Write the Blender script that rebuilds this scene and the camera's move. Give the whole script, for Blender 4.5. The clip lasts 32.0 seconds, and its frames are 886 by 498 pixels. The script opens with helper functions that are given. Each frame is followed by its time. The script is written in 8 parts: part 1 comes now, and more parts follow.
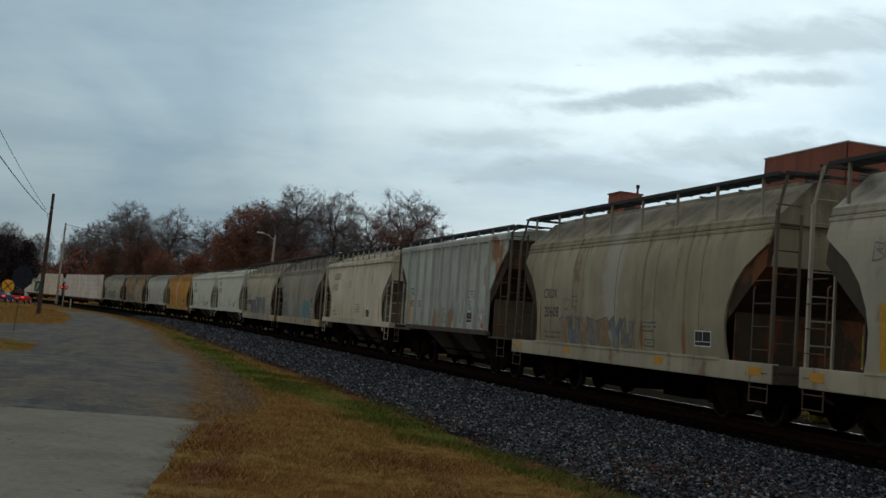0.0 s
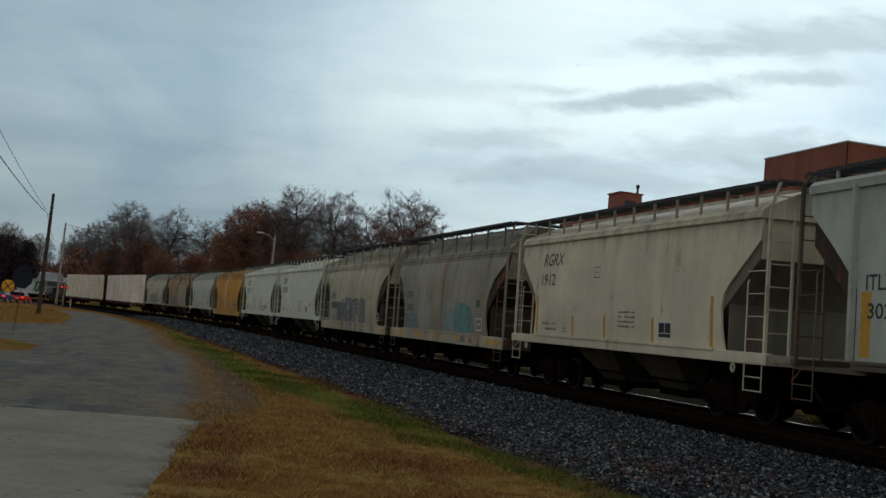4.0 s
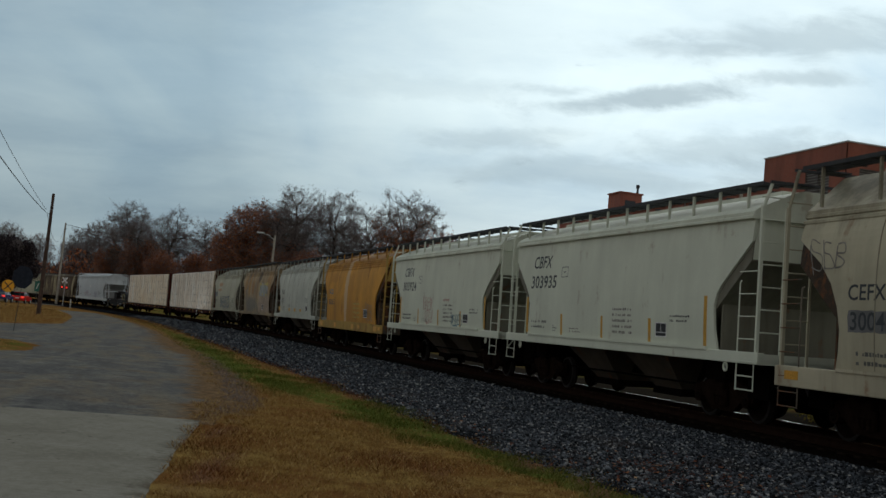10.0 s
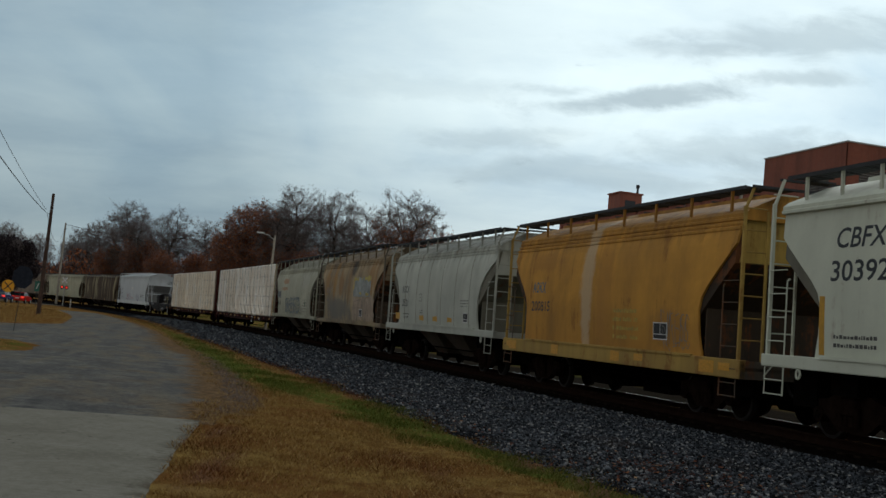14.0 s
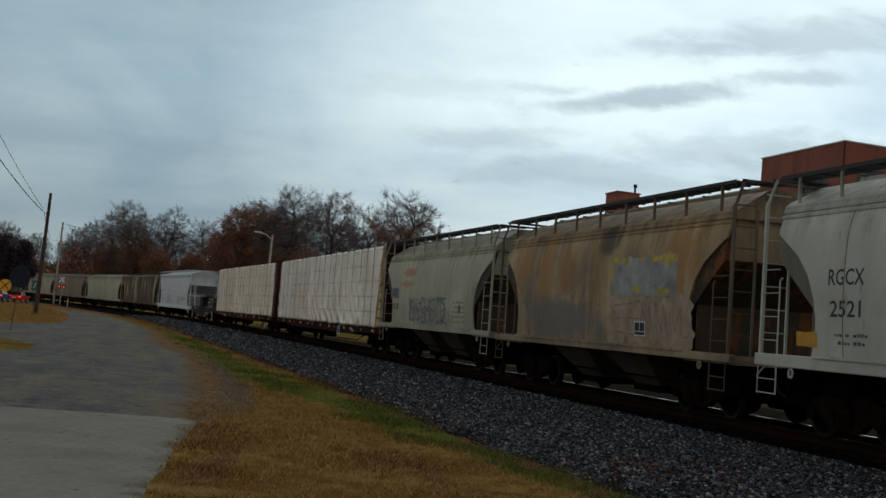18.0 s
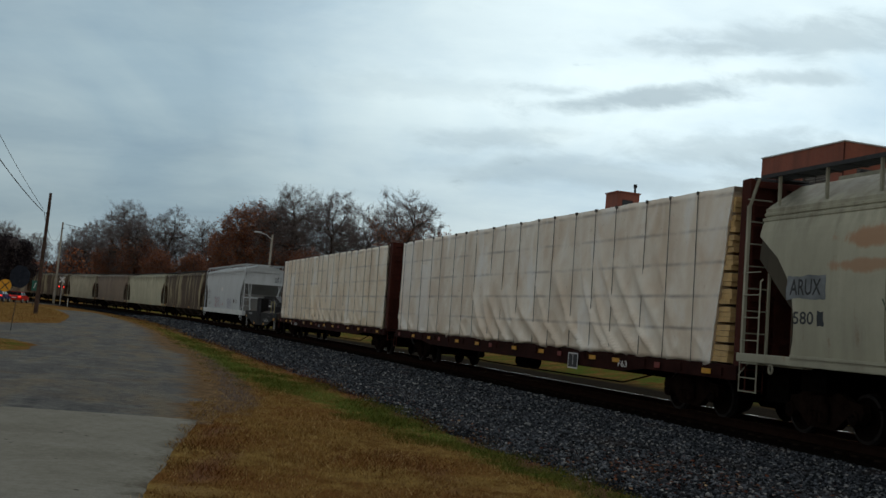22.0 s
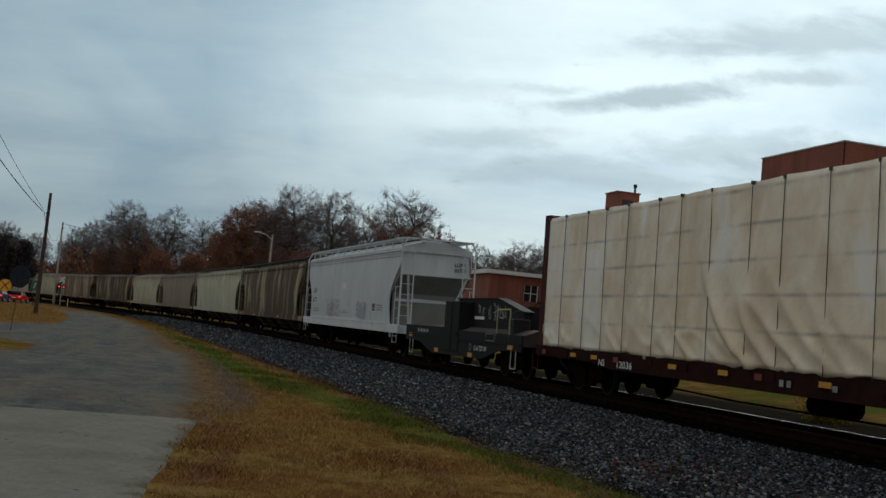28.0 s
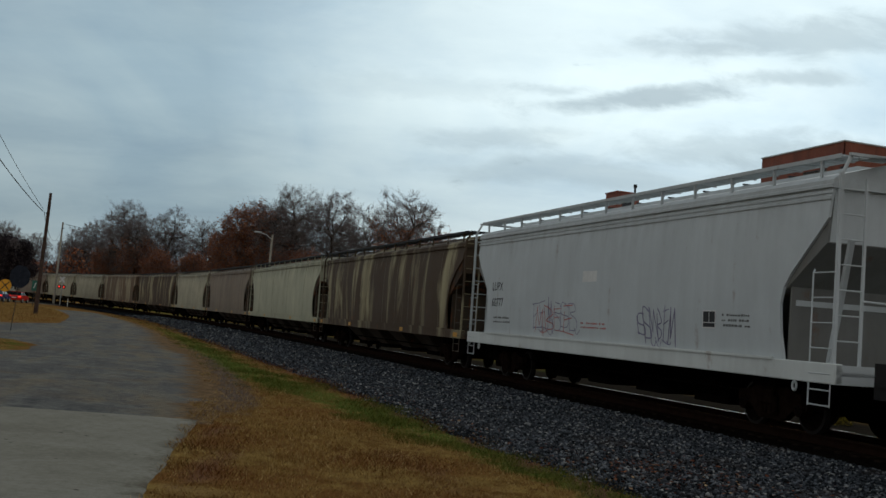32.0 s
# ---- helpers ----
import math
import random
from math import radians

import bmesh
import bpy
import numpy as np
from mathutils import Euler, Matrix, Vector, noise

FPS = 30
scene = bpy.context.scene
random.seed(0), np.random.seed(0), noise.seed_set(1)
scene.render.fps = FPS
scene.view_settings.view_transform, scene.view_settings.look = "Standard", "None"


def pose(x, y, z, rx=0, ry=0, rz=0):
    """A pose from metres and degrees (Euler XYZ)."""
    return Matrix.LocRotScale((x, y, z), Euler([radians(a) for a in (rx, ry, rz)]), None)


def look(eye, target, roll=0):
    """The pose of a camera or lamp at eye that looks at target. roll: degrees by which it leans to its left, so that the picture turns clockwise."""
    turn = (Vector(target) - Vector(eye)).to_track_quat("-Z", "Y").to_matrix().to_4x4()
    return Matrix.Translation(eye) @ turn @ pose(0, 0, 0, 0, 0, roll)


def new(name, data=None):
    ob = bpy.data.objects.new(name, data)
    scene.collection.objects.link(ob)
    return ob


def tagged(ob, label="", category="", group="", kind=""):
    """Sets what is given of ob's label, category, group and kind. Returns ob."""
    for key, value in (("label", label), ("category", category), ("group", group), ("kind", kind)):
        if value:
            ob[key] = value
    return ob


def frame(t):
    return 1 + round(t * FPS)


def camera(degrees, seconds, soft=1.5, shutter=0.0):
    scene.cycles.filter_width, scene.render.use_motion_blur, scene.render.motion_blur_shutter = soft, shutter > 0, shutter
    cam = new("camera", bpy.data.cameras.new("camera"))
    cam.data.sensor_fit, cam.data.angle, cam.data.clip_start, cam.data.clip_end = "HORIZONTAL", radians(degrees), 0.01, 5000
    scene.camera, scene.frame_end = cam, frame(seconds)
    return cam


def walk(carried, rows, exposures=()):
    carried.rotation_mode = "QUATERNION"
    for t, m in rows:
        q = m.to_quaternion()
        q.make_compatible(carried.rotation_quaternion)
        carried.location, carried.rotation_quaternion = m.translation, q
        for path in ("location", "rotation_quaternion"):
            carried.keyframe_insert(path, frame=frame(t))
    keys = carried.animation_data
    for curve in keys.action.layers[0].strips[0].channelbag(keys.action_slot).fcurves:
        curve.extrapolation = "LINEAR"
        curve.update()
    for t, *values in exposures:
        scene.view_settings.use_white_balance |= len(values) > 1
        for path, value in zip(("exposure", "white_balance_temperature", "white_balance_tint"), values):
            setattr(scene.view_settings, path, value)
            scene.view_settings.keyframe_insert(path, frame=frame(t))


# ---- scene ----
# camera: on a low support beside the drive, nudged once at 14.2 s
EYE = (0.0, 0.0, 1.645)
cam = camera(43.27, 32.0, soft=1.5)
AIM_A, AIM_B, ROLL = (0.0, 10.0, 2.3748), (0.0228, 10.0, 2.372), 5.43
walk(cam, [(0.0, look(EYE, AIM_A, ROLL)), (14.15, look(EYE, AIM_A, ROLL)),
           (14.4, look(EYE, AIM_B, ROLL)), (32.0, look(EYE, AIM_B, ROLL))], exposures=[(0.0, 0.0), (32.0, 0.0)])


# ---- world and light ----
def nodes_of(tree):
    tree.nodes.clear()

    def node(kind, ins=None):
        n = tree.nodes.new(kind)
        for k, v in (ins or {}).items():
            if isinstance(v, bpy.types.NodeSocket):
                tree.links.new(v, n.inputs[k])
            else:
                n.inputs[k].default_value = v
        return n
    return node


def ramp(node, fac, stops, mode="LINEAR"):
    n = node("ShaderNodeValToRGB", {0: fac})
    n.color_ramp.interpolation = mode
    el = n.color_ramp.elements
    while len(el) < len(stops):
        el.new(0.5)
    for e, (p, c) in zip(el, stops):
        e.position = p
        e.color = (*c, 1) if len(c) == 3 else c
    return n.outputs[0]


def mixc(node, fac, a, b, how="MIX"):
    n = node("ShaderNodeMix")
    n.data_type, n.blend_type = "RGBA", how
    tree = n.id_data
    for sock, v in ((n.inputs[0], fac), (n.inputs[6], a), (n.inputs[7], b)):
        if isinstance(v, bpy.types.NodeSocket):
            tree.links.new(v, sock)
        elif isinstance(v, (int, float)):
            sock.default_value = v
        else:
            sock.default_value = (*v, 1) if len(v) == 3 else v
    return n.outputs[2]


def mathn(node, op, a, b=0.0, c=0.0):
    n = node("ShaderNodeMath", {0: a, 1: b, 2: c})
    n.operation = op
    return n.outputs[0]


def noise_of(node, vec, scale, detail=5.0, rough=0.55, distort=0.0):
    return node("ShaderNodeTexNoise", {"Vector": vec, "Scale": scale, "Detail": detail, "Roughness": rough, "Distortion": distort}).outputs[0]


def make_world():
    w = bpy.data.worlds.new("sky")
    scene.world = w
    w.use_nodes = True
    node = nodes_of(w.node_tree)
    sky = node("ShaderNodeTexSky")
    sky.sky_type, sky.sun_disc, sky.sun_elevation, sky.sun_rotation = "NISHITA", False, radians(32), radians(13)
    way = node("ShaderNodeTexCoord").outputs["Generated"]
    xyz = node("ShaderNodeSeparateXYZ", {0: way}).outputs
    up = mathn(node, "MAXIMUM", xyz[2], 0.02)
    flat = node("ShaderNodeCombineXYZ", {0: mathn(node, "DIVIDE", xyz[0], mathn(node, "ADD", up, 0.12)),
                                             1: mathn(node, "DIVIDE", xyz[1], mathn(node, "ADD", up, 0.12)), 2: 0.0}).outputs[0]
    turned = node("ShaderNodeMapping", {0: flat, 1: (1.3, 0.4, 0), 2: (0, 0, radians(-12)), 3: (0.7, 1.0, 1)}).outputs[0]
    big = node("ShaderNodeTexNoise", {"Vector": turned, "Scale": 0.9, "Detail": 7.0, "Roughness": 0.55, "Distortion": 0.35}).outputs[0]
    small = node("ShaderNodeTexNoise", {"Vector": turned, "Scale": 2.6, "Detail": 8.0, "Roughness": 0.6, "Distortion": 0.5}).outputs[0]
    # the brighter part of the overcast, round the veiled sun; greyer cloud elsewhere
    sun_way = Vector((0.25, 0.93, 0.26)).normalized()
    unit = node("ShaderNodeVectorMath", {0: way})
    unit.operation = "NORMALIZE"
    dotn = node("ShaderNodeVectorMath", {0: unit.outputs[0], 1: sun_way})
    dotn.operation = "DOT_PRODUCT"
    near = node("ShaderNodeMapRange", {0: dotn.outputs["Value"], 1: 0.89, 2: 0.995, 3: 0.0, 4: 1.0}).outputs[0]
    wide = node("ShaderNodeMapRange", {0: dotn.outputs["Value"], 1: 0.1, 2: 0.85, 3: 0.0, 4: 1.0}).outputs[0]
    base = mixc(node, wide, (0.44, 0.44, 0.43), (0.335, 0.455, 0.52))
    base = mixc(node, near, base, (0.75, 0.92, 0.99))
    shade = ramp(node, big, [(0.3, (0.76, 0.81, 0.86)), (0.5, (0.97, 0.98, 0.99)), (0.68, (1.13, 1.11, 1.09))])
    cloud = mixc(node, 1.0, base, shade, "MULTIPLY")
    streak = ramp(node, small, [(0.45, (1.02, 1.02, 1.01)), (0.7, (0.95, 0.96, 0.97))])
    cloud = mixc(node, 1.0, cloud, streak, "MULTIPLY")
    soft = node("ShaderNodeTexNoise", {"Vector": node("ShaderNodeMapping", {0: way, 3: (1, 1, 1.8)}).outputs[0], "Scale": 4.5, "Detail": 8.0, "Roughness": 0.55, "Distortion": 0.4}).outputs[0]
    cloud = mixc(node, 1.0, cloud, ramp(node, soft, [(0.38, (0.86, 0.9, 0.94)), (0.5, (1.0, 1.0, 1.0)), (0.62, (1.1, 1.07, 1.04))]), "MULTIPLY")
    # low rags of darker cloud: centre, half size, slope, depth of tone
    fx = mathn(node, "DIVIDE", xyz[0], mathn(node, "MAXIMUM", xyz[1], 0.05))
    fz = mathn(node, "DIVIDE", xyz[2], mathn(node, "MAXIMUM", xyz[1], 0.05))
    rag = mathn(node, "MULTIPLY_ADD", noise_of(node, node("ShaderNodeCombineXYZ", {0: fx, 1: fz, 2: 0.0}).outputs[0], 9.0, 6.0, 0.55), 0.036, -0.018)
    torn = noise_of(node, node("ShaderNodeCombineXYZ", {0: fx, 1: mathn(node, "MULTIPLY", fz, 2.6), 2: 3.0}).outputs[0], 16.0, 7.0, 0.6, 0.3)
    for cx, cz, hw, hh, slope, tone in ((0.178, 0.229, 0.1, 0.0105, 0.19, 0.75), (0.31, 0.258, 0.055, 0.008, 0.12, 0.5), (0.09, 0.226, 0.04, 0.006, 0.1, 0.4), (0.05, 0.178, 0.07, 0.010, 0.06, 0.42), (0.25, 0.19, 0.09, 0.014, 0.16, 0.45), (0.31, 0.296, 0.13, 0.02, 0.12, 0.5), (0.2, 0.275, 0.08, 0.008, 0.05, 0.25), (0.36, 0.19, 0.12, 0.018, 0.15, 0.5), (0.13, 0.15, 0.14, 0.014, 0.02, 0.4), (-0.05, 0.215, 0.12, 0.012, 0.05, 0.2), (-0.1, 0.32, 0.2, 0.03, 0.1, 0.22)):
        ax = mathn(node, "DIVIDE", mathn(node, "SUBTRACT", fx, cx), hw)
        az = mathn(node, "ADD", mathn(node, "SUBTRACT", fz, cz), mathn(node, "ADD", rag, mathn(node, "MULTIPLY", mathn(node, "SUBTRACT", fx, cx), -slope)))
        az = mathn(node, "DIVIDE", az, hh)
        r2 = mathn(node, "ADD", mathn(node, "MULTIPLY", ax, ax), mathn(node, "MULTIPLY", az, az))
        body = mathn(node, "ADD", mathn(node, "EXPONENT", mathn(node, "MULTIPLY", r2, -0.7)), mathn(node, "MULTIPLY_ADD", torn, 1.5, -0.75))
        edge = node("ShaderNodeMapRange", {0: body, 1: 0.22, 2: 0.95, 3: 0.0, 4: tone})
        edge.interpolation_type = "SMOOTHSTEP"
        cloud = mixc(node, edge.outputs[0], cloud, (0.32, 0.43, 0.49))
    low = node("ShaderNodeMapRange", {0: xyz[2], 1: 0.04, 2: 0.2, 3: 0.78, 4: 1.0}).outputs[0]
    cloud = mixc(node, 1.0, cloud, node("ShaderNodeCombineColor", {0: low, 1: low, 2: low}).outputs[0], "MULTIPLY")
    bg_sky = node("ShaderNodeBackground", {0: sky.outputs[0], 1: 0.1})
    bg_cloud = node("ShaderNodeBackground", {0: cloud, 1: 1.0})
    mix = node("ShaderNodeMixShader", {0: 0.94, 1: bg_sky.outputs[0], 2: bg_cloud.outputs[0]})
    node("ShaderNodeOutputWorld", {0: mix.outputs[0]})


make_world()
sun = new("sun", bpy.data.lights.new("sun", "SUN"))
sun.data.energy, sun.data.angle, sun.data.color = 0.6, radians(25), (1.0, 0.97, 0.92)
sun.matrix_world = look((0, 0, 60), (-14, -60, 60 - 38))

# ---- the track's line: s runs away from the near end, off is to the camera's side ----
RAIL = 0.45
CANT = 1.5
S0, DS = -80.0, 1.0
_s = np.arange(S0, 620.0, DS)
_k = np.interp(_s, (-45, -15, 0, 15, 30, 45, 65, 90, 120, 150, 190, 250),
               np.array((1.43, 1.43, 1.25, 0.69, 0.06, 1.19, 1.37, 2.06, 2.27, 2.27, 2.27, 2.27)) / 1000)
_th = np.concatenate(([0], np.cumsum((_k[1:] + _k[:-1]) / 2 * DS)))
_th += radians(106.8006) - np.interp(0, _s, _th)
_x = np.concatenate(([0], np.cumsum((np.cos(_th[1:]) + np.cos(_th[:-1])) / 2 * DS)))
_y = np.concatenate(([0], np.cumsum((np.sin(_th[1:]) + np.sin(_th[:-1])) / 2 * DS)))
_x += 5.2859 - np.interp(0, _s, _x)
_y += 28.1057 - np.interp(0, _s, _y)


def on_track(s, off=0.0):
    t = np.interp(s, _s, _th)
    return np.interp(s, _s, _x) - np.sin(t) * off, np.interp(s, _s, _y) + np.cos(t) * off, t


def track_of(px, py):
    """Arrays of places to (s, off)."""
    px, py = np.atleast_1d(px).astype(float), np.atleast_1d(py).astype(float)
    s, off = np.empty(len(px)), np.empty(len(px))
    for a in range(0, len(px), 4000):
        b = a + 4000
        i = np.argmin((px[a:b, None] - _x[None, ::2]) ** 2 + (py[a:b, None] - _y[None, ::2]) ** 2, axis=1) * 2
        dx, dy = px[a:b] - _x[i], py[a:b] - _y[i]
        s[a:b] = _s[i] + dx * np.cos(_th[i]) + dy * np.sin(_th[i])
        off[a:b] = -dx * np.sin(_th[i]) + dy * np.cos(_th[i])
    return s, off


SPEED, GAIN = 6.6767, 0.004037


def run(t):
    return SPEED * t + 0.5 * GAIN * t * t


# ---- materials ----
def material(name, build):
    m = bpy.data.materials.new(name)
    m.use_nodes = True
    node = nodes_of(m.node_tree)
    bsdf = node("ShaderNodeBsdfPrincipled")
    out = node("ShaderNodeOutputMaterial", {0: bsdf.outputs[0]})
    build(node, bsdf.inputs, m.node_tree.links)
    return m


def coords(node, scale=(1, 1, 1), kind="Object"):
    c = node("ShaderNodeTexCoord").outputs[kind]
    return node("ShaderNodeMapping", {0: c, 3: scale}).outputs[0]


def bump(node, height, strength, distance=0.02):
    return node("ShaderNodeBump", {"Strength": strength, "Distance": distance, "Height": height}).outputs[0]


def bits(node, links, ins, colour, rough, metal=0.0, normal=None):
    for k, v in (("Base Color", colour), ("Roughness", rough), ("Metallic", metal), ("Normal", normal)):
        if v is None:
            continue
        if isinstance(v, bpy.types.NodeSocket):
            links.new(v, ins[k])
        elif k == "Base Color":
            ins[k].default_value = (*v, 1)
        else:
            ins[k].default_value = v


def plain(name, colour, rough=0.6, metal=0.0, vary=0.25, scale=6.0, bumpy=0.15, gloss=0.35):
    def build(node, ins, links):
        v = coords(node)
        n = noise_of(node, v, scale, 6.0, 0.6)
        fine = noise_of(node, v, scale * 9, 3.0, 0.6)
        lo, hi = [c * (1 - vary) for c in colour], [min(1, c * (1 + vary)) for c in colour]
        col = ramp(node, n, [(0.3, lo), (0.7, hi)])
        bits(node, links, ins, col, ramp(node, n, [(0.3, (rough * 0.85,) * 3), (0.7, (min(1, rough * 1.12),) * 3)]), metal, bump(node, fine, bumpy))
        ins["Specular IOR Level"].default_value = gloss
    return material(name, build)


def car_paint(name, colour, dirt=(0.1, 0.085, 0.06), soil=0.5, rust=0.2, seed=0.0, fade=0.15, bands=0.0, grime_shade=0.5, mottle=0.0, spots_at=()):
    """Weathered paint of a freight car: blotches, streaks that run down, roof grime, rust, road dirt near the sill."""
    colour = (colour[0] * 1.03, colour[1], colour[2] * 0.92)
    def build(node, ins, links):
        v = coords(node)
        place = node("ShaderNodeMapping", {0: v, 1: (seed * 7.3, seed * 3.1, seed)}).outputs[0]
        xyz = node("ShaderNodeSeparateXYZ", {0: v}).outputs
        streak = noise_of(node, node("ShaderNodeMapping", {0: place, 3: (2.3, 2.3, 0.2)}).outputs[0], 1.2, 6.0, 0.6, 0.35)
        broad = noise_of(node, node("ShaderNodeMapping", {0: place, 3: (0.9, 0.9, 0.2)}).outputs[0], 1.1, 6.0, 0.62, 0.5)
        blot = noise_of(node, place, 0.55, 7.0, 0.6, 0.4)
        spots = noise_of(node, place, 2.6, 6.0, 0.7, 0.5)
        fine = noise_of(node, place, 14.0, 4.0, 0.65)
        col = mixc(node, ramp(node, blot, [(0.35, (0, 0, 0)), (0.65, (1, 1, 1))]), [c * (1 - fade) for c in colour], [min(0.9, c * (1 + fade)) for c in colour])
        col = mixc(node, mathn(node, "MULTIPLY", ramp(node, broad, [(0.44, (0, 0, 0)), (0.64, (1, 1, 1))]), 0.6 * soil), col, dirt)
        if mottle:
            rows = mathn(node, "ADD", xyz[2], mathn(node, "MULTIPLY_ADD", broad, 2.4, -1.2))
            col = mixc(node, mathn(node, "MULTIPLY", ramp(node, node("ShaderNodeMapRange", {0: rows, 1: 2.0, 2: 3.2}).outputs[0], [(0.0, (0, 0, 0)), (1.0, (1, 1, 1))]), mathn(node, "MULTIPLY", ramp(node, broad, [(0.36, (0.25, 0.25, 0.25)), (0.55, (1, 1, 1))]), mottle)), col, mixc(node, spots, (0.17, 0.085, 0.03), (0.36, 0.22, 0.09)))
            col = mixc(node, mathn(node, "MULTIPLY", ramp(node, blot, [(0.42, (1, 1, 1)), (0.54, (0, 0, 0))]), mottle * 0.75), col, (0.125, 0.135, 0.14))
            col = mixc(node, mathn(node, "MULTIPLY", ramp(node, mathn(node, "MULTIPLY", streak, spots), [(0.28, (0, 0, 0)), (0.4, (0.8, 0.8, 0.8))]), mottle), col, (0.05, 0.047, 0.044))
        fade_up = node("ShaderNodeMapRange", {0: xyz[2], 1: 0.9, 2: 4.2, 3: 1.0, 4: 0.55}).outputs[0]
        m1 = mathn(node, "MULTIPLY", ramp(node, streak, [(0.42, (0, 0, 0)), (0.78, (0.85, 0.85, 0.85))]), mathn(node, "MULTIPLY", fade_up, soil))
        col = mixc(node, m1, col, dirt)
        if bands:
            band = noise_of(node, node("ShaderNodeMapping", {0: place, 3: (0.42, 0.2, 0.09)}).outputs[0], 1.5, 5.0, 0.6, 0.6)
            col = mixc(node, mathn(node, "MULTIPLY", ramp(node, band, [(0.42, (0, 0, 0)), (0.52, (1, 1, 1))]), bands), col, dirt)
        # grime washed down from the roof walk and hatches
        reach = mathn(node, "ADD", xyz[2], mathn(node, "MULTIPLY_ADD", streak, 2.0, -1.0))
        top = node("ShaderNodeMapRange", {0: reach, 1: 3.6, 2: 4.3, 3: 0.0, 4: min(1.0, grime_shade * 1.35)}).outputs[0]
        col = mixc(node, mathn(node, "MULTIPLY", top, ramp(node, spots, [(0.35, (0.35, 0.35, 0.35)), (0.65, (1, 1, 1))])), col, [c * 0.55 for c in dirt])
        low = node("ShaderNodeMapRange", {0: mathn(node, "ADD", xyz[2], mathn(node, "MULTIPLY", blot, -0.9)), 1: 0.4, 2: 1.5, 3: soil * 0.8, 4: 0.0}).outputs[0]
        col = mixc(node, low, col, dirt)
        r = mathn(node, "MULTIPLY", streak, noise_of(node, place, 1.7, 6.0, 0.7, 0.3))
        rm = ramp(node, r, [(0.355 - 0.17 * rust, (0, 0, 0)), (0.42 - 0.15 * rust, (1, 1, 1))])
        col = mixc(node, mathn(node, "MULTIPLY", rm, min(1.0, 0.3 + rust)), col, mixc(node, fine, (0.10, 0.035, 0.015), (0.30, 0.11, 0.035)))
        # single stains with a place of their own: x, z, half width, half height, colour, strength
        for sx, sz, rx, rz, tint, power in spots_at:
            ux = mathn(node, "DIVIDE", mathn(node, "SUBTRACT", xyz[0], sx), rx)
            uz = mathn(node, "DIVIDE", mathn(node, "SUBTRACT", xyz[2], sz), rz)
            gone = mathn(node, "ADD", mathn(node, "MULTIPLY", ux, ux), mathn(node, "MULTIPLY", uz, uz))
            core = mathn(node, "ADD", mathn(node, "EXPONENT", mathn(node, "MULTIPLY", gone, -0.8)), mathn(node, "MULTIPLY_ADD", mathn(node, "ADD", spots, streak), 1.1, -1.1))
            stain = node("ShaderNodeMapRange", {0: core, 1: 0.3, 2: 0.75, 3: 0.0, 4: power})
            stain.interpolation_type = "SMOOTHSTEP"
            col = mixc(node, stain.outputs[0], col, tint)
        col = mixc(node, mathn(node, "MULTIPLY", fine, 0.18), col, [c * 0.6 for c in colour])
        bits(node, links, ins, col, ramp(node, blot, [(0.3, (0.62,) * 3), (0.7, (0.85,) * 3)]), 0.0, bump(node, mathn(node, "ADD", fine, mathn(node, "MULTIPLY", blot, 3.0)), 0.12, 0.02))
        ins["Specular IOR Level"].default_value = 0.14
    return material(name, build)


def grass_ground(node, ins, links):
    v = coords(node)
    zone = node("ShaderNodeAttribute")
    zone.attribute_name = "zone"
    z = node("ShaderNodeSeparateColor", {0: zone.outputs[0]}).outputs
    n1, n2, n3 = noise_of(node, v, 0.35, 6.0, 0.6), noise_of(node, v, 2.2, 6.0, 0.65), noise_of(node, v, 22.0, 4.0, 0.7)
    dry = mixc(node, ramp(node, n2, [(0.38, (0, 0, 0)), (0.62, (1, 1, 1))]), (0.134, 0.0676, 0.02), (0.291, 0.189, 0.06))
    dry = mixc(node, ramp(node, n1, [(0.44, (0, 0, 0)), (0.58, (0.8, 0.8, 0.8))]), dry, (0.168, 0.0715, 0.024))
    green = mixc(node, n3, (0.047, 0.0715, 0.012), (0.123, 0.163, 0.032))
    gm = mathn(node, "ADD", z[0], mathn(node, "MULTIPLY_ADD", n2, 1.1, -0.55))
    gm = mathn(node, "ADD", gm, mathn(node, "MULTIPLY_ADD", n1, 1.3, -0.7))
    col = mixc(node, ramp(node, gm, [(0.42, (0, 0, 0)), (0.62, (1, 1, 1))]), dry, green)
    dirt = ramp(node, n3, [(0.4, (0.0616, 0.0442, 0.034)), (0.6, (0.179, 0.13, 0.1))])
    dm = mathn(node, "ADD", z[1], mathn(node, "MULTIPLY_ADD", n2, 0.8, -0.4))
    col = mixc(node, ramp(node, dm, [(0.45, (0, 0, 0)), (0.65, (1, 1, 1))]), col, dirt)
    rm = mathn(node, "ADD", z[2], mathn(node, "MULTIPLY_ADD", n2, 0.7, -0.35))
    col = mixc(node, ramp(node, rm, [(0.4, (0, 0, 0)), (0.65, (0.9, 0.9, 0.9))]), col, mixc(node, n3, (0.101, 0.0494, 0.036), (0.224, 0.111, 0.07)))
    col = mixc(node, ramp(node, n3, [(0.36, (0.5, 0.5, 0.5)), (0.55, (0, 0, 0))]), col, (0.056, 0.039, 0.02))
    # strip just behind the track darkened: shade put into the ground's colour
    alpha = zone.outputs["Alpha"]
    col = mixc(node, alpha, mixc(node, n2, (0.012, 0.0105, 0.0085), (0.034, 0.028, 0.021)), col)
    bits(node, links, ins, col, 0.95, 0.0, bump(node, mathn(node, "ADD", n3, n2), 0.8, 0.06))
    ins["Specular IOR Level"].default_value = 0.0


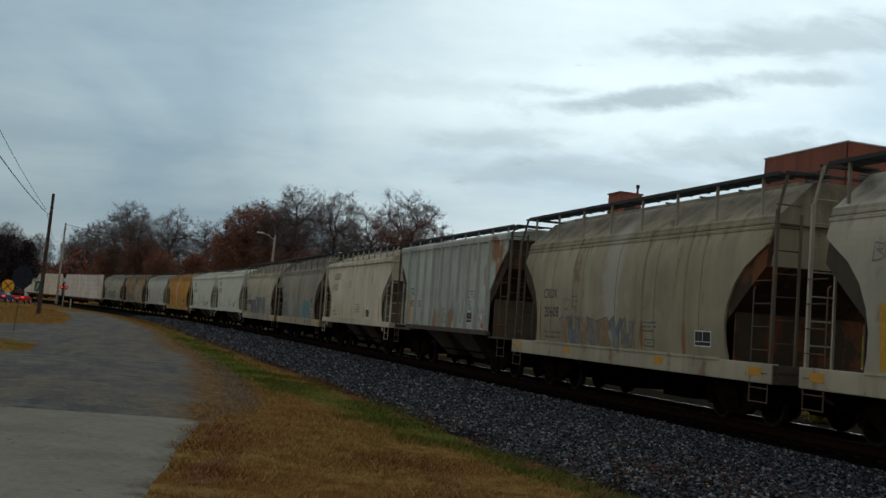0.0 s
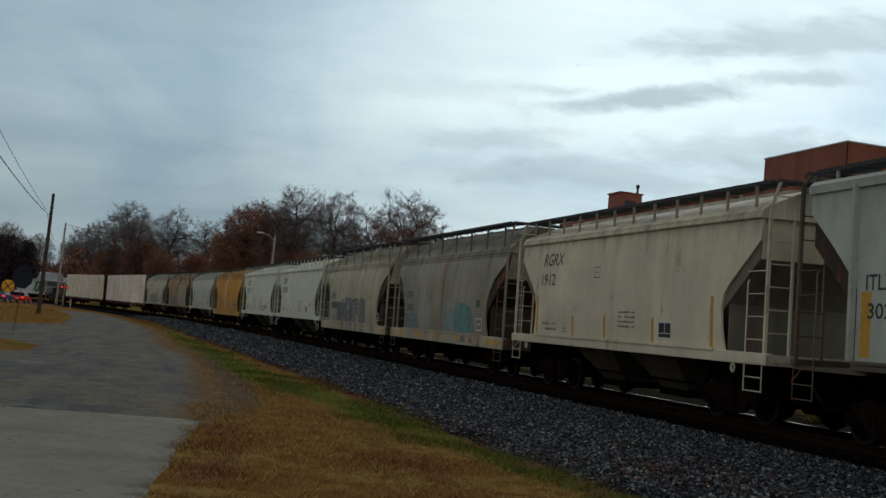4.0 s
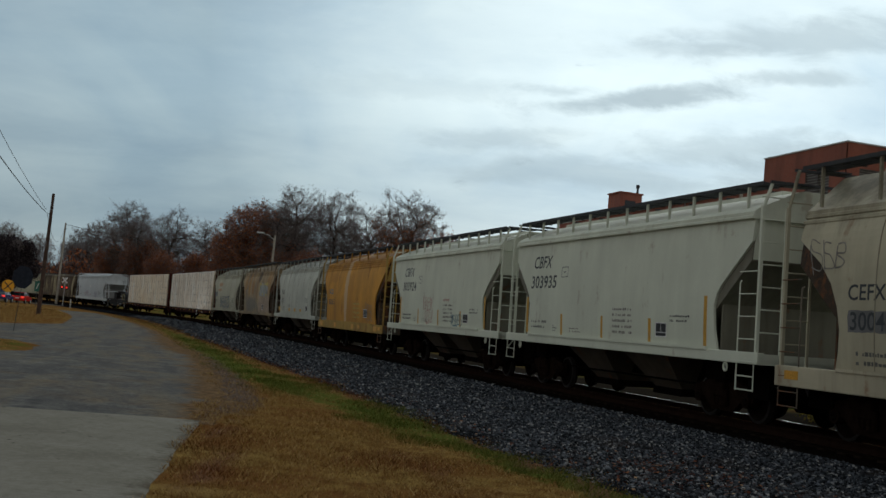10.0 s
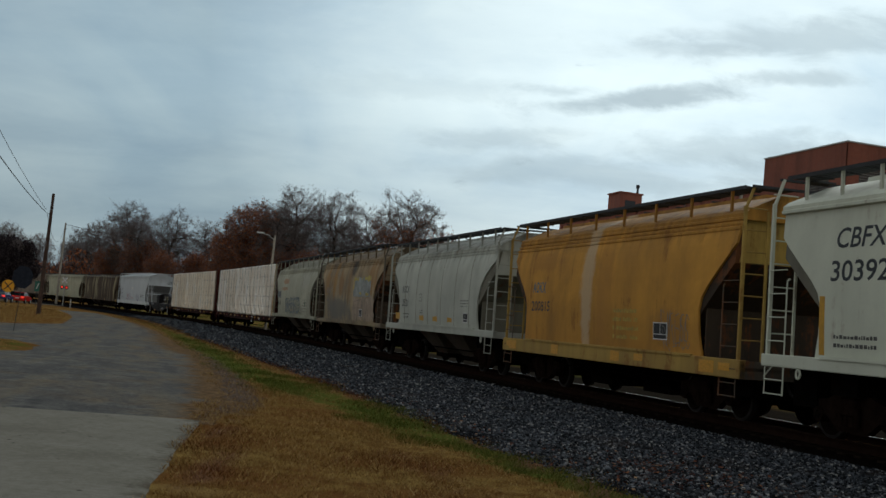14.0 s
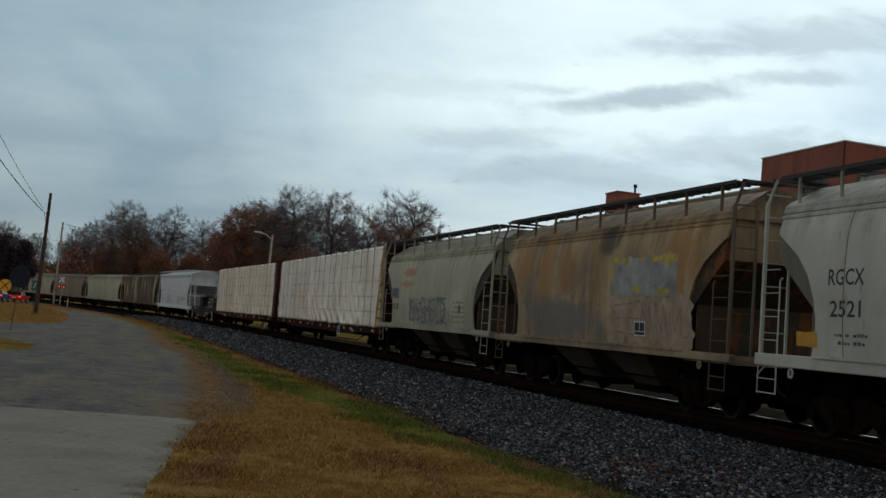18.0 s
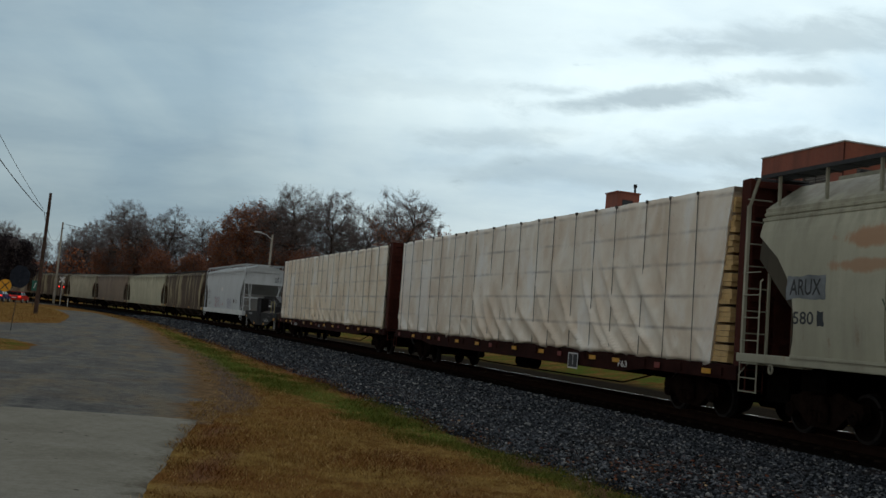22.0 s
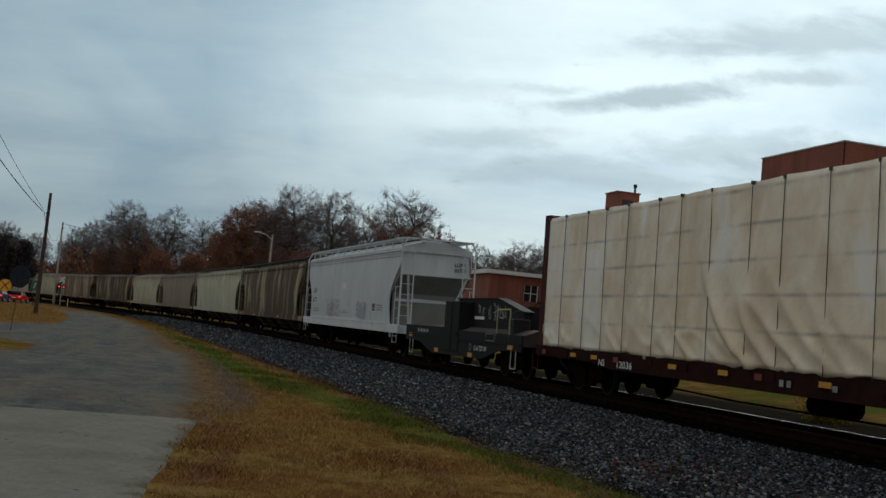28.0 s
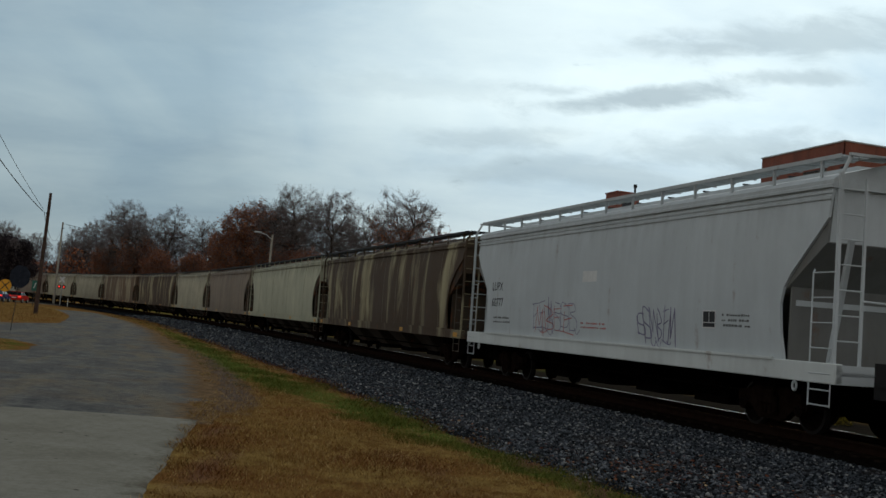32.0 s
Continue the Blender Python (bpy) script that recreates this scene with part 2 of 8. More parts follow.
def old_asphalt(node, ins, links):
    v = coords(node)
    wide, mid = noise_of(node, v, 0.33, 6.0, 0.65, 0.6), noise_of(node, v, 1.1, 7.0, 0.72, 0.4)
    rough, grit = noise_of(node, v, 4.0, 7.0, 0.8, 0.3), noise_of(node, v, 34.0, 5.0, 0.85)
    worn = mathn(node, "ADD", mathn(node, "MULTIPLY", mid, 0.6), mathn(node, "MULTIPLY", rough, 0.4))
    col = ramp(node, worn, [(0.36, (0.078, 0.079, 0.080)), (0.47, (0.118, 0.117, 0.112)), (0.53, (0.15, 0.147, 0.137)), (0.64, (0.215, 0.208, 0.19))])
    col = mixc(node, ramp(node, wide, [(0.5, (0, 0, 0)), (0.66, (0.65, 0.65, 0.65))]), col, mixc(node, rough, (0.133, 0.092, 0.052), (0.25, 0.185, 0.11)))
    col = mixc(node, ramp(node, noise_of(node, node("ShaderNodeMapping", {0: v, 1: (12.6, 5.68, 3)}).outputs[0], 1.6, 7.0, 0.78, 0.8), [(0.53, (0, 0, 0)), (0.66, (0.6, 0.6, 0.6))]), col, (0.05, 0.051, 0.054))
    along = node("ShaderNodeMapping", {0: node("ShaderNodeMapping", {0: v, 2: (0, 0, radians(-104))}).outputs[0], 3: (0.16, 1.1, 1)}).outputs[0]
    wear = noise_of(node, along, 1.0, 6.0, 0.65, 0.5)
    col = mixc(node, ramp(node, wear, [(0.5, (0, 0, 0)), (0.66, (0.6, 0.6, 0.6))]), col, (0.2, 0.165, 0.115))
    col = mixc(node, ramp(node, wear, [(0.36, (0.5, 0.5, 0.5)), (0.48, (0, 0, 0))]), col, (0.075, 0.075, 0.078))
    gravel = noise_of(node, v, 7.5, 8.0, 0.85, 0.2)
    col = mixc(node, ramp(node, gravel, [(0.36, (0.55, 0.55, 0.55)), (0.5, (0, 0, 0))]), col, (0.058, 0.058, 0.06))
    col = mixc(node, ramp(node, gravel, [(0.52, (0, 0, 0)), (0.66, (0.6, 0.6, 0.6))]), col, (0.23, 0.222, 0.2))
    # soil washed over the broken edges
    rim = node("ShaderNodeAttribute")
    rim.attribute_name = "rim"
    soil = mathn(node, "ADD", rim.outputs["Fac"], mathn(node, "MULTIPLY_ADD", worn, 1.6, -0.8))
    col = mixc(node, ramp(node, soil, [(0.42, (0, 0, 0)), (0.7, (1, 1, 1))]), col, ramp(node, rough, [(0.4, (0.077, 0.0483, 0.0255)), (0.6, (0.224, 0.142, 0.075))]))
    col = mixc(node, ramp(node, grit, [(0.36, (0.5, 0.5, 0.5)), (0.48, (0, 0, 0))]), col, (0.0408, 0.0384, 0.037))
    col = mixc(node, ramp(node, grit, [(0.56, (0, 0, 0)), (0.68, (0.45, 0.45, 0.45))]), col, (0.33, 0.316, 0.283))
    bits(node, links, ins, col, 0.85, 0.0, bump(node, mathn(node, "ADD", grit, mathn(node, "MULTIPLY", rough, 2.0)), 0.7, 0.03))
    ins["Specular IOR Level"].default_value = 0.0


def slab_concrete(node, ins, links):
    v = coords(node)
    n1, n2, n3 = noise_of(node, v, 0.7, 6.0, 0.6), noise_of(node, v, 2.2, 8.0, 0.8), noise_of(node, v, 40.0, 6.0, 0.9)
    col = mixc(node, ramp(node, n1, [(0.35, (0, 0, 0)), (0.65, (1, 1, 1))]), (0.171, 0.16, 0.13), (0.229, 0.218, 0.183))
    col = mixc(node, ramp(node, n2, [(0.5, (0, 0, 0)), (0.62, (0.3, 0.3, 0.3))]), col, (0.14, 0.13, 0.108))
    col = mixc(node, ramp(node, n3, [(0.36, (0.45, 0.45, 0.45)), (0.48, (0, 0, 0))]), col, (0.1, 0.095, 0.083))
    col = mixc(node, ramp(node, n3, [(0.54, (0, 0, 0)), (0.68, (0.4, 0.4, 0.4))]), col, (0.32, 0.305, 0.27))
    mottle = noise_of(node, v, 9.0, 8.0, 0.85)
    col = mixc(node, ramp(node, mottle, [(0.38, (0.4, 0.4, 0.4)), (0.5, (0, 0, 0))]), col, (0.115, 0.107, 0.09))
    col = mixc(node, ramp(node, mottle, [(0.52, (0, 0, 0)), (0.64, (0.4, 0.4, 0.4))]), col, (0.27, 0.26, 0.225))
    # dark crumbs and scuffs
    crumbs = node("ShaderNodeTexVoronoi", {"Vector": v, "Scale": 2.6}).outputs["Distance"]
    col = mixc(node, ramp(node, crumbs, [(0.055, (0.85, 0.85, 0.85)), (0.085, (0, 0, 0))]), col, (0.029, 0.025, 0.0202))
    rim = node("ShaderNodeAttribute")
    rim.attribute_name = "rim"
    soil = mathn(node, "ADD", rim.outputs["Fac"], mathn(node, "MULTIPLY_ADD", n2, 1.4, -0.7))
    col = mixc(node, ramp(node, soil, [(0.5, (0, 0, 0)), (0.8, (0.9, 0.9, 0.9))]), col, (0.0725, 0.0559, 0.0372))
    bits(node, links, ins, col, 0.85, 0.0, bump(node, n3, 0.45, 0.015))
    ins["Specular IOR Level"].default_value = 0.0


def ballast_bed(node, ins, links):
    v = coords(node)
    vor = node("ShaderNodeTexVoronoi", {"Vector": v, "Scale": 17.0})
    n = noise_of(node, v, 1.2, 5.0, 0.6)
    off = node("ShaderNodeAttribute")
    off.attribute_name = "oil_shade"
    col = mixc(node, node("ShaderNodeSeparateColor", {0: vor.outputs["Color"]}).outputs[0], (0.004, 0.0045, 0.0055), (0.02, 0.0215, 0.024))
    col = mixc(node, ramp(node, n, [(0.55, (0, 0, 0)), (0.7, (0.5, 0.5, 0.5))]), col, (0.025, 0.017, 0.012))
    # bed by the rails darkened: oil, and the train's shade put into colour
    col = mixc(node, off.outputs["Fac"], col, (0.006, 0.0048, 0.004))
    bits(node, links, ins, col, 0.9, 0.0, bump(node, vor.outputs["Distance"], 1.0, 0.06))
    ins["Specular IOR Level"].default_value = 0.0


def stone_mat(lo, hi):
    def build(node, ins, links):
        r = node("ShaderNodeNewGeometry").outputs["Random Per Island"]
        n = noise_of(node, coords(node), 30.0, 3.0, 0.6)
        big = noise_of(node, coords(node), 0.8, 4.0, 0.6)
        col = ramp(node, r, [(0.0, lo), (0.35, [c * 0.32 for c in hi]), (0.7, hi), (0.9, [c * 2.0 for c in hi]), (1.0, (0.34, 0.335, 0.32))])
        col = mixc(node, ramp(node, big, [(0.55, (0, 0, 0)), (0.75, (0.5, 0.5, 0.5))]), col, (0.06, 0.042, 0.032))
        col = mixc(node, mathn(node, "MULTIPLY", n, 0.3), col, [c * 0.5 for c in lo])
        bits(node, links, ins, col, 0.85, 0.0, bump(node, n, 0.4, 0.02))
        ins["Specular IOR Level"].default_value = 0.04
    return build


def blades_mat(stops, thin=0.0):
    def build(node, ins, links):
        r = node("ShaderNodeNewGeometry").outputs["Random Per Island"]
        col = ramp(node, r, stops)
        bits(node, links, ins, col, 0.8)
        ins["Specular IOR Level"].default_value = 0.0
        if thin:
            # light passes through the leaf
            tree = ins[0].node.id_data
            out = [n for n in tree.nodes if n.bl_idname == "ShaderNodeOutputMaterial"][0]
            glowing = node("ShaderNodeBsdfTranslucent", {0: col})
            mix = node("ShaderNodeMixShader", {0: thin, 1: ins[0].node.outputs[0], 2: glowing.outputs[0]})
            links.new(mix.outputs[0], out.inputs[0])
    return build


def brick_mat(node, ins, links):
    v = coords(node)
    xyz = node("ShaderNodeSeparateXYZ", {0: v}).outputs
    flat = node("ShaderNodeCombineXYZ", {0: mathn(node, "ADD", xyz[0], xyz[1]), 1: xyz[2], 2: 0.0}).outputs[0]
    brick = node("ShaderNodeTexBrick", {"Vector": flat, "Color1": (0.30, 0.08, 0.046, 1), "Color2": (0.23, 0.058, 0.036, 1), "Mortar": (0.24, 0.115, 0.08, 1),
                                        "Scale": 1.0, "Mortar Size": 0.008, "Brick Width": 0.22, "Row Height": 0.075})
    n1 = noise_of(node, node("ShaderNodeMapping", {0: v, 3: (1, 1, 0.35)}).outputs[0], 0.35, 6.0, 0.6)
    n2 = noise_of(node, v, 3.0, 5.0, 0.6)
    col = mixc(node, ramp(node, n1, [(0.38, (0, 0, 0)), (0.7, (0.75, 0.75, 0.75))]), brick.outputs[0], (0.15, 0.043, 0.03))
    wash = noise_of(node, node("ShaderNodeMapping", {0: v, 3: (1, 1, 0.1)}).outputs[0], 0.8, 6.0, 0.65, 0.3)
    col = mixc(node, ramp(node, wash, [(0.48, (0, 0, 0)), (0.66, (0.6, 0.6, 0.6))]), col, (0.09, 0.03, 0.022))
    col = mixc(node, mathn(node, "MULTIPLY", n2, 0.25), col, (0.33, 0.125, 0.07))
    bits(node, links, ins, col, 0.85, 0.0, bump(node, brick.outputs["Fac"], 0.3, 0.01))


def wrap_mat(node, ins, links, low=(0.74, 0.63, 0.49), high=(0.86, 0.80, 0.68)):
    v = coords(node)
    xyz = node("ShaderNodeSeparateXYZ", {0: v}).outputs
    n1, n2 = noise_of(node, v, 1.1, 6.0, 0.6, 0.5), noise_of(node, v, 9.0, 5.0, 0.6)
    # bundles of boards show faintly through the film
    lines = ramp(node, mathn(node, "PINGPONG", mathn(node, "ADD", mathn(node, "ADD", xyz[2], -0.44), mathn(node, "MULTIPLY", n1, 0.06)), 0.335), [(0.0, (0.85, 0.85, 0.85)), (0.03, (0.4, 0.4, 0.4)), (0.06, (0, 0, 0))])
    col = mixc(node, ramp(node, n1, [(0.35, (0, 0, 0)), (0.65, (1, 1, 1))]), low, high)
    shown = ramp(node, noise_of(node, node("ShaderNodeMapping", {0: v, 3: (1, 1, 2.2)}).outputs[0], 0.9, 4.0, 0.6), [(0.4, (0.12, 0.12, 0.12)), (0.62, (1, 1, 1))])
    col = mixc(node, mathn(node, "MULTIPLY", lines, shown), col, (0.3, 0.26, 0.22))
    thin = noise_of(node, node("ShaderNodeMapping", {0: v, 3: (1.0, 1, 0.5)}).outputs[0], 0.5, 5.0, 0.6, 0.8)
    col = mixc(node, ramp(node, thin, [(0.48, (0, 0, 0)), (0.66, (0.55, 0.55, 0.55))]), col, (0.6, 0.47, 0.33))
    col = mixc(node, ramp(node, thin, [(0.36, (0.6, 0.6, 0.6)), (0.46, (0, 0, 0))]), col, (0.88, 0.87, 0.83))
    bits(node, links, ins, col, ramp(node, n2, [(0.3, (0.26,) * 3), (0.7, (0.42,) * 3)]), 0.0, bump(node, mathn(node, "ADD", n1, mathn(node, "MULTIPLY", n2, 0.12)), 0.3, 0.05))


def glow(name, colour, power):
    def build(node, ins, links):
        bits(node, links, ins, colour, 0.4)
        ins["Emission Color"].default_value = (*colour, 1)
        ins["Emission Strength"].default_value = power
    return material(name, build)


M_GROUND = material("winter_grass_ground", grass_ground)
M_ASPHALT = material("patched_asphalt", old_asphalt)
M_SLAB = material("smooth_drive", slab_concrete)
M_BED = material("ballast_bed", ballast_bed)
M_STONE = material("ballast_stone", stone_mat((0.007, 0.0078, 0.0095), (0.06, 0.067, 0.078)))
M_DRY = material("dry_grass", blades_mat([(0.0, (0.11, 0.052, 0.017)), (0.5, (0.28, 0.16, 0.048)), (0.8, (0.39, 0.25, 0.085)), (1.0, (0.52, 0.39, 0.18))]))
M_GREEN = material("green_grass", blades_mat([(0.0, (0.03, 0.042, 0.008)), (0.6, (0.085, 0.10, 0.02)), (1.0, (0.2, 0.18, 0.045))]))
M_LITTER = material("fallen_leaves", blades_mat([(0.0, (0.06, 0.022, 0.01)), (0.6, (0.14, 0.052, 0.02)), (1.0, (0.22, 0.10, 0.04))]))
M_DEADLEAF = material("dead_leaves", blades_mat([(0.0, (0.035, 0.015, 0.011)), (0.6, (0.10, 0.036, 0.022)), (0.9, (0.19, 0.085, 0.045)), (1.0, (0.34, 0.24, 0.14))]))
M_BRICK = material("red_brick", brick_mat)
M_WRAP = material("lumber_wrap", wrap_mat)
M_WRAPWARM = material("tan_lumber_wrap", lambda node, ins, links: wrap_mat(node, ins, links, (0.76, 0.62, 0.42), (0.87, 0.78, 0.61)))
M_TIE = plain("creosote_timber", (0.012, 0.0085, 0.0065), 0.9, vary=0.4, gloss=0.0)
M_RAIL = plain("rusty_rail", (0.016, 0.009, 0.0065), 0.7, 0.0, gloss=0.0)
M_SHINE = plain("worn_rail_head", (0.5, 0.5, 0.5), 0.25, 1.0, 0.1)
# running gear and underframe near-black: shade under the cars put into their colours
M_TRUCK = plain("grimy_shaded_cast_steel", (0.013, 0.008, 0.006), 0.75, 0.0, 0.4, gloss=0.0)
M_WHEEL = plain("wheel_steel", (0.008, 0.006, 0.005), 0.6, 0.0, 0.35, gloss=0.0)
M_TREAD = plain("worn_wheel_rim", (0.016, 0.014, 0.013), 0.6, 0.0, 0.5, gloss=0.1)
M_UNDER = plain("shade_black_underframe", (0.0045, 0.0038, 0.0034), 0.8, 0.0, 0.4, gloss=0.0)
M_GRATE = plain("galvanised_grating", (0.045, 0.047, 0.05), 0.7, 0.0, 0.3, gloss=0.15)
M_BROWNSTEEL = plain("brown_bulkhead_steel", (0.06, 0.017, 0.012), 0.7, 0.0, 0.4, 2.0, gloss=0.08)
M_SILLDARK = plain("grimy_brown_sill", (0.028, 0.011, 0.009), 0.8, 0.0, 0.45, 2.0, gloss=0.03)
M_DARKCAR = plain("grimy_dark_paint", (0.016, 0.0145, 0.0145), 0.7, 0.0, 0.5, 1.6, gloss=0.12)
M_YELLOW = plain("yellow_reflector", (0.55, 0.27, 0.02), 0.5, vary=0.25, scale=20)
M_WHITE = plain("white_paint", (0.68, 0.68, 0.66), 0.55, vary=0.12)
M_BLACK = plain("black_paint", (0.02, 0.02, 0.022), 0.6, vary=0.2)
M_INK = plain("dark_lettering", (0.03, 0.035, 0.04), 0.6, vary=0.2)
M_WOODPOLE = plain("weathered_pole_wood", (0.075, 0.05, 0.04), 0.9, vary=0.35, scale=3, gloss=0.08)
M_GREYPOLE = plain("grey_pole_wood", (0.33, 0.30, 0.25), 0.9, vary=0.25, scale=3, gloss=0.08)
M_BARK = plain("tree_bark", (0.075, 0.064, 0.058), 0.95, vary=0.3, gloss=0.08)
M_TWIG = plain("fine_twigs", (0.17, 0.142, 0.137), 0.95, vary=0.3, gloss=0.08)
M_RUSTLEAF = material("rust_leaves", blades_mat([(0.0, (0.13, 0.05, 0.035)), (0.6, (0.30, 0.11, 0.058)), (1.0, (0.46, 0.2, 0.1))], 0.35))
M_EVERGREEN = material("evergreen_leaves", blades_mat([(0.0, (0.008, 0.014, 0.008)), (0.7, (0.022, 0.036, 0.018)), (1.0, (0.045, 0.06, 0.025))], 0.2))
M_DUSKLEAF = material("dark_purple_brown_leaves", blades_mat([(0.0, (0.02, 0.016, 0.018)), (0.7, (0.045, 0.037, 0.042)), (1.0, (0.08, 0.065, 0.065))], 0.2))
M_YELLOWLEAF = material("yellow_leaves", blades_mat([(0.0, (0.05, 0.05, 0.01)), (0.6, (0.2, 0.15, 0.02)), (1.0, (0.36, 0.27, 0.04))], 0.3))
M_GREYWOODS = material("grey_brush", blades_mat([(0.0, (0.06, 0.048, 0.046)), (0.6, (0.12, 0.097, 0.092)), (1.0, (0.19, 0.155, 0.145))], 0.3))
M_WIRE = plain("black_cable", (0.02, 0.02, 0.02), 0.7)
M_TRIM = plain("pale_coping", (0.42, 0.43, 0.42), 0.7, vary=0.15)
M_SLAT = plain("pale_louvre_slat", (0.3, 0.29, 0.27), 0.6, 0.0, 0.25)
M_LOUVRE = plain("grey_louvre", (0.12, 0.11, 0.105), 0.6, 0.2, 0.3)
M_REDCAR = plain("red_car_paint", (0.62, 0.03, 0.025), 0.25, 0.0, 0.08)
M_BLUECAR = plain("blue_car_paint", (0.03, 0.06, 0.16), 0.25, 0.0, 0.08)
M_GLASS = plain("dark_glass", (0.02, 0.024, 0.028), 0.08, 0.0, 0.1)
M_RUBBER = plain("tyre_rubber", (0.02, 0.02, 0.02), 0.85)
M_REDGLOW = glow("red_lamp_glow", (1.0, 0.05, 0.03), 1.0)
M_SIGN = plain("yellow_sign", (0.75, 0.36, 0.02), 0.5, vary=0.08)
M_GREENSIGN = plain("green_sign", (0.02, 0.12, 0.09), 0.5, vary=0.1)

# ---- lettering: all words are drawn once, while the scene is small ----
WORDS = ["C", "20", "CRDX", "20608", "ITLX", "302", "52", "RGRX", "1912", "20053", "CEFX", "300496", "CBFX", "303935", "303924", "AOKX", "200815", "RGCX", "2521", "BOAX", "ARUX", "D", "580", "LUPX", "60777", "F63", "12036", "NS", "SCALE TEST CAR", "WARNING"]
GLYPHS = {}


def draw_words(items):
    made = []
    for text, bold in items:
        cu = bpy.data.curves.new("lettering", "FONT")
        cu.body, cu.size, cu.resolution_u, cu.offset = text, 1.0, 3, bold
        made.append((text, bold, new("lettering", cu)))
    bpy.context.view_layer.update()
    deps = bpy.context.evaluated_depsgraph_get()
    for text, bold, tmp in made:
        GLYPHS[text, bold] = bpy.data.meshes.new_from_object(tmp.evaluated_get(deps))
    for _, _, tmp in made:
        bpy.data.objects.remove(tmp)


def glyphs(text, bold):
    if (text, bold) not in GLYPHS:
        draw_words([(text, bold)])
    return GLYPHS[text, bold]


draw_words([(w, 0.012) for w in WORDS] + [(c, b) for c in "UTIF8" for b in (0.07, 0.05, 0.045)])

# ---- mesh helpers ----
def finish(bm, name, mat, smooth=False):
    me = bpy.data.meshes.new(name)
    bm.normal_update()
    if smooth:
        for f in bm.faces:
            f.smooth = True
    bm.to_mesh(me)
    bm.free()
    me.materials.append(mat)
    return me


def part(name, bm, mat, parent, label="", smooth=False):
    me = bm if isinstance(bm, bpy.types.Mesh) else finish(bm, name, mat, smooth)
    ob = new(name, me)
    ob.parent = parent
    if label:
        tagged(ob, label)
    return ob


def thing(name, label, category, m=None, group="", kind=""):
    ob = new(name)
    ob.empty_display_size = 0.3
    if m is not None:
        ob.matrix_basis = m
    return tagged(ob, label, category, group, kind)


def box(bm, x0, x1, y0, y1, z0, z1, bevel=0.0):
    vs = [bm.verts.new((x, y, z)) for x in (x0, x1) for y in (y0, y1) for z in (z0, z1)]
    fs = [bm.faces.new([vs[i] for i in q]) for q in ((0, 1, 3, 2), (4, 6, 7, 5), (0, 4, 5, 1), (2, 3, 7, 6), (0, 2, 6, 4), (1, 5, 7, 3))]
    if bevel:
        bmesh.ops.bevel(bm, geom=list({e for f in fs for e in f.edges}), offset=bevel, segments=1, affect="EDGES", profile=0.5)
    return bm


def prism(bm, pts, axis, a, b):
    """A polygon in the two other axes, drawn out along axis from a to b."""
    def at(p, c):
        return {"x": (c, p[0], p[1]), "y": (p[0], c, p[1]), "z": (p[0], p[1], c)}[axis]
    lo, hi = [bm.verts.new(at(p, a)) for p in pts], [bm.verts.new(at(p, b)) for p in pts]
    f1, f2 = bm.faces.new(lo), bm.faces.new(hi[::-1])
    n = len(pts)
    fs = [bm.faces.new((lo[i], hi[i], hi[(i + 1) % n], lo[(i + 1) % n])) for i in range(n)]
    bmesh.ops.recalc_face_normals(bm, faces=[f1, f2] + fs)
    return bm


def rod(bm, p, q, r, n=6, r2=None):
    p, q = Vector(p), Vector(q)
    d = q - p
    if d.length < 1e-6:
        return bm
    z = d.normalized()
    x = z.orthogonal().normalized()
    y = z.cross(x)
    r2 = r if r2 is None else r2
    lo, hi = [], []
    for i in range(n):
        a = 2 * math.pi * i / n
        u = x * math.cos(a) + y * math.sin(a)
        lo.append(bm.verts.new(p + u * r))
        hi.append(bm.verts.new(q + u * r2))
    for i in range(n):
        bm.faces.new((lo[i], lo[(i + 1) % n], hi[(i + 1) % n], hi[i]))
    bm.faces.new(lo[::-1])
    bm.faces.new(hi)
    return bm


def pipe(bm, pts, r, n=6):
    for a, b in zip(pts, pts[1:]):
        rod(bm, a, b, r, n)
    return bm


def fresh():
    return bmesh.new()


def mesh_np(name, verts, faces, mat, smooth=False):
    """A mesh from arrays: verts (n, 3), faces (m, k)."""
    me = bpy.data.meshes.new(name)
    k = faces.shape[1]
    me.vertices.add(len(verts))
    me.vertices.foreach_set("co", np.asarray(verts, dtype=np.float32).ravel())
    me.loops.add(faces.size)
    me.loops.foreach_set("vertex_index", faces.ravel().astype(np.int32))
    me.polygons.add(len(faces))
    me.polygons.foreach_set("loop_start", np.arange(0, faces.size, k, dtype=np.int32))
    me.update(calc_edges=True)
    me.materials.append(mat)
    if smooth:
        me.polygons.foreach_set("use_smooth", np.ones(len(faces), dtype=bool))
    return me


def strip(name, mat, ss, offs, zs, label, category, kind="structure", rim=None):
    """A long mesh on the track's line: for each s a row of (off, z)."""
    rows, n = [], len(offs(ss[0]))
    for s in ss:
        for o, z in zip(offs(s), zs(s)):
            x, y, _ = on_track(s, o)
            rows.append((x, y, z))
    idx = np.arange(len(ss) * n).reshape(len(ss), n)
    f = np.stack((idx[:-1, :-1], idx[:-1, 1:], idx[1:, 1:], idx[1:, :-1]), -1).reshape(-1, 4)[:, ::-1]
    me = mesh_np(name, np.array(rows), f, mat)
    if rim:
        at = me.attributes.new("rim", "FLOAT", "POINT")
        at.data.foreach_set("value", np.tile(np.array(rim), len(ss)).astype(np.float32))
    return tagged(new(name, me), label, category, "", kind)


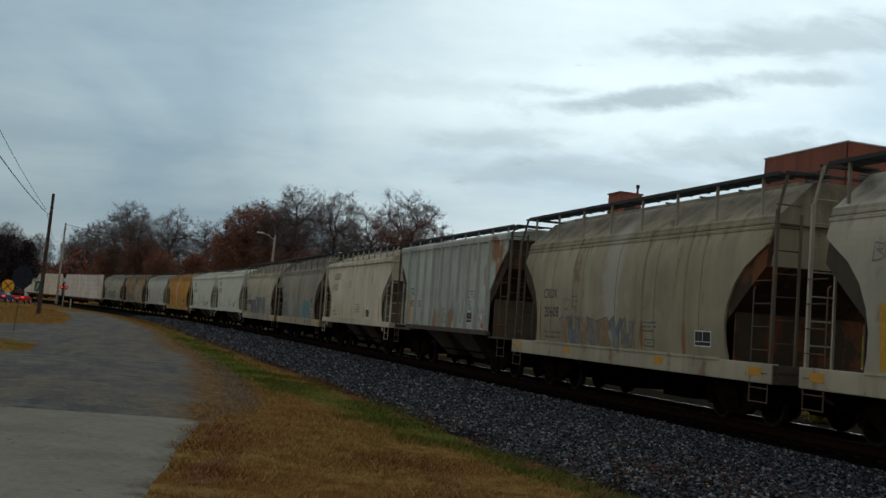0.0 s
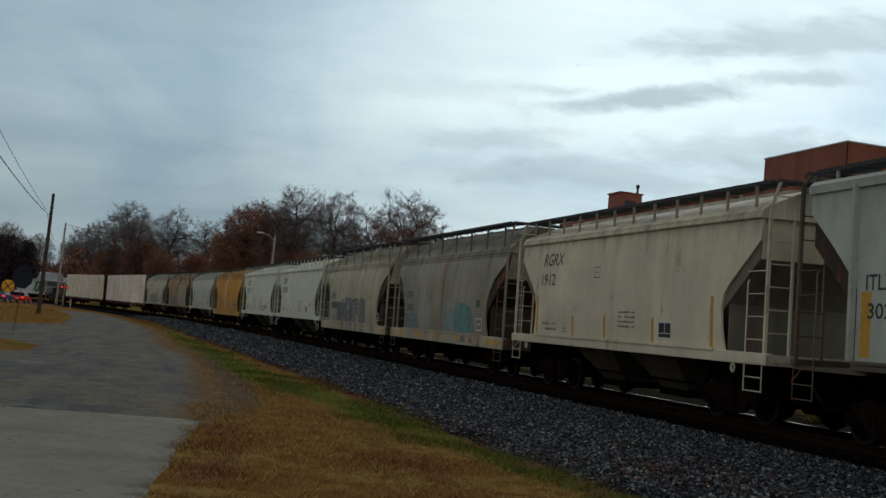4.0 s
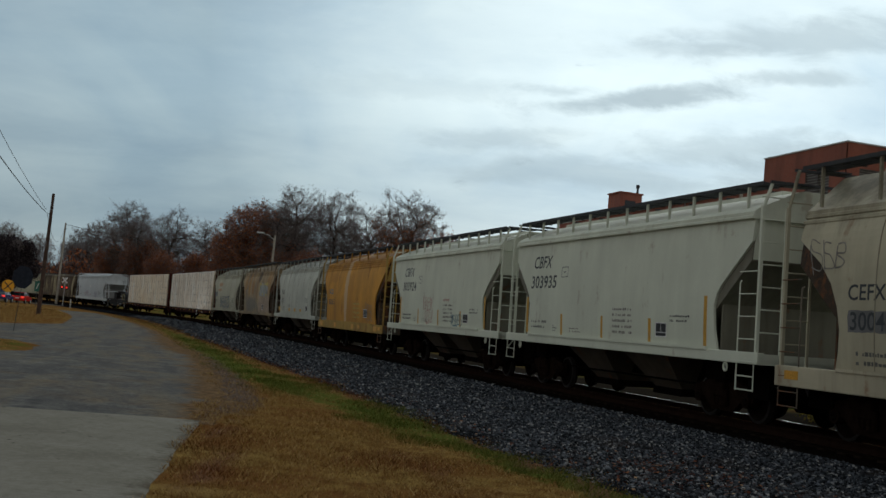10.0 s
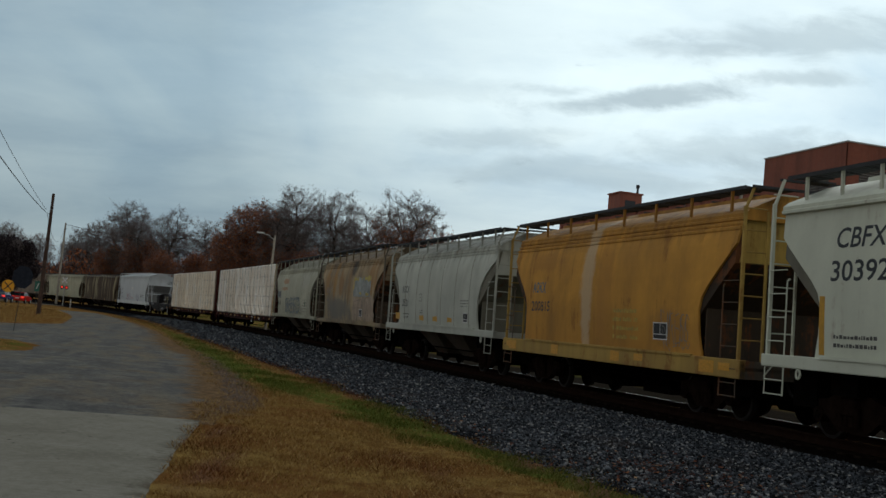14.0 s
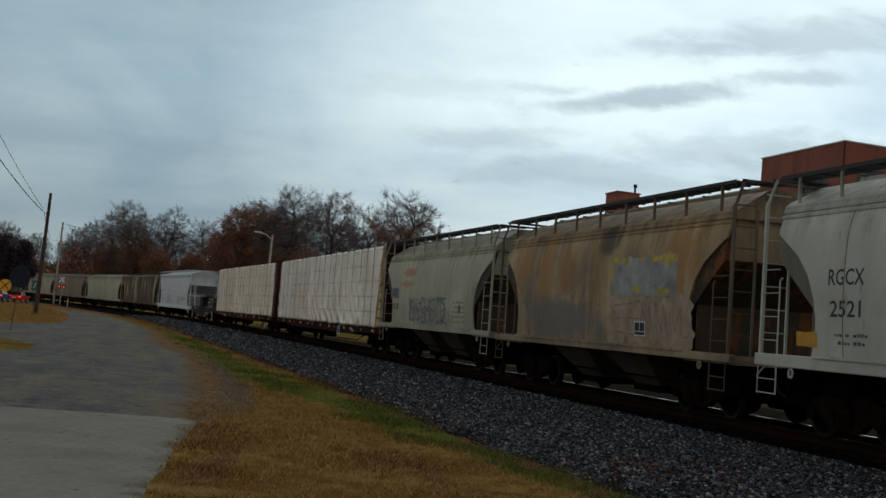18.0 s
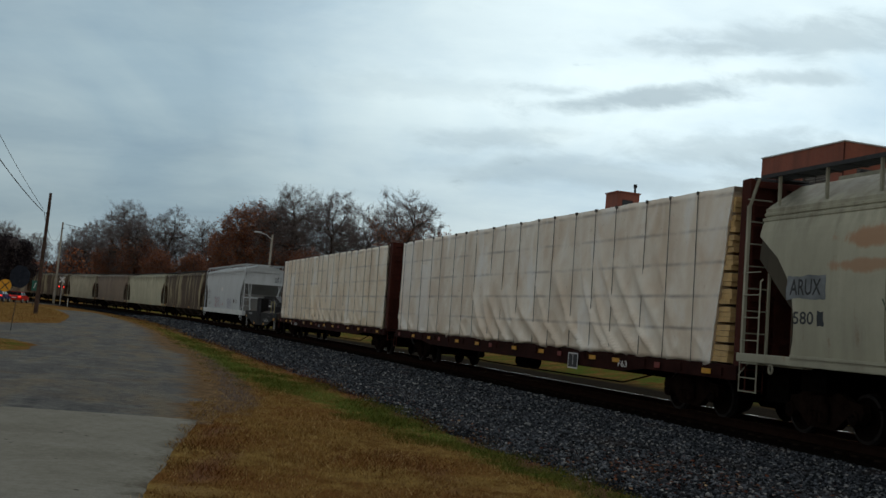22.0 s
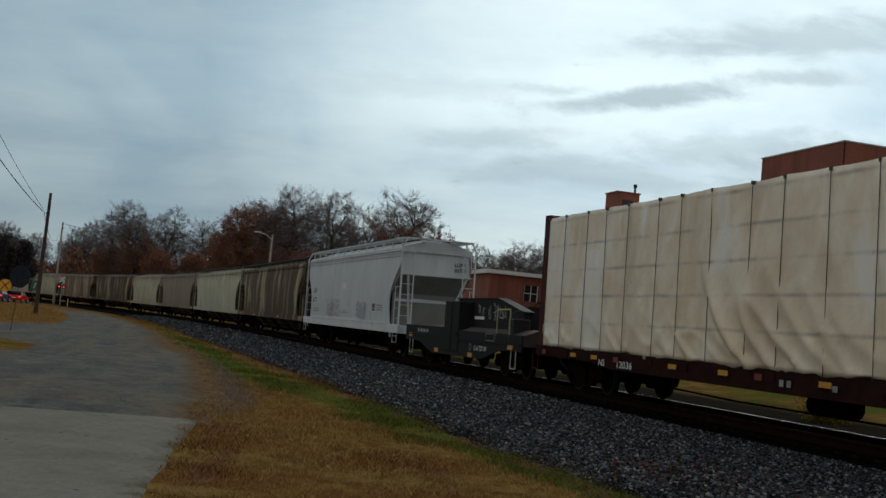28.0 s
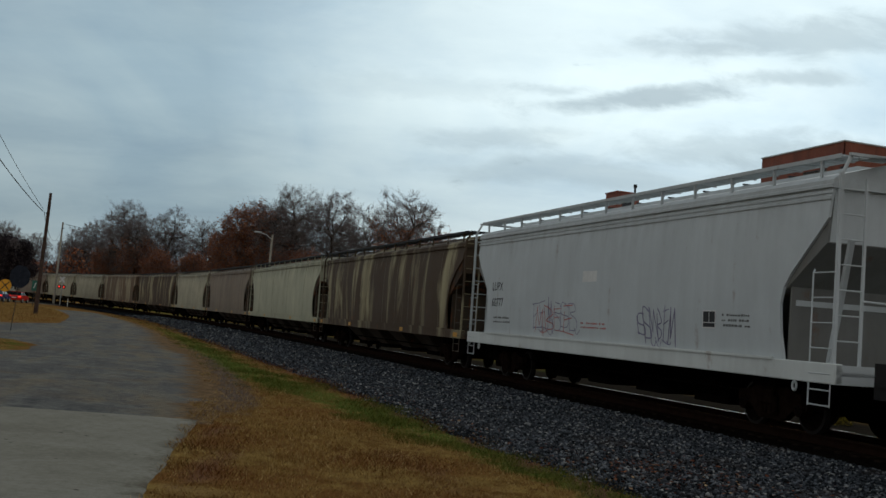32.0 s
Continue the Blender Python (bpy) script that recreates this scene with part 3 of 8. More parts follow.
# ---- ground, drive, track bed ----
def drive_right(s):
    """Edge of the drive towards the track, as off at s."""
    return np.interp(s, (-40, -16, -12, -9, -3, 10, 31, 68, 100), (13.1, 12.52, 12.05, 11.6, 10.8, 10.0, 9.3, 8.9, 8.6))


def drive_left(s):
    return np.interp(s, (-40, 0, 5.5, 8, 12, 15, 17, 29, 35, 42, 54, 70, 100), (19, 17.5, 17.0, 15.4, 15.1, 16.2, 20.5, 21.5, 17.2, 14.9, 14.3, 13.6, 13.0))


def masks(s, off):
    """Where the grass is green, the soil bare, the leaves lie."""
    dr = drive_right(s)
    mid = np.interp(s, (-16, -5, 3, 10, 30, 60), (7.4, 8.0, 8.9, 9.0, 8.4, 8.0))
    green = np.exp(-((off - mid) / np.interp(s, (-16, -5, 3, 10, 40), (0.6, 0.85, 1.05, 0.9, 0.6))) ** 2) * np.interp(s, (-18, -8, 40, 75), (0.75, 1.0, 0.95, 0.3))
    green = np.maximum(green, np.where(off < -3.5, 0.54, 0))
    green = np.maximum(green, 0.55 * np.exp(-((off - 15.5) / 0.9) ** 2) * (s < 30) * (s > -5))
    dirt = np.exp(-((off - dr + 0.35) / 0.75) ** 2) * np.interp(s, (-14, -9, -5, 0, 8, 40), (0.2, 0.45, 0.95, 1.0, 0.75, 0.35))
    red = np.exp(-((off - 7.4) / 0.45) ** 2) * 0.75 + 0.5 * np.exp(-((off - 9.2) / 0.8) ** 2) * (s < -11)
    red = np.maximum(red, 0.6 * np.exp(-((off - dr + 0.5) / 0.5) ** 2) * (s < -9))
    return green, dirt, red


def rise(s, off):
    """The ground's height: a bank behind the track, a hollow under the bed."""
    up = 3.3 * np.clip((-8.5 - off) / 16, 0, 1) ** 1.3 * np.interp(s, (-40, 60, 140), (1, 1, 0.4))
    z = np.where(off < -3.6, 0.12 * np.clip((-3.6 - off) / 2, 0, 1) + up, 0)
    return z - np.where((off > -4) & (off < 6.5), 0.08, 0)


def ground_z(x, y):
    s, off = track_of(x, y)
    return float(rise(s, off)[0])


def relief(px, py):
    """Gentle unevenness of the ground."""
    wob = np.array([noise.noise(Vector((a * 0.12, b * 0.12, 0))) for a, b in zip(px, py)])
    return 0.05 * wob * np.clip(1 - np.hypot(px, py - 40) / 160, 0, 1)


def build_ground():
    xs = np.concatenate((-np.geomspace(2500, 75, 14), np.arange(-70, 34, 0.6), np.geomspace(36, 2500, 16)))
    ys = np.concatenate((-np.geomspace(2500, 12, 12), np.arange(-8, 60, 0.6), np.arange(60, 190, 2.0), np.geomspace(195, 4000, 18)))
    gx, gy = np.meshgrid(xs, ys)
    px, py = gx.ravel(), gy.ravel()
    s, off = track_of(px, py)
    z = relief(px, py) + rise(s, off)
    dl = drive_left(s)
    dr = drive_right(s)
    on_drive = (off < dl - 1.2) & (off > dr + 1.2) & (s > -60) & (s < 100)
    z = np.where(on_drive, -0.04, z)
    edge = np.clip(2.2 - np.abs(off - (dr + dl) / 2) / (dl - dr) * 2, 0, 1) * (s > -60) * (s < 100)
    z = np.where(on_drive, z, z * (1 - edge))
    green, dirt, red = masks(s, off)
    ny, nx = gx.shape
    idx = np.arange(nx * ny).reshape(ny, nx)
    f = np.stack((idx[:-1, :-1], idx[:-1, 1:], idx[1:, 1:], idx[1:, :-1]), -1).reshape(-1, 4)
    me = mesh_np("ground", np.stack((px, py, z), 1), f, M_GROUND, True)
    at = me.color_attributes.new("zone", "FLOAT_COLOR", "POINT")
    # fourth channel: 0 along the strip with shade in its colour
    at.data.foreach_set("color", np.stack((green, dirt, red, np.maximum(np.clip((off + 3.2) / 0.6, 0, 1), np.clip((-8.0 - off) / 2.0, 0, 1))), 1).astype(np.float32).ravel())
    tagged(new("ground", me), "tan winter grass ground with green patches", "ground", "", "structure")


build_ground()
SS = np.concatenate((np.arange(-60, 60, 0.5), np.arange(60, 130, 2.0)))
def across(s, n, left, right):
    return [left] + [drive_left(s) + (right + 0.12 - drive_left(s)) * k / n for k in range(1, n)] + [right + 0.1, right - 0.12]


strip("road", M_ASPHALT, np.concatenate((np.arange(-9.3, 60, 0.3), np.arange(60, 104, 2.0))),
      lambda s: across(s, 9, drive_left(s) + 0.5 * noise.noise(Vector((s * 0.5, 0, 3))), drive_right(s) - 0.35 + 0.5 * noise.noise(Vector((s * 0.7, 5, 3))) + 0.25 * noise.noise(Vector((s * 2.3, 5, 7)))),
      lambda s: [-0.03] + [0.012 + 0.012 * noise.noise(Vector((s * 0.3, k, 1))) for k in range(8)] + [0.008, -0.05],
      "patchy worn grey asphalt drive beside the railway", "drive", rim=[0.9, 0.35, 0.1, 0.0, 0.0, 0.0, 0.05, 0.15, 0.45, 1.0, 1.0])
strip("pavement", M_SLAB, np.arange(-60, -8.7, 0.2),
      lambda s: across(s, 9, drive_left(s) + 3, drive_right(s) - 0.12 + 0.09 * noise.noise(Vector((s * 0.5, 8, 3))) + 0.02 * noise.noise(Vector((s * 3.1, 8, 5)))),
      lambda s: [0.0] + [0.021] * 8 + [0.012, -0.06], "smooth pale grey paved drive with a straight far edge", "pavement", rim=[0, 0, 0, 0, 0, 0, 0, 0, 0.05, 0.6, 0.7])

BED_O = (7.6, 7.0, 5.5, 4.0, 2.75, 2.25, 1.45, 0.75, -0.75, -1.45, -2.4, -3.6, -4.0)
BED_Z = (-0.02, 0.03, 0.09, 0.15, 0.2, 0.235, 0.25, 0.245, 0.245, 0.25, 0.2, 0.06, -0.05)


def build_bed():
    ss = np.concatenate((np.arange(-70, 80, 0.5), np.arange(80, 500, 4.0)))
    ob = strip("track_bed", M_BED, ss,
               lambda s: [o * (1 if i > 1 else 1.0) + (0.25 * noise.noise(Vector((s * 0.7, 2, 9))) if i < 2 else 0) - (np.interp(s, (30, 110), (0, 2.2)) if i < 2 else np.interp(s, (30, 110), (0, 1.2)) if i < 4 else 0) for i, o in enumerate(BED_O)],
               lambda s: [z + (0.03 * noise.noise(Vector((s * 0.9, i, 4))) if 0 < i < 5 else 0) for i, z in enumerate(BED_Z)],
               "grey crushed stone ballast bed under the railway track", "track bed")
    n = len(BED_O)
    # how much oil and under-train shade the bed's colour takes
    oil_shade = np.array([1.0 if o < 2.3 else 0.6 if o < 2.8 else 0.0 for o in BED_O])
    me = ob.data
    at = me.attributes.new("oil_shade", "FLOAT", "POINT")
    at.data.foreach_set("value", np.tile(oil_shade, len(me.vertices) // n).astype(np.float32))


build_bed()


def rail_line(side, name):
    prof = [(-0.07, 0.28), (0.07, 0.28), (0.07, 0.295), (0.012, 0.32), (0.012, 0.40), (0.036, 0.415), (0.036, 0.44), (0.03, RAIL), (-0.03, RAIL), (-0.036, 0.44), (-0.036, 0.415), (-0.012, 0.40), (-0.012, 0.32), (-0.07, 0.295), (-0.07, 0.28)]
    ss = np.concatenate((np.arange(-70, 60, 1.0), np.arange(60, 500, 3.0)))
    ob = strip(name, M_RAIL, ss, lambda s: [side + p[0] for p in prof], lambda s: [p[1] for p in prof], "rusty steel rail with a bright worn head", "rail")
    ob.data.materials.append(M_SHINE)
    n = len(prof) - 1
    for i, p in enumerate(ob.data.polygons):
        if i % n == 7:
            p.material_index = 1


rail_line(0.7525, "rail")
rail_line(-0.7525, "rail")



def ties():
    bm = fresh()
    box(bm, -0.115, 0.115, -1.3, 1.3, -0.16, 0.03, 0.01)
    me = finish(bm, "sleeper", M_TIE)
    bm = fresh()
    for k in (-0.7525, 0.7525):
        box(bm, -0.09, 0.09, k - 0.18, k + 0.18, 0.03, 0.042)
    plate = finish(bm, "tie_plate", M_RAIL)
    bed = bpy.data.objects["track_bed"]
    rng = random.Random(4)
    for i in range(150):
        s = -24 + i * 0.53
        x, y, t = on_track(s, rng.uniform(-0.06, 0.06))
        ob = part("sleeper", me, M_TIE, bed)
        ob.matrix_basis = Matrix.Translation((x, y, 0.25 + rng.uniform(-0.006, 0.008))) @ pose(0, 0, 0, 0, 0, math.degrees(t) + rng.uniform(-1, 1))


ties()


def scatter_stones():
    rng = np.random.default_rng(11)
    sets = ((-21, -4, 720, 0.029), (-4, 8, 460, 0.0335), (8, 26, 230, 0.041), (26, 50, 110, 0.05), (50, 100, 36, 0.075))
    s, o, r = [], [], []
    for a, b, dens, size in sets:
        n = int((b - a) * 5.3 * dens)
        s.append(rng.uniform(a, b, n))
        oo = rng.uniform(2.15, 7.5, n)
        o.append(oo)
        r.append(size * rng.uniform(0.5, 1.3, n))
    s, o, r = np.concatenate(s), np.concatenate(o), np.concatenate(r)
    edge = 7.0 + 0.35 * np.sin(s * 1.7) * np.sin(s * 0.6 + 1) - np.interp(s, (30, 110), (0, 2.2))
    keep = o < edge + rng.exponential(0.28, len(s))
    s, o, r = s[keep], o[keep], r[keep]
    x, y, _ = on_track(s, o)
    z = np.interp(o, BED_O[::-1], BED_Z[::-1]) + rng.uniform(-0.3, 0.5, len(s)) * r
    octa = np.array(((1, 0, 0), (-1, 0, 0), (0, 1, 0), (0, -1, 0), (0, 0, 1), (0, 0, -1)), float)
    faces = np.array(((0, 2, 4), (2, 1, 4), (1, 3, 4), (3, 0, 4), (2, 0, 5), (1, 2, 5), (3, 1, 5), (0, 3, 5)))
    n = len(s)
    v = octa[None] * rng.uniform(0.65, 1.3, (n, 6, 1)) + rng.uniform(-0.35, 0.35, (n, 6, 3))
    a = rng.uniform(0, 2 * np.pi, n)
    tilt = rng.uniform(-0.9, 0.9, n)
    c, d = np.cos(a)[:, None], np.sin(a)[:, None]
    vx, vy, vz = v[..., 0] * c - v[..., 1] * d, v[..., 0] * d + v[..., 1] * c, v[..., 2] * 0.75
    ct, st = np.cos(tilt)[:, None], np.sin(tilt)[:, None]
    vx, vz = vx * ct - vz * st, vx * st + vz * ct
    v = np.stack((vx, vy, vz), -1) * r[:, None, None] + np.stack((x, y, z), -1)[:, None, :]
    f = (faces[None] + 6 * np.arange(n)[:, None, None]).reshape(-1, 3)
    tagged(new("ballast_stone", mesh_np("ballast_stone", v.reshape(-1, 3), f, M_STONE)), "loose grey crushed stone beside the rails", "gravel", "", "stuff")


scatter_stones()


def blades(name, x, y, z, h, w, mat, label, rng, lean=0.9):
    n = len(x)
    a, b = rng.uniform(0, 2 * np.pi, n), rng.uniform(0, 2 * np.pi, n)
    base = np.stack((x, y, z), -1)
    side = np.stack((np.cos(a), np.sin(a), 0 * a), -1) * w[:, None]
    tip = base + np.stack((np.cos(b) * lean * h, np.sin(b) * lean * h, h), -1)
    v = np.stack((base - side, base + side, tip), 1).reshape(-1, 3)
    f = np.arange(3 * n).reshape(n, 3)
    return tagged(new(name, mesh_np(name, v, f, mat)), label, "grass", "", "stuff")


def scatter_grass():
    rng = np.random.default_rng(5)
    s, o = [], []
    for a, b, lo, hi, dens in ((-27, -6, 6.6, 13.2, 1000), (-6, 6, 6.8, 11.5, 600), (6, 34, 6.8, 11, 200), (34, 90, 5, 10.5, 40), (0, 34, 14.6, 20, 60), (34, 110, 13, 26, 25)):
        n = int((b - a) * (hi - lo) * dens)
        s.append(rng.uniform(a, b, n))
        o.append(rng.uniform(lo, hi, n))
    s, o = np.concatenate(s), np.concatenate(o)
    dr, dl = drive_right(s), drive_left(s)
    x, y, _ = on_track(s, o)
    patch = np.array([noise.noise(Vector((a * 0.7, b * 0.7, 2))) + 0.5 * noise.noise(Vector((a * 2.4, b * 2.4, 5))) for a, b in zip(x, y)])
    green, dirt, red = masks(s, o)
    keep = ((o < dr - 0.05 + 0.35 * patch) | (o > dl + 0.1)) & (rng.uniform(0, 1, len(s)) > dirt * 0.9 + 0.25 * (patch < -0.35)) & ((o > 6.85 + 0.55 * patch + 0.25 * np.sin(s * 1.7) - np.interp(s, (30, 110), (0, 2.2))) | (o < -4))
    s, o, x, y, patch, green, red = (q[keep] for q in (s, o, x, y, patch, green, red))
    dr, dl = drive_right(s), drive_left(s)
    edge = np.clip(2.2 - np.abs(o - (dr + dl) / 2) / (dl - dr) * 2, 0, 1) * (s > -60) * (s < 100)
    z = (rise(s, o) + relief(x, y)) * (1 - edge) - 0.01
    size = np.interp(s, (-18, 30, 90), (0.85, 1.5, 2.4))
    h = rng.uniform(0.025, 0.08, len(s)) * size * (1 + 0.8 * np.clip(patch, -0.6, 0.8))
    w = rng.uniform(0.003, 0.006, len(s)) * size
    isg = green + 1.25 * patch + rng.uniform(-0.3, 0.3, len(s)) > 0.62
    isg &= green > 0.1
    isr = ~isg & (red + 0.3 * patch + rng.uniform(-0.3, 0.3, len(s)) > 0.5)
    isd = ~isg & ~isr
    blades("dry_grass", x[isd], y[isd], z[isd], h[isd], w[isd], M_DRY, "short dry tan winter grass", rng)
    blades("green_grass", x[isg], y[isg], z[isg], h[isg] * 1.1, w[isg], M_GREEN, "short green grass beside the ballast", rng)
    blades("russet_grass", x[isr], y[isr], z[isr], h[isr], w[isr], M_LITTER, "russet dead grass along the ballast edge", rng)
    # fallen leaves
    n = 1000
    s = np.concatenate((rng.normal(-12.6, 1.3, n // 2), rng.uniform(-17, 12, n // 2)))
    o = np.concatenate((rng.normal(5.7, 0.6, n // 2), 6.3 + rng.gamma(2.0, 0.45, n // 2)))
    x, y, _ = on_track(s, o)
    z = np.where(o < 7.3, np.interp(o, BED_O[::-1], BED_Z[::-1]), 0.0) + 0.035
    r = rng.uniform(0.015, 0.042, n)
    a = rng.uniform(0, 6.28, n)
    u = np.stack((np.cos(a), np.sin(a), rng.uniform(-0.4, 0.4, n)), -1) * r[:, None]
    t = np.stack((-np.sin(a), np.cos(a), rng.uniform(-0.4, 0.4, n)), -1) * r[:, None] * 0.6
    c = np.stack((x, y, z), -1)
    v = np.stack((c - u, c + t, c + u, c - t), 1).reshape(-1, 3)
    tagged(new("leaf_litter", mesh_np("leaf_litter", v, np.arange(4 * n).reshape(n, 4), M_DEADLEAF)), "scattered fallen brown leaves on grass and ballast", "leaves", "", "stuff")


scatter_grass()

# ---- the train: local x runs along the car away from the near end, +y to the camera's side, z from the rail ----
TRAIN = []          # (car, place at the start, half the truck distance)
WHEELS = []


def wheel_mesh():
    bm = fresh()
    for sgn in (-1, 1):
        prof = [(0.0, 0.70), (0.09, 0.70), (0.10, 0.735), (0.30, 0.745), (0.36, 0.70), (0.445, 0.69), (0.445, 0.715), (0.42, 0.73), (0.415, 0.82), (0.36, 0.83), (0.30, 0.79), (0.10, 0.81), (0.09, 0.86), (0.0, 0.86)]
        rings = []
        for k in range(24):
            a = 2 * math.pi * k / 24
            rings.append([bm.verts.new((r * math.cos(a), sgn * y, r * math.sin(a))) for r, y in prof[1:-1]])
        for k in range(24):
            for i in range(len(prof) - 3):
                q = (rings[k][i], rings[(k + 1) % 24][i], rings[(k + 1) % 24][i + 1], rings[k][i + 1])
                bm.faces.new(q if sgn < 0 else q[::-1])
        bm.faces.new([r[-1] for r in rings][::(1 if sgn < 0 else -1)])
        # end cap with bolts shows that the wheel turns
        for k in range(3):
            a = 2 * math.pi * k / 3
            rod(bm, (0.055 * math.cos(a), sgn * 1.12, 0.055 * math.sin(a)), (0.055 * math.cos(a), sgn * 1.15, 0.055 * math.sin(a)), 0.016, 6)
    rod(bm, (0, -1.12, 0), (0, 1.12, 0), 0.085, 12)
    me = finish(bm, "wheelset", M_WHEEL)
    me.materials.append(M_TREAD)
    for p in me.polygons:
        rim = [math.hypot(me.vertices[i].co.x, me.vertices[i].co.z) for i in p.vertices]
        if 0.35 < min(rim) and max(rim) < 0.425 and len(rim) == 4:
            p.material_index = 1
    return me


def frame_mesh():
    bm = fresh()
    out = [(-1.12, 0.52), (-1.08, 0.66), (-0.72, 0.70), (-0.45, 0.80), (0.45, 0.80), (0.72, 0.70), (1.08, 0.66), (1.12, 0.52), (1.06, 0.40), (0.72, 0.42), (0.38, 0.18), (-0.38, 0.18), (-0.72, 0.42), (-1.06, 0.40)]
    for y in (0.92, -1.06):
        prism(bm, out, "y", y, y + 0.14)
        for k in (-0.2, -0.07, 0.07, 0.2):
            rod(bm, (k, y + 0.2 * (1 if y > 0 else -0.3), 0.28), (k, y + 0.2 * (1 if y > 0 else -0.3), 0.6), 0.055, 8)
        for k in (-0.89, 0.89):
            rod(bm, (k, y - 0.03, 0.42), (k, y + 0.19, 0.42), 0.13, 10)
    box(bm, -0.2, 0.2, -1.2, 1.2, 0.45, 0.75, 0.03)
    for k in (-1, 1):
        box(bm, k * 0.42 - 0.05, k * 0.42 + 0.05, -0.9, 0.9, 0.38, 0.5)
    return finish(bm, "truck", M_TRUCK)


WHEEL_ME, TRUCK_ME = wheel_mesh(), frame_mesh()


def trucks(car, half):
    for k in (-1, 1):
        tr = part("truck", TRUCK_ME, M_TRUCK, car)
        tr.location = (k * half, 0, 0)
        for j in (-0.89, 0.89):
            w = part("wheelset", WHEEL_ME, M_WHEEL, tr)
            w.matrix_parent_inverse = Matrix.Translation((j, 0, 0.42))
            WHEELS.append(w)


def couplers(car, a, half_len):
    for k in (-1, 1):
        bm = fresh()
        box(bm, k * (a + 0.1), k * (half_len - 0.18), -0.09, 0.09, 0.78, 0.94, 0.02)
        prism(bm, [(k * (half_len - 0.2), -0.16), (k * (half_len + 0.06), -0.12), (k * (half_len + 0.08), 0.02), (k * (half_len - 0.06), 0.17), (k * (half_len - 0.2), 0.16)], "z", 0.72, 1.0)
        part("coupler", bm, M_TRUCK, car)
        bm = fresh()
        y = -0.35 * k
        pipe(bm, [(k * (a + 0.15), y, 0.82), (k * (a + 0.3), y, 0.62), (k * (half_len - 0.1), y * 0.6, 0.45), (k * (half_len), y * 0.2, 0.48)], 0.03)
        part("air_hose", bm, M_RUBBER, car)


def bow_depth(bow, z):
    """How far the rounded side lies in from its widest line; bow is (depth, middle, half height, shoulder)."""
    u = (z - bow[1]) / bow[2]
    return bow[0] * u ** 2 + bow[3] * np.maximum(u, 0) ** 5


def bow_mesh(bm, bow):
    """Bends flat work on a side to the car's rounded side."""
    if not bow:
        return bm
    z = 1.2
    while z < 4.3:
        bmesh.ops.bisect_plane(bm, geom=bm.verts[:] + bm.edges[:] + bm.faces[:], plane_co=(0, 0, z), plane_no=(0, 0, 1))
        z += 0.24 if z < 3.0 else 0.12
    for v in bm.verts:
        v.co.y -= math.copysign(float(bow_depth(bow, v.co.z)), v.co.y)
    return bm


def words(text, mat, parent, x0, x1, z0, z1, y=1.5615, slant=0.0, name="lettering", bold=0.012):
    """Lettering that fills x0 (where reading starts) to x1 and z0 to z1 on the side facing +y."""
    me = glyphs(text, bold).copy()
    me.name = name
    n = len(me.vertices)
    co = np.empty(n * 3, dtype=np.float32)
    me.vertices.foreach_get("co", co)
    co = co.reshape(-1, 3)
    u = (co[:, 0] - co[:, 0].min()) / max(1e-6, co[:, 0].max() - co[:, 0].min())
    v = (co[:, 1] - co[:, 1].min()) / max(1e-6, co[:, 1].max() - co[:, 1].min())
    out = np.stack((x0 + (x1 - x0) * u - slant * (z1 - z0) * (v - 0.5), np.full(n, y), z0 + (z1 - z0) * v), -1)
    bow = parent.get("bow")
    if bow:
        out[:, 1] -= bow_depth(bow, out[:, 2])
    me.vertices.foreach_set("co", out.astype(np.float32).ravel())
    me.materials.clear()
    me.materials.append(mat)
    me.update()
    return part(name, me, mat, parent)


def side_outline(a, z0, z1, cut):
    """x, z round the side sheet."""
    h = z1 - z0
    if cut == "round":
        e = [(a, z1), (a - 0.03, z1 - 0.18 * h), (a - 0.3, z1 - 0.24 * h), (a - 0.72, z1 - 0.34 * h), (a - 1.05, z1 - 0.47 * h), (a - 1.25, z1 - 0.62 * h), (a - 1.32, z1 - 0.76 * h), (a - 1.28, z1 - 0.9 * h), (a - 1.2, z0)]
    elif cut == "flat":
        e = [(a, z1), (a, z1 - 0.15 * h), (a - 0.68, z1 - 0.36 * h), (a - 1.3, z1 - 0.57 * h), (a - 1.33, z1 - 0.6 * h), (a - 1.33, z0)]
    else:
        e = [(a, z1), (a - 0.02, z1 - 0.2 * h), (a - 0.25, z1 - 0.28 * h), (a - 0.95, z1 - 0.5 * h), (a - 1.15, z1 - 0.58 * h), (a - 1.24, z1 - 0.68 * h), (a - 1.2, z1 - 0.85 * h), (a - 1.1, z0)]
    return e + [(-x, z) for x, z in reversed(e)]


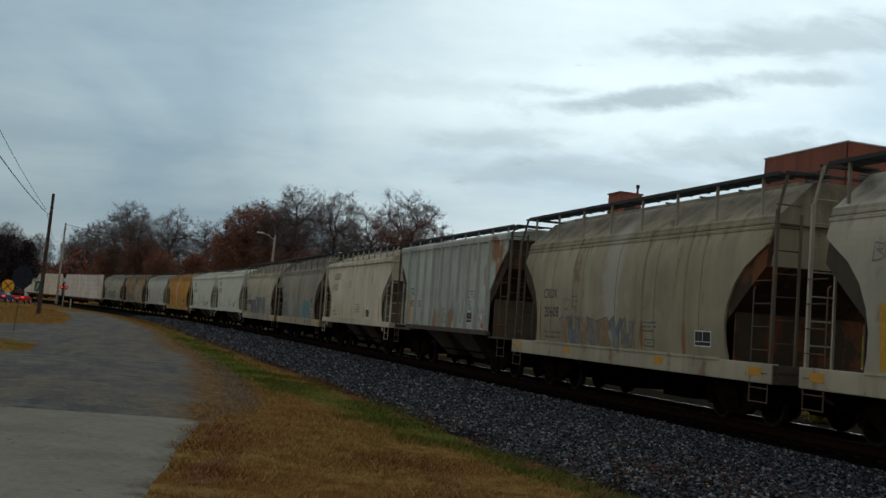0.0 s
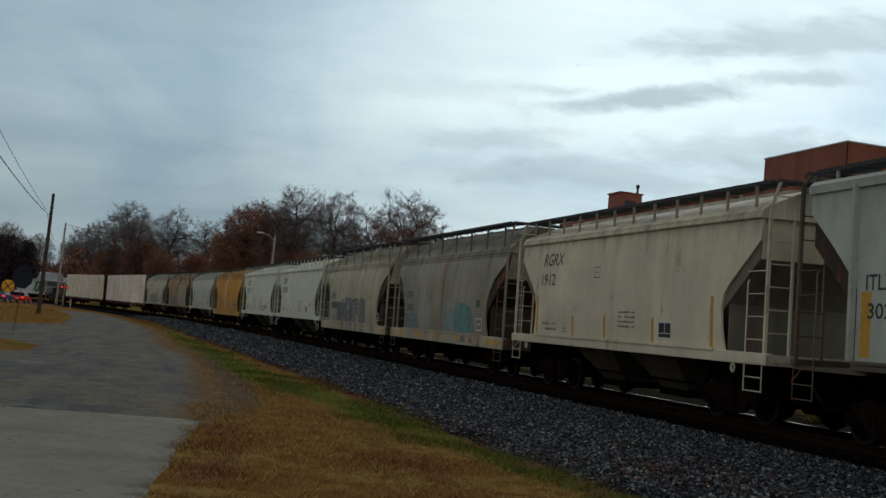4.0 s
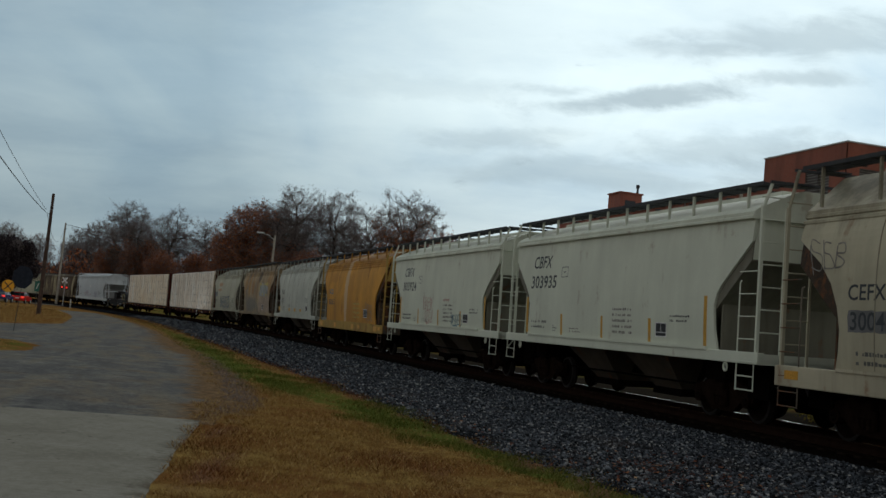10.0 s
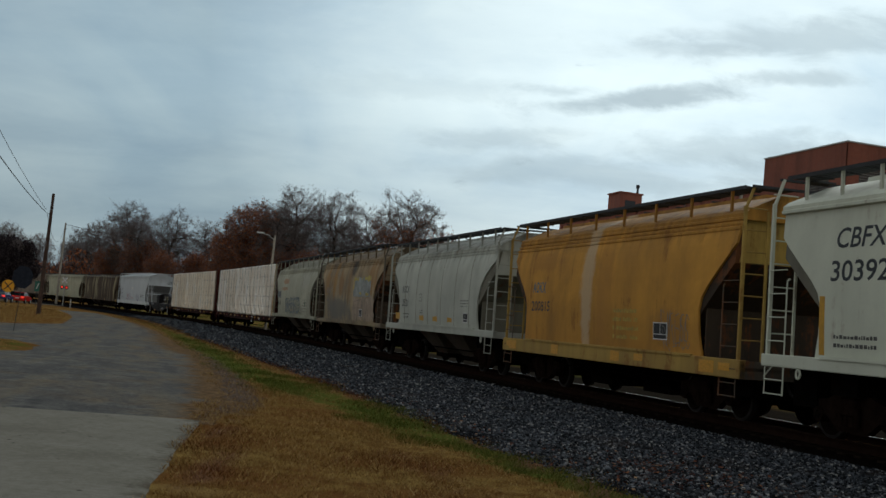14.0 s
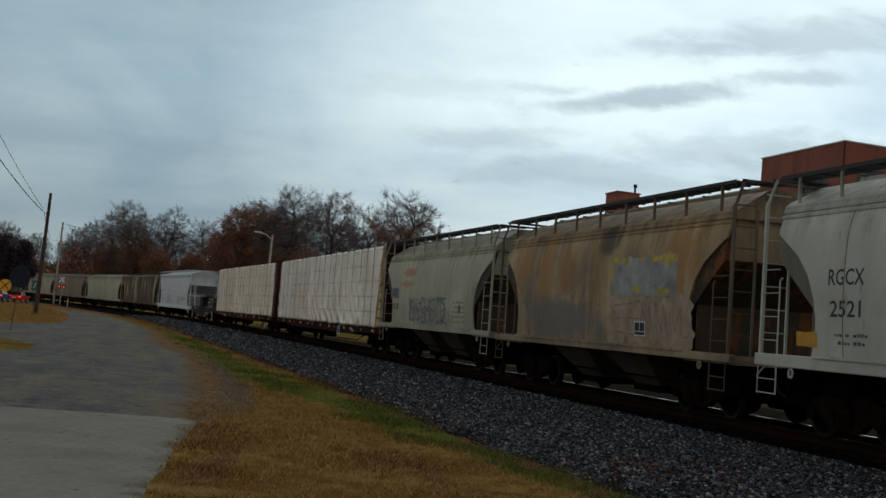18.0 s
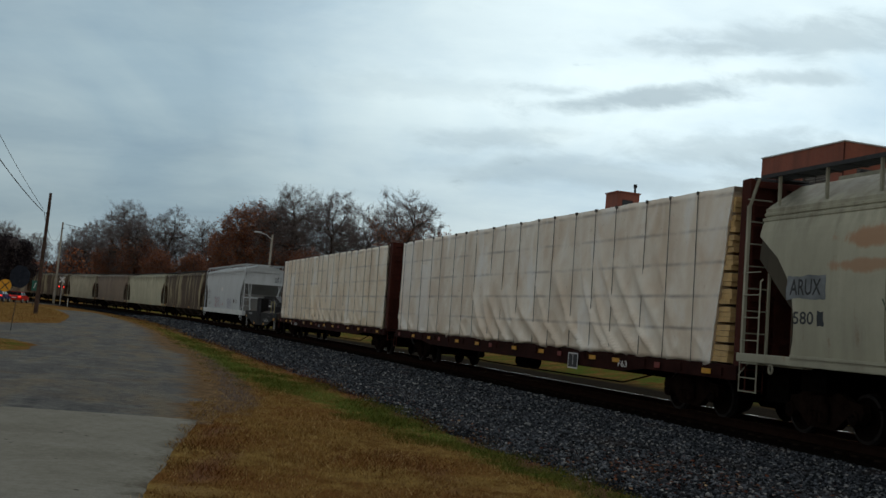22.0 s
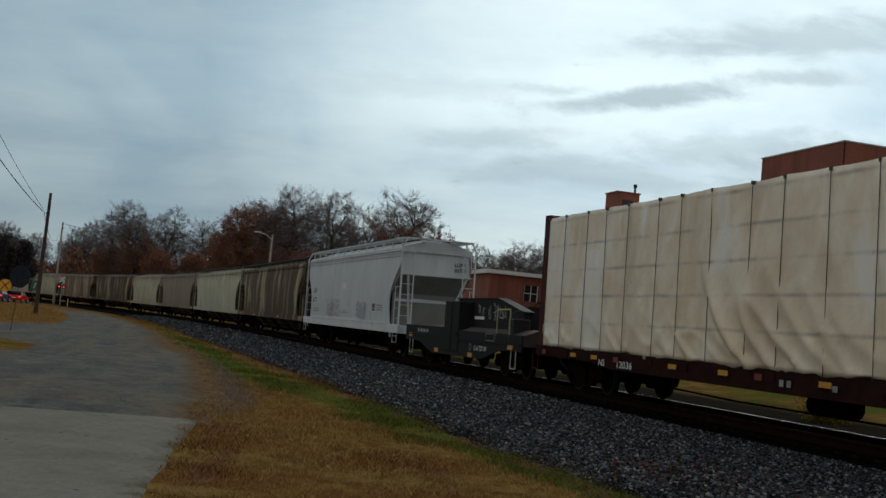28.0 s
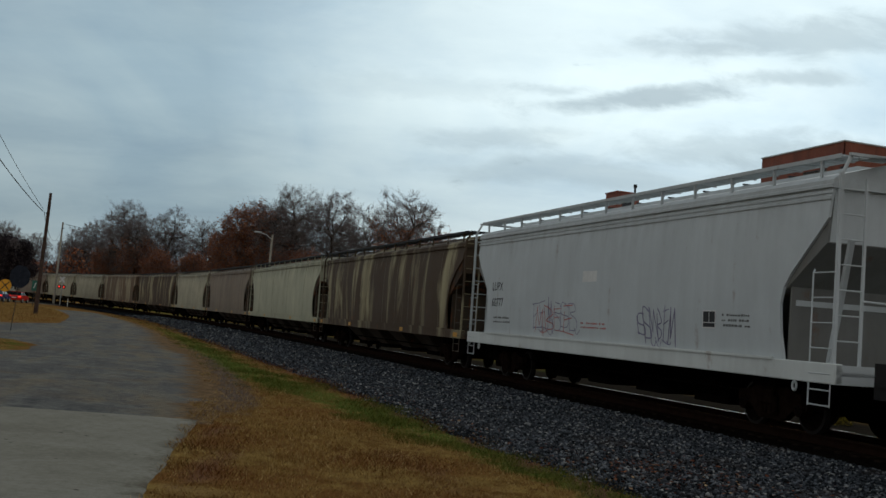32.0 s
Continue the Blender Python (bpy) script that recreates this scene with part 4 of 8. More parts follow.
def hopper(s0, s1, paint, label, z0=1.1, z1=4.0, top=4.42, cut="angle", bays=2, ribs=0, posts=9, deep_sill=0.28, seams=4, board=4.66, bands=1, grime_shade=None, walk_mat=None, bulge=0.0, tags=True, shoulder=0.0, step_mat=None, post_mat=None, end_mat=None, sill_mat=None):
    """A covered hopper whose side sheets reach from s0 to s1."""
    car = thing("covered_hopper", label, "covered hopper car", group="cars of the freight train")
    a = (s1 - s0) / 2
    w = 1.56
    step_mat = step_mat or (G_STEP if tags or ribs else paint)
    post_mat = post_mat or paint
    top = max(top, board - 0.09)
    half = a - 1.55 if a < 8 else a - 2.1
    TRAIN.append((car, (s0 + s1) / 2, half))
    bow = (bulge, z0 + 0.42 * (z1 - z0), 0.58 * (z1 - z0), shoulder) if bulge else None
    tuck = bulge + shoulder
    if bow:
        car["bow"] = bow
    # slope sheets and inner body
    bm = fresh()
    b = a - 0.06
    run_in = 2.2 if a < 8 else 2.9
    zk = z1 - 0.34 * (z1 - z0)
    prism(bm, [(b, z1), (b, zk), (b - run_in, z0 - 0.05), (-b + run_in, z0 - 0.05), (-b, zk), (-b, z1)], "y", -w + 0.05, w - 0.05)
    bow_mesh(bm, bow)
    # slope sheets take a darker end paint: recess shade put into the colour
    part("slope_sheet", bm, grime_shade or paint, car)
    for k in (-1, 1):
        bm = fresh()
        prism(bm, side_outline(a, z0, z1, cut), "y", k * (w - 0.05), k * w)
        bow_mesh(bm, bow)
        side = part("side_sheet", bm, paint, car)
        bm = fresh()
        box(bm, -0.009, 0.009, *sorted((k * w, k * (w + 0.006))), z0 + 0.04, z1 - 0.12)
        bow_mesh(bm, bow)
        seam_me = finish(bm, "weld_seam", G_SEAM)
        for i in range(seams):
            part("weld_seam", seam_me, G_SEAM, side).location.x = -a + 1.3 + (2 * a - 2.6) * (i + 0.5) / seams
        if ribs:
            bm = fresh()
            prism(bm, [(-0.06, k * w), (0.06, k * w), (0.035, k * (w + 0.09)), (-0.035, k * (w + 0.09))], "z", z0 + 0.02, z1 - 0.06)
            rib_me = finish(bm, "rib", paint)
            for i in range(ribs):
                r = part("rib", rib_me, paint, side)
                r.location.x = -a + 1.43 + 0.975 * i if i < ribs - 1 else a - 1.25
        # sill
        bm = fresh()
        y0, y1 = sorted((k * (w - 0.12), k * (w + 0.035)))
        reach = a - 1.3 if ribs else a + 0.42
        box(bm, -reach, reach, y0, y1, z0 - deep_sill, z0 + 0.0, 0.012)
        box(bm, -a + 1.35, a - 1.35, *sorted((k * w, k * (w + 0.06))), z0 - 0.02, z0 + 0.03)
        sill = part("side_sill", bm, sill_mat or paint, car)
        bm = fresh()
        box(bm, -0.2, 0.2, *sorted((k * (w + 0.035), k * (w + 0.045))), -0.09, 0.06)
        tag_me = finish(bm, "reflector", M_YELLOW)
        for x in (-a + 0.1, -a / 2.6, a / 2.4, a - 0.1) if tags else ():
            t = part("reflector", tag_me, M_YELLOW, sill)
            t.location = (x, 0, z0 - 0.14)
    # roof
    bm = fresh()
    r = w + 0.05 - tuck
    half_roof = [(r, z1 - 0.1), (r, z1 + 0.04), (r - 0.1, z1 + 0.12), (0.62, top - 0.03), (0.5, top)]
    prism(bm, half_roof + [(-y, z) for y, z in reversed(half_roof)], "x", -a - 0.03, a + 0.03)
    roof = part("roof", bm, paint, car)
    for k in (-1, 1):
        for i in range(bands):
            bm = fresh()
            zb = z1 - 0.06 - 0.1 * i
            yb = r if i == 0 else w
            yb -= float(bow_depth(bow, zb)) if i and bow else 0
            prism(bm, [(k * yb, zb - 0.035), (k * (yb + 0.03), zb - 0.03), (k * (yb + 0.03), zb + 0.02), (k * yb, zb + 0.035)], "x", -a - 0.02, a + 0.02)
            part("eave_band", bm, paint, roof)
    bm = fresh()
    prism(bm, [(0.42, top), (0.4, top + 0.1), (-0.4, top + 0.1), (-0.42, top)], "x", -a + 0.8, a - 0.8)
    hatch = part("hatch_cover", bm, paint, car)
    for i in range(int(a * 2 / 1.6)):
        bm = fresh()
        x = -a + 1.2 + i * 1.6
        box(bm, x - 0.03, x + 0.03, -0.46, 0.46, top + 0.1, top + 0.13)
        part("hatch_bar", bm, M_GRATE, hatch)
    for k in (-1, 1):
        bm = fresh()
        y0, y1 = sorted((k * 0.86, k * 1.42))
        n = 5
        for i in range(n):
            yy = y0 + (y1 - y0) * (i + 0.5) / n
            box(bm, -a - 0.1, a + 0.1, yy - 0.035, yy + 0.035, board - 0.03, board)
        for i in range(int(a * 2 / 0.75)):
            x = -a + 0.3 + i * 0.75
            box(bm, x - 0.03, x + 0.03, y0, y1, board - 0.045, board - 0.03)
        box(bm, -a - 0.1, a + 0.1, k * 1.42 - 0.012, k * 1.42 + 0.012, board - 0.055, board + 0.015)
        walkway = part("running_board", bm, walk_mat or M_GRATE, car)
        bm = fresh()
        box(bm, -0.024, 0.024, *sorted((k * 1.36, k * 1.41)), z1 + 0.08, board - 0.02)
        post_me = finish(bm, "post", paint)
        for i in range(posts):
            p = part("post", post_me, paint, walkway)
            p.location.x = -a + 0.45 + (2 * a - 0.9) * i / (posts - 1)
    # ends: platform, corner posts, ladders, braces
    for e in (-1, 1):
        bm = fresh()
        box(bm, *sorted((e * (a - 1.5), e * (a + 0.42))), -w + 0.1, w - 0.1, z0 - 0.2, z0 - 0.14)
        box(bm, *sorted((e * (a + 0.34), e * (a + 0.42))), -w, w, z0 - deep_sill, z0 - 0.02)
        part("end_platform", bm, G_STEP if tags or ribs else paint, car)
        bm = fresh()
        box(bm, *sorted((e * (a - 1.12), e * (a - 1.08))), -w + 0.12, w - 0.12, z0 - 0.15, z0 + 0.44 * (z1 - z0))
        # shear plate colours hold the recess's shade as well as dirt
        part("shear_plate", bm, G_SLATE if walk_mat else G_PLATE if ribs else G_ENDGREY if grime_shade is G_ENDGREY else G_DARK, car)
        bm = fresh()
        prism(bm, [(w - 0.06 - tuck * 0.4, zk + 0.02), (w - 0.07 - tuck, z1), (-w + 0.07 + tuck, z1), (-w + 0.06 + tuck * 0.4, zk + 0.02)], "x", *sorted((e * b, e * (b + 0.008))))
        part("end_sheet", bm, end_mat or paint, car)
        bm = fresh()
        box(bm, *sorted((e * (a + 0.3), e * (a + 0.36))), -1.42, 1.42, board - 0.05, board)
        box(bm, *sorted((e * (a - 0.02), e * (a + 0.36))), -1.0, -0.5, board - 0.05, board - 0.02)
        box(bm, *sorted((e * (a - 0.02), e * (a + 0.36))), 0.5, 1.0, board - 0.05, board - 0.02)
        part("crossover_walk", bm, walk_mat or M_GRATE, car)
        for k in (-1, 1):
            bm = fresh()
            x = e * (a + 0.3)
            box(bm, x - 0.03, x + 0.03, *sorted((k * (w - 0.05), k * (w + 0.01))), z0 - 0.15, z1 + 0.12)
            rod(bm, (x, k * (w - 0.03), z1 + 0.1), (x, k * 1.36, board - 0.02), 0.032, 6)
            part("corner_post", bm, post_mat, car)
            bm = fresh()
            box(bm, x - 0.022, x + 0.022, *sorted((k * (w - 0.545), k * (w - 0.5))), z0 - 0.1, z1 + 0.05)
            lad = part("end_ladder", bm, post_mat, car)
            bm = fresh()
            rod(bm, (x, k * (w + 0.01), 0), (x, k * (w - 0.5), 0), 0.014, 5)
            rung_me = finish(bm, "rung", post_mat)
            for i in range(8):
                part("rung", rung_me, post_mat, lad).location.z = z0 - 0.05 + i * 0.42
            bm = fresh()
            xi = e * (a - 0.28)
            zt = z0 + 0.5 * (z1 - z0)
            pipe(bm, [(xi, k * (w + 0.02), z0 - 0.72), (xi, k * (w + 0.02), zt), (xi - e * 0.02, k * (w - 0.02), zt + 0.04)], 0.015, 5)
            side_lad = part("side_ladder", bm, step_mat, car)
            bm = fresh()
            rod(bm, (xi, k * (w + 0.03), 0), (x, k * (w + 0.03), 0), 0.012, 5)
            rung_me = finish(bm, "rung", step_mat)
            for z in [z0 - 0.7, z0 - 0.45] + [z0 - 0.18 + i * 0.42 for i in range(5)]:
                part("rung", rung_me, step_mat, side_lad).location.z = z
            bm = fresh()
            rod(bm, (x, k * (w + 0.02), z0 - 0.72), (x, k * (w + 0.02), z0 - 0.1), 0.011, 5)
            part("stirrup", bm, step_mat, car)
            if not walk_mat:
                continue
            bm = fresh()
            rod(bm, (e * (a + 0.25), k * 1.25, zk + 0.05), (e * (a - 0.9), k * 0.75, z0 - 0.1), 0.06, 4)
            part("end_brace", bm, paint, car)
        if walk_mat:
            bm = fresh()
            rod(bm, (e * (a + 0.34), -1.0, z0 + 1.0), (e * (a + 0.34), 1.05, z0 + 1.05), 0.018, 6)
            part("end_handrail", bm, paint, car)
            bm = fresh()
            xs = a - 0.06 - run_in * 0.38
            box(bm, *sorted((e * xs, e * (xs + 0.1))), -1.35, 1.35, zk - 0.5 * (zk - z0) - 0.05, zk - 0.5 * (zk - z0) + 0.05)
            part("slope_stiffener", bm, paint, car)
    # coupling levers and, on the clean cars, roping rings under the sill
    for e in (-1, 1):
        bm = fresh()
        pipe(bm, [(e * (a + 0.46), e * 1.5, z0 - 0.42), (e * (a + 0.48), e * 1.3, z0 - 0.2), (e * (a + 0.5), e * 0.4, z0 - 0.16), (e * (a + 0.5), 0, z0 - 0.2)], 0.014, 5)
        part("coupling_lever", bm, step_mat, car)
        if not tags and not ribs:
            bm = fresh()
            ring = [(e * (a - 0.7) + 0.06 * math.sin(q * math.pi / 4), w, z0 - deep_sill - 0.09 + 0.08 * math.cos(q * math.pi / 4)) for q in range(9)]
            pipe(bm, ring, 0.022, 5)
            part("roping_ring", bm, paint, car)
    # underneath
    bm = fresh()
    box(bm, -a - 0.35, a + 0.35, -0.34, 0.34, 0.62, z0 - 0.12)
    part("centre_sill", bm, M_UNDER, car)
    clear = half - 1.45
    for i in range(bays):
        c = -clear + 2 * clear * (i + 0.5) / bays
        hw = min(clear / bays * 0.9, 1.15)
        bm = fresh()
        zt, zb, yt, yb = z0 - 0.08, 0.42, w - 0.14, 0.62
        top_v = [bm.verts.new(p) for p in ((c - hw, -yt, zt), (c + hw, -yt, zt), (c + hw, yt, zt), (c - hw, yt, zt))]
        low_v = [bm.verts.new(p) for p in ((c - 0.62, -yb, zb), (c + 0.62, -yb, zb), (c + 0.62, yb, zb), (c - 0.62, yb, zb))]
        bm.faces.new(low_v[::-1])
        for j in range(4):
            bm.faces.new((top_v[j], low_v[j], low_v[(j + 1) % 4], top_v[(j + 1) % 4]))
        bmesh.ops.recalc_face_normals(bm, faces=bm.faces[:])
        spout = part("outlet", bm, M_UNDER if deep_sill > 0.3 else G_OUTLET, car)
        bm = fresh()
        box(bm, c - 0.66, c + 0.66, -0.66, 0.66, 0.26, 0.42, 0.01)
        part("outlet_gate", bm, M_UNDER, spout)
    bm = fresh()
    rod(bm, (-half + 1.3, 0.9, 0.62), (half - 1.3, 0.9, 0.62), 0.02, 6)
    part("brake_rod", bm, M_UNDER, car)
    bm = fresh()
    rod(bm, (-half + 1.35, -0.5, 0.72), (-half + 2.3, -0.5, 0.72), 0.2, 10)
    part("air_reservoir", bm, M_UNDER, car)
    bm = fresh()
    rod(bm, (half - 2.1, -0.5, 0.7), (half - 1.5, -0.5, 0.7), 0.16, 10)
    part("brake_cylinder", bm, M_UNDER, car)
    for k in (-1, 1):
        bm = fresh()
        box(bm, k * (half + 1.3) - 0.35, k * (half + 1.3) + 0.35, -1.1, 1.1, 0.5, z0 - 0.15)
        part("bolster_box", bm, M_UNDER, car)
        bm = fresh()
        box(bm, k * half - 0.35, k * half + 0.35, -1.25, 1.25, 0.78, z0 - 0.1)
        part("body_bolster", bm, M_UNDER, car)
    trucks(car, half)
    couplers(car, a, a + 0.68)
    return car


SIDE = 1.5615


def flat_poly(bm, pts, y):
    return bm.faces.new([bm.verts.new((x, y, z)) for x, z in pts])


def sheet(name, polys, mat, parent, y=SIDE):
    bm = fresh()
    for p in polys:
        flat_poly(bm, p, y)
    bow_mesh(bm, parent.get("bow") or (parent.parent.get("bow") if parent.parent else None))
    bmesh.ops.recalc_face_normals(bm, faces=bm.faces[:])
    ob = part(name, bm, mat, parent)
    return tagged(ob, kind="stuff") if len(polys) > 1 else ob


def rect_of(x0, x1, z0, z1):
    return [(x0, z0), (x1, z0), (x1, z1), (x0, z1)]


def ribbon(pts, w):
    """Quads along a line of (x, z)."""
    out = []
    for (x0, z0), (x1, z1) in zip(pts, pts[1:]):
        dx, dz = x1 - x0, z1 - z0
        n = math.hypot(dx, dz) or 1e-6
        px, pz = -dz / n * w / 2, dx / n * w / 2
        ex, ez = dx / n * w * 0.25, dz / n * w * 0.25
        out.append([(x0 - ex + px, z0 - ez + pz), (x1 + ex + px, z1 + ez + pz), (x1 + ex - px, z1 + ez - pz), (x0 - ex - px, z0 - ez - pz)])
    return out


def smooth_line(ctrl, n=6):
    pts = []
    c = [ctrl[0]] + list(ctrl) + [ctrl[-1]]
    for i in range(1, len(c) - 2):
        for k in range(n):
            t = k / n
            pts.append(tuple(0.5 * (2 * c[i][j] + (c[i + 1][j] - c[i - 1][j]) * t + (2 * c[i - 1][j] - 5 * c[i][j] + 4 * c[i + 1][j] - c[i + 2][j]) * t * t + (3 * c[i][j] - c[i - 1][j] - 3 * c[i + 1][j] + c[i + 2][j]) * t ** 3) for j in (0, 1)))
    pts.append(tuple(c[-2]))
    return pts


# ---- the cars, from the head of the visible train to its tail ----
RUST, DEEP, WASH, SOOT = (0.27, 0.115, 0.03), (0.13, 0.05, 0.02), (0.52, 0.52, 0.47), (0.045, 0.042, 0.038)
P_LEAD = car_paint("pale_grey_paint", (0.44, 0.43, 0.37), soil=0.25, rust=0.1, seed=16)
P_TAN = car_paint("weathered_tan_paint", (0.37, 0.345, 0.26), soil=0.45, rust=0.25, seed=1, fade=0.2, spots_at=((-1.2 + 1.45, 3.1, 0.55, 1.6, WASH, 0.5), (0.2, 2.6, 0.3, 1.4, (0.47, 0.46, 0.41), 0.4), (2.5, 1.55, 0.09, 0.5, RUST, 0.85), (-1.37, 1.55, 0.09, 0.35, RUST, 0.9), (-3.26, 1.5, 0.09, 0.5, RUST, 0.95), (4.6, 1.75, 0.07, 0.65, RUST, 0.9), (2.5, 3.0, 0.07, 1.2, SOOT, 0.35), (-1.37, 2.8, 0.06, 1.3, SOOT, 0.4), (-3.26, 2.9, 0.06, 1.3, SOOT, 0.45), (-3.6, 2.6, 1.4, 1.0, (0.33, 0.27, 0.18), 0.35)))
P_GREYGREEN = car_paint("faded_grey_green_paint", (0.5, 0.56, 0.55), soil=0.3, rust=0.2, seed=2, grime_shade=0.2, spots_at=((-5.0, 3.85, 0.6, 0.4, RUST, 0.9), (-5.2, 3.2, 0.28, 0.6, RUST, 0.85), (-2.2, 3.5, 0.12, 0.35, RUST, 0.6), (-4.05, 3.1, 0.16, 0.35, RUST, 0.6), (-3.0, 3.8, 0.2, 0.3, (0.34, 0.24, 0.13), 0.5), (1.0, 1.6, 0.3, 0.35, RUST, 0.7), (-0.7, 1.65, 0.35, 0.4, RUST, 0.75), (0.4, 1.7, 0.5, 0.5, (0.3, 0.2, 0.13), 0.55), (-3.9, 1.6, 0.3, 0.35, (0.48, 0.42, 0.4), 0.5)))
P_CREAM = car_paint("cream_paint", (0.67, 0.635, 0.52), soil=0.18, rust=0.12, seed=3)
P_GREY = car_paint("dirty_grey_paint", (0.34, 0.335, 0.29), soil=0.5, rust=0.2, seed=4, grime_shade=0.7, spots_at=((-0.12, 2.6, 0.13, 1.9, RUST, 0.8), (3.5, 1.9, 1.0, 0.8, (0.27, 0.28, 0.27), 0.6), (1.9, 1.7, 0.9, 0.6, (0.4, 0.4, 0.38), 0.45), (-0.6, 1.7, 0.7, 0.5, (0.2, 0.3, 0.28), 0.6), (-4.2, 1.7, 0.5, 0.5, (0.3, 0.2, 0.16), 0.5), (1.8, 3.3, 1.2, 0.6, (0.38, 0.36, 0.3), 0.4)))
P_GREYTAN = car_paint("grey_tan_paint", (0.46, 0.44, 0.35), soil=0.32, rust=0.12, seed=5, grime_shade=0.6)
P_OFFWHITE = car_paint("clean_off_white_paint", (0.62, 0.67, 0.605), soil=0.1, rust=0.04, seed=6, fade=0.06, grime_shade=0.12)
P_ORANGE = car_paint("faded_orange_paint", (0.56, 0.29, 0.06), dirt=(0.21, 0.11, 0.04), soil=0.4, rust=0.2, seed=8, fade=0.25, grime_shade=0.6, spots_at=((0.75, 2.9, 0.34, 2.4, (0.6, 0.5, 0.36), 0.6), (-0.2, 2.6, 0.5, 1.6, (0.42, 0.2, 0.05), 0.5), (-3.6, 1.75, 1.0, 0.45, (0.34, 0.17, 0.05), 0.55), (3.6, 3.4, 1.2, 0.3, (0.36, 0.17, 0.045), 0.5)))
P_LIGHT = car_paint("light_grey_paint", (0.49, 0.525, 0.5), soil=0.25, rust=0.08, seed=9, grime_shade=0.5)
P_RUSTY = car_paint("rust_brown_weathered_paint", (0.38, 0.31, 0.21), dirt=(0.12, 0.085, 0.05), soil=0.45, rust=0.22, seed=10, fade=0.3, grime_shade=0.6, mottle=0.35, spots_at=((1.7, 1.85, 2.6, 0.62, (0.15, 0.15, 0.14), 0.8), (4.6, 3.2, 0.5, 0.8, (0.33, 0.18, 0.06), 0.75), (2.9, 3.3, 0.45, 0.9, (0.38, 0.21, 0.07), 0.75), (1.5, 3.1, 0.5, 0.7, (0.28, 0.14, 0.05), 0.7), (-4.3, 3.2, 0.8, 0.9, (0.32, 0.17, 0.06), 0.75), (-0.7, 3.75, 0.6, 0.4, SOOT, 0.8), (-0.2, 2.9, 0.4, 1.0, (0.22, 0.12, 0.05), 0.6), (5.2, 1.9, 0.4, 0.8, (0.3, 0.28, 0.24), 0.6)))
P_AQUA = car_paint("pale_grey_green_paint", (0.43, 0.44, 0.37), soil=0.3, rust=0.1, seed=11, spots_at=((2.7, 3.35, 0.9, 0.17, (0.42, 0.22, 0.12), 0.8), (2.9, 2.9, 1.0, 0.12, (0.42, 0.23, 0.13), 0.75), (5.0, 1.9, 0.1, 0.8, RUST, 0.8), (-1.0, 1.6, 2.4, 0.35, (0.27, 0.26, 0.21), 0.55), (-3.0, 3.3, 1.2, 0.5, (0.47, 0.47, 0.41), 0.4)))
P_SILVER = car_paint("pale_silver_grey_paint", (0.57, 0.63, 0.7), soil=0.12, rust=0.03, seed=12, fade=0.05, grime_shade=0.15)
P_STRIPED = car_paint("grimy_banded_paint", (0.38, 0.345, 0.23), dirt=(0.06, 0.034, 0.025), soil=0.5, rust=0.1, seed=13, bands=0.95)
P_PALEGREEN = car_paint("pale_green_white_paint", (0.48, 0.49, 0.39), soil=0.25, rust=0.05, seed=14)
P_BROWNED = car_paint("cream_paint_with_brown_bands", (0.44, 0.40, 0.29), dirt=(0.10, 0.05, 0.035), soil=0.5, rust=0.3, seed=17, bands=0.8)
P_DULL = car_paint("dull_grey_brown_paint", (0.27, 0.225, 0.19), soil=0.4, rust=0.15, seed=15)


# slope paints: real dirt, plus the shade of the recess put into the colour
G_BROWN = car_paint("sooty_shaded_brown_slope_paint", (0.06, 0.043, 0.032), dirt=(0.022, 0.017, 0.013), soil=0.8, rust=0.5, seed=21)
G_GREY = car_paint("sooty_shaded_grey_slope_paint", (0.07, 0.063, 0.05), dirt=(0.03, 0.026, 0.02), soil=0.7, rust=0.3, seed=22)
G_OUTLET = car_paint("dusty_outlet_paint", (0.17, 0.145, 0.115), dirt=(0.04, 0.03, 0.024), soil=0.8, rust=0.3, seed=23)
# end plates between the cars: grime, with the gap's shade in the colour
G_PLATE = car_paint("grimy_shaded_end_plate_paint", (0.15, 0.132, 0.104), dirt=(0.08, 0.065, 0.05), soil=0.6, rust=0.3, seed=24)
G_DARK = car_paint("sooty_shaded_end_plate_paint", (0.075, 0.058, 0.045), dirt=(0.03, 0.024, 0.02), soil=0.7, rust=0.5, seed=28)
# shaded copy of the clean cars' paint for their recessed ends
G_ENDGREY = car_paint("shaded_grey_end_paint", (0.2, 0.2, 0.17), dirt=(0.06, 0.05, 0.04), soil=0.6, rust=0.2, seed=32)
G_SEAM = car_paint("grimy_seam_paint", (0.27, 0.255, 0.21), soil=0.4, rust=0.15, seed=26)
G_STEP = car_paint("rusty_step_paint", (0.17, 0.15, 0.125), dirt=(0.05, 0.038, 0.03), soil=0.7, rust=0.45, seed=27)
# silver car's slope and shear plates: their shade is put into this grey
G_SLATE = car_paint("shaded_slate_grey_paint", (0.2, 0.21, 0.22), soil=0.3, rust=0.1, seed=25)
P_YELLOWSILL = car_paint("dirty_yellow_sill_paint", (0.52, 0.36, 0.10), dirt=(0.2, 0.12, 0.05), soil=0.5, rust=0.3, seed=29, fade=0.2)
P_WHITESILL = car_paint("bright_white_sill_paint", (0.72, 0.78, 0.83), soil=0.15, rust=0.05, seed=30, fade=0.06)
P_PALESILL = car_paint("grimy_cream_sill_paint", (0.52, 0.49, 0.39), soil=0.35, rust=0.3, seed=31, fade=0.15)
BOUNDS = {}


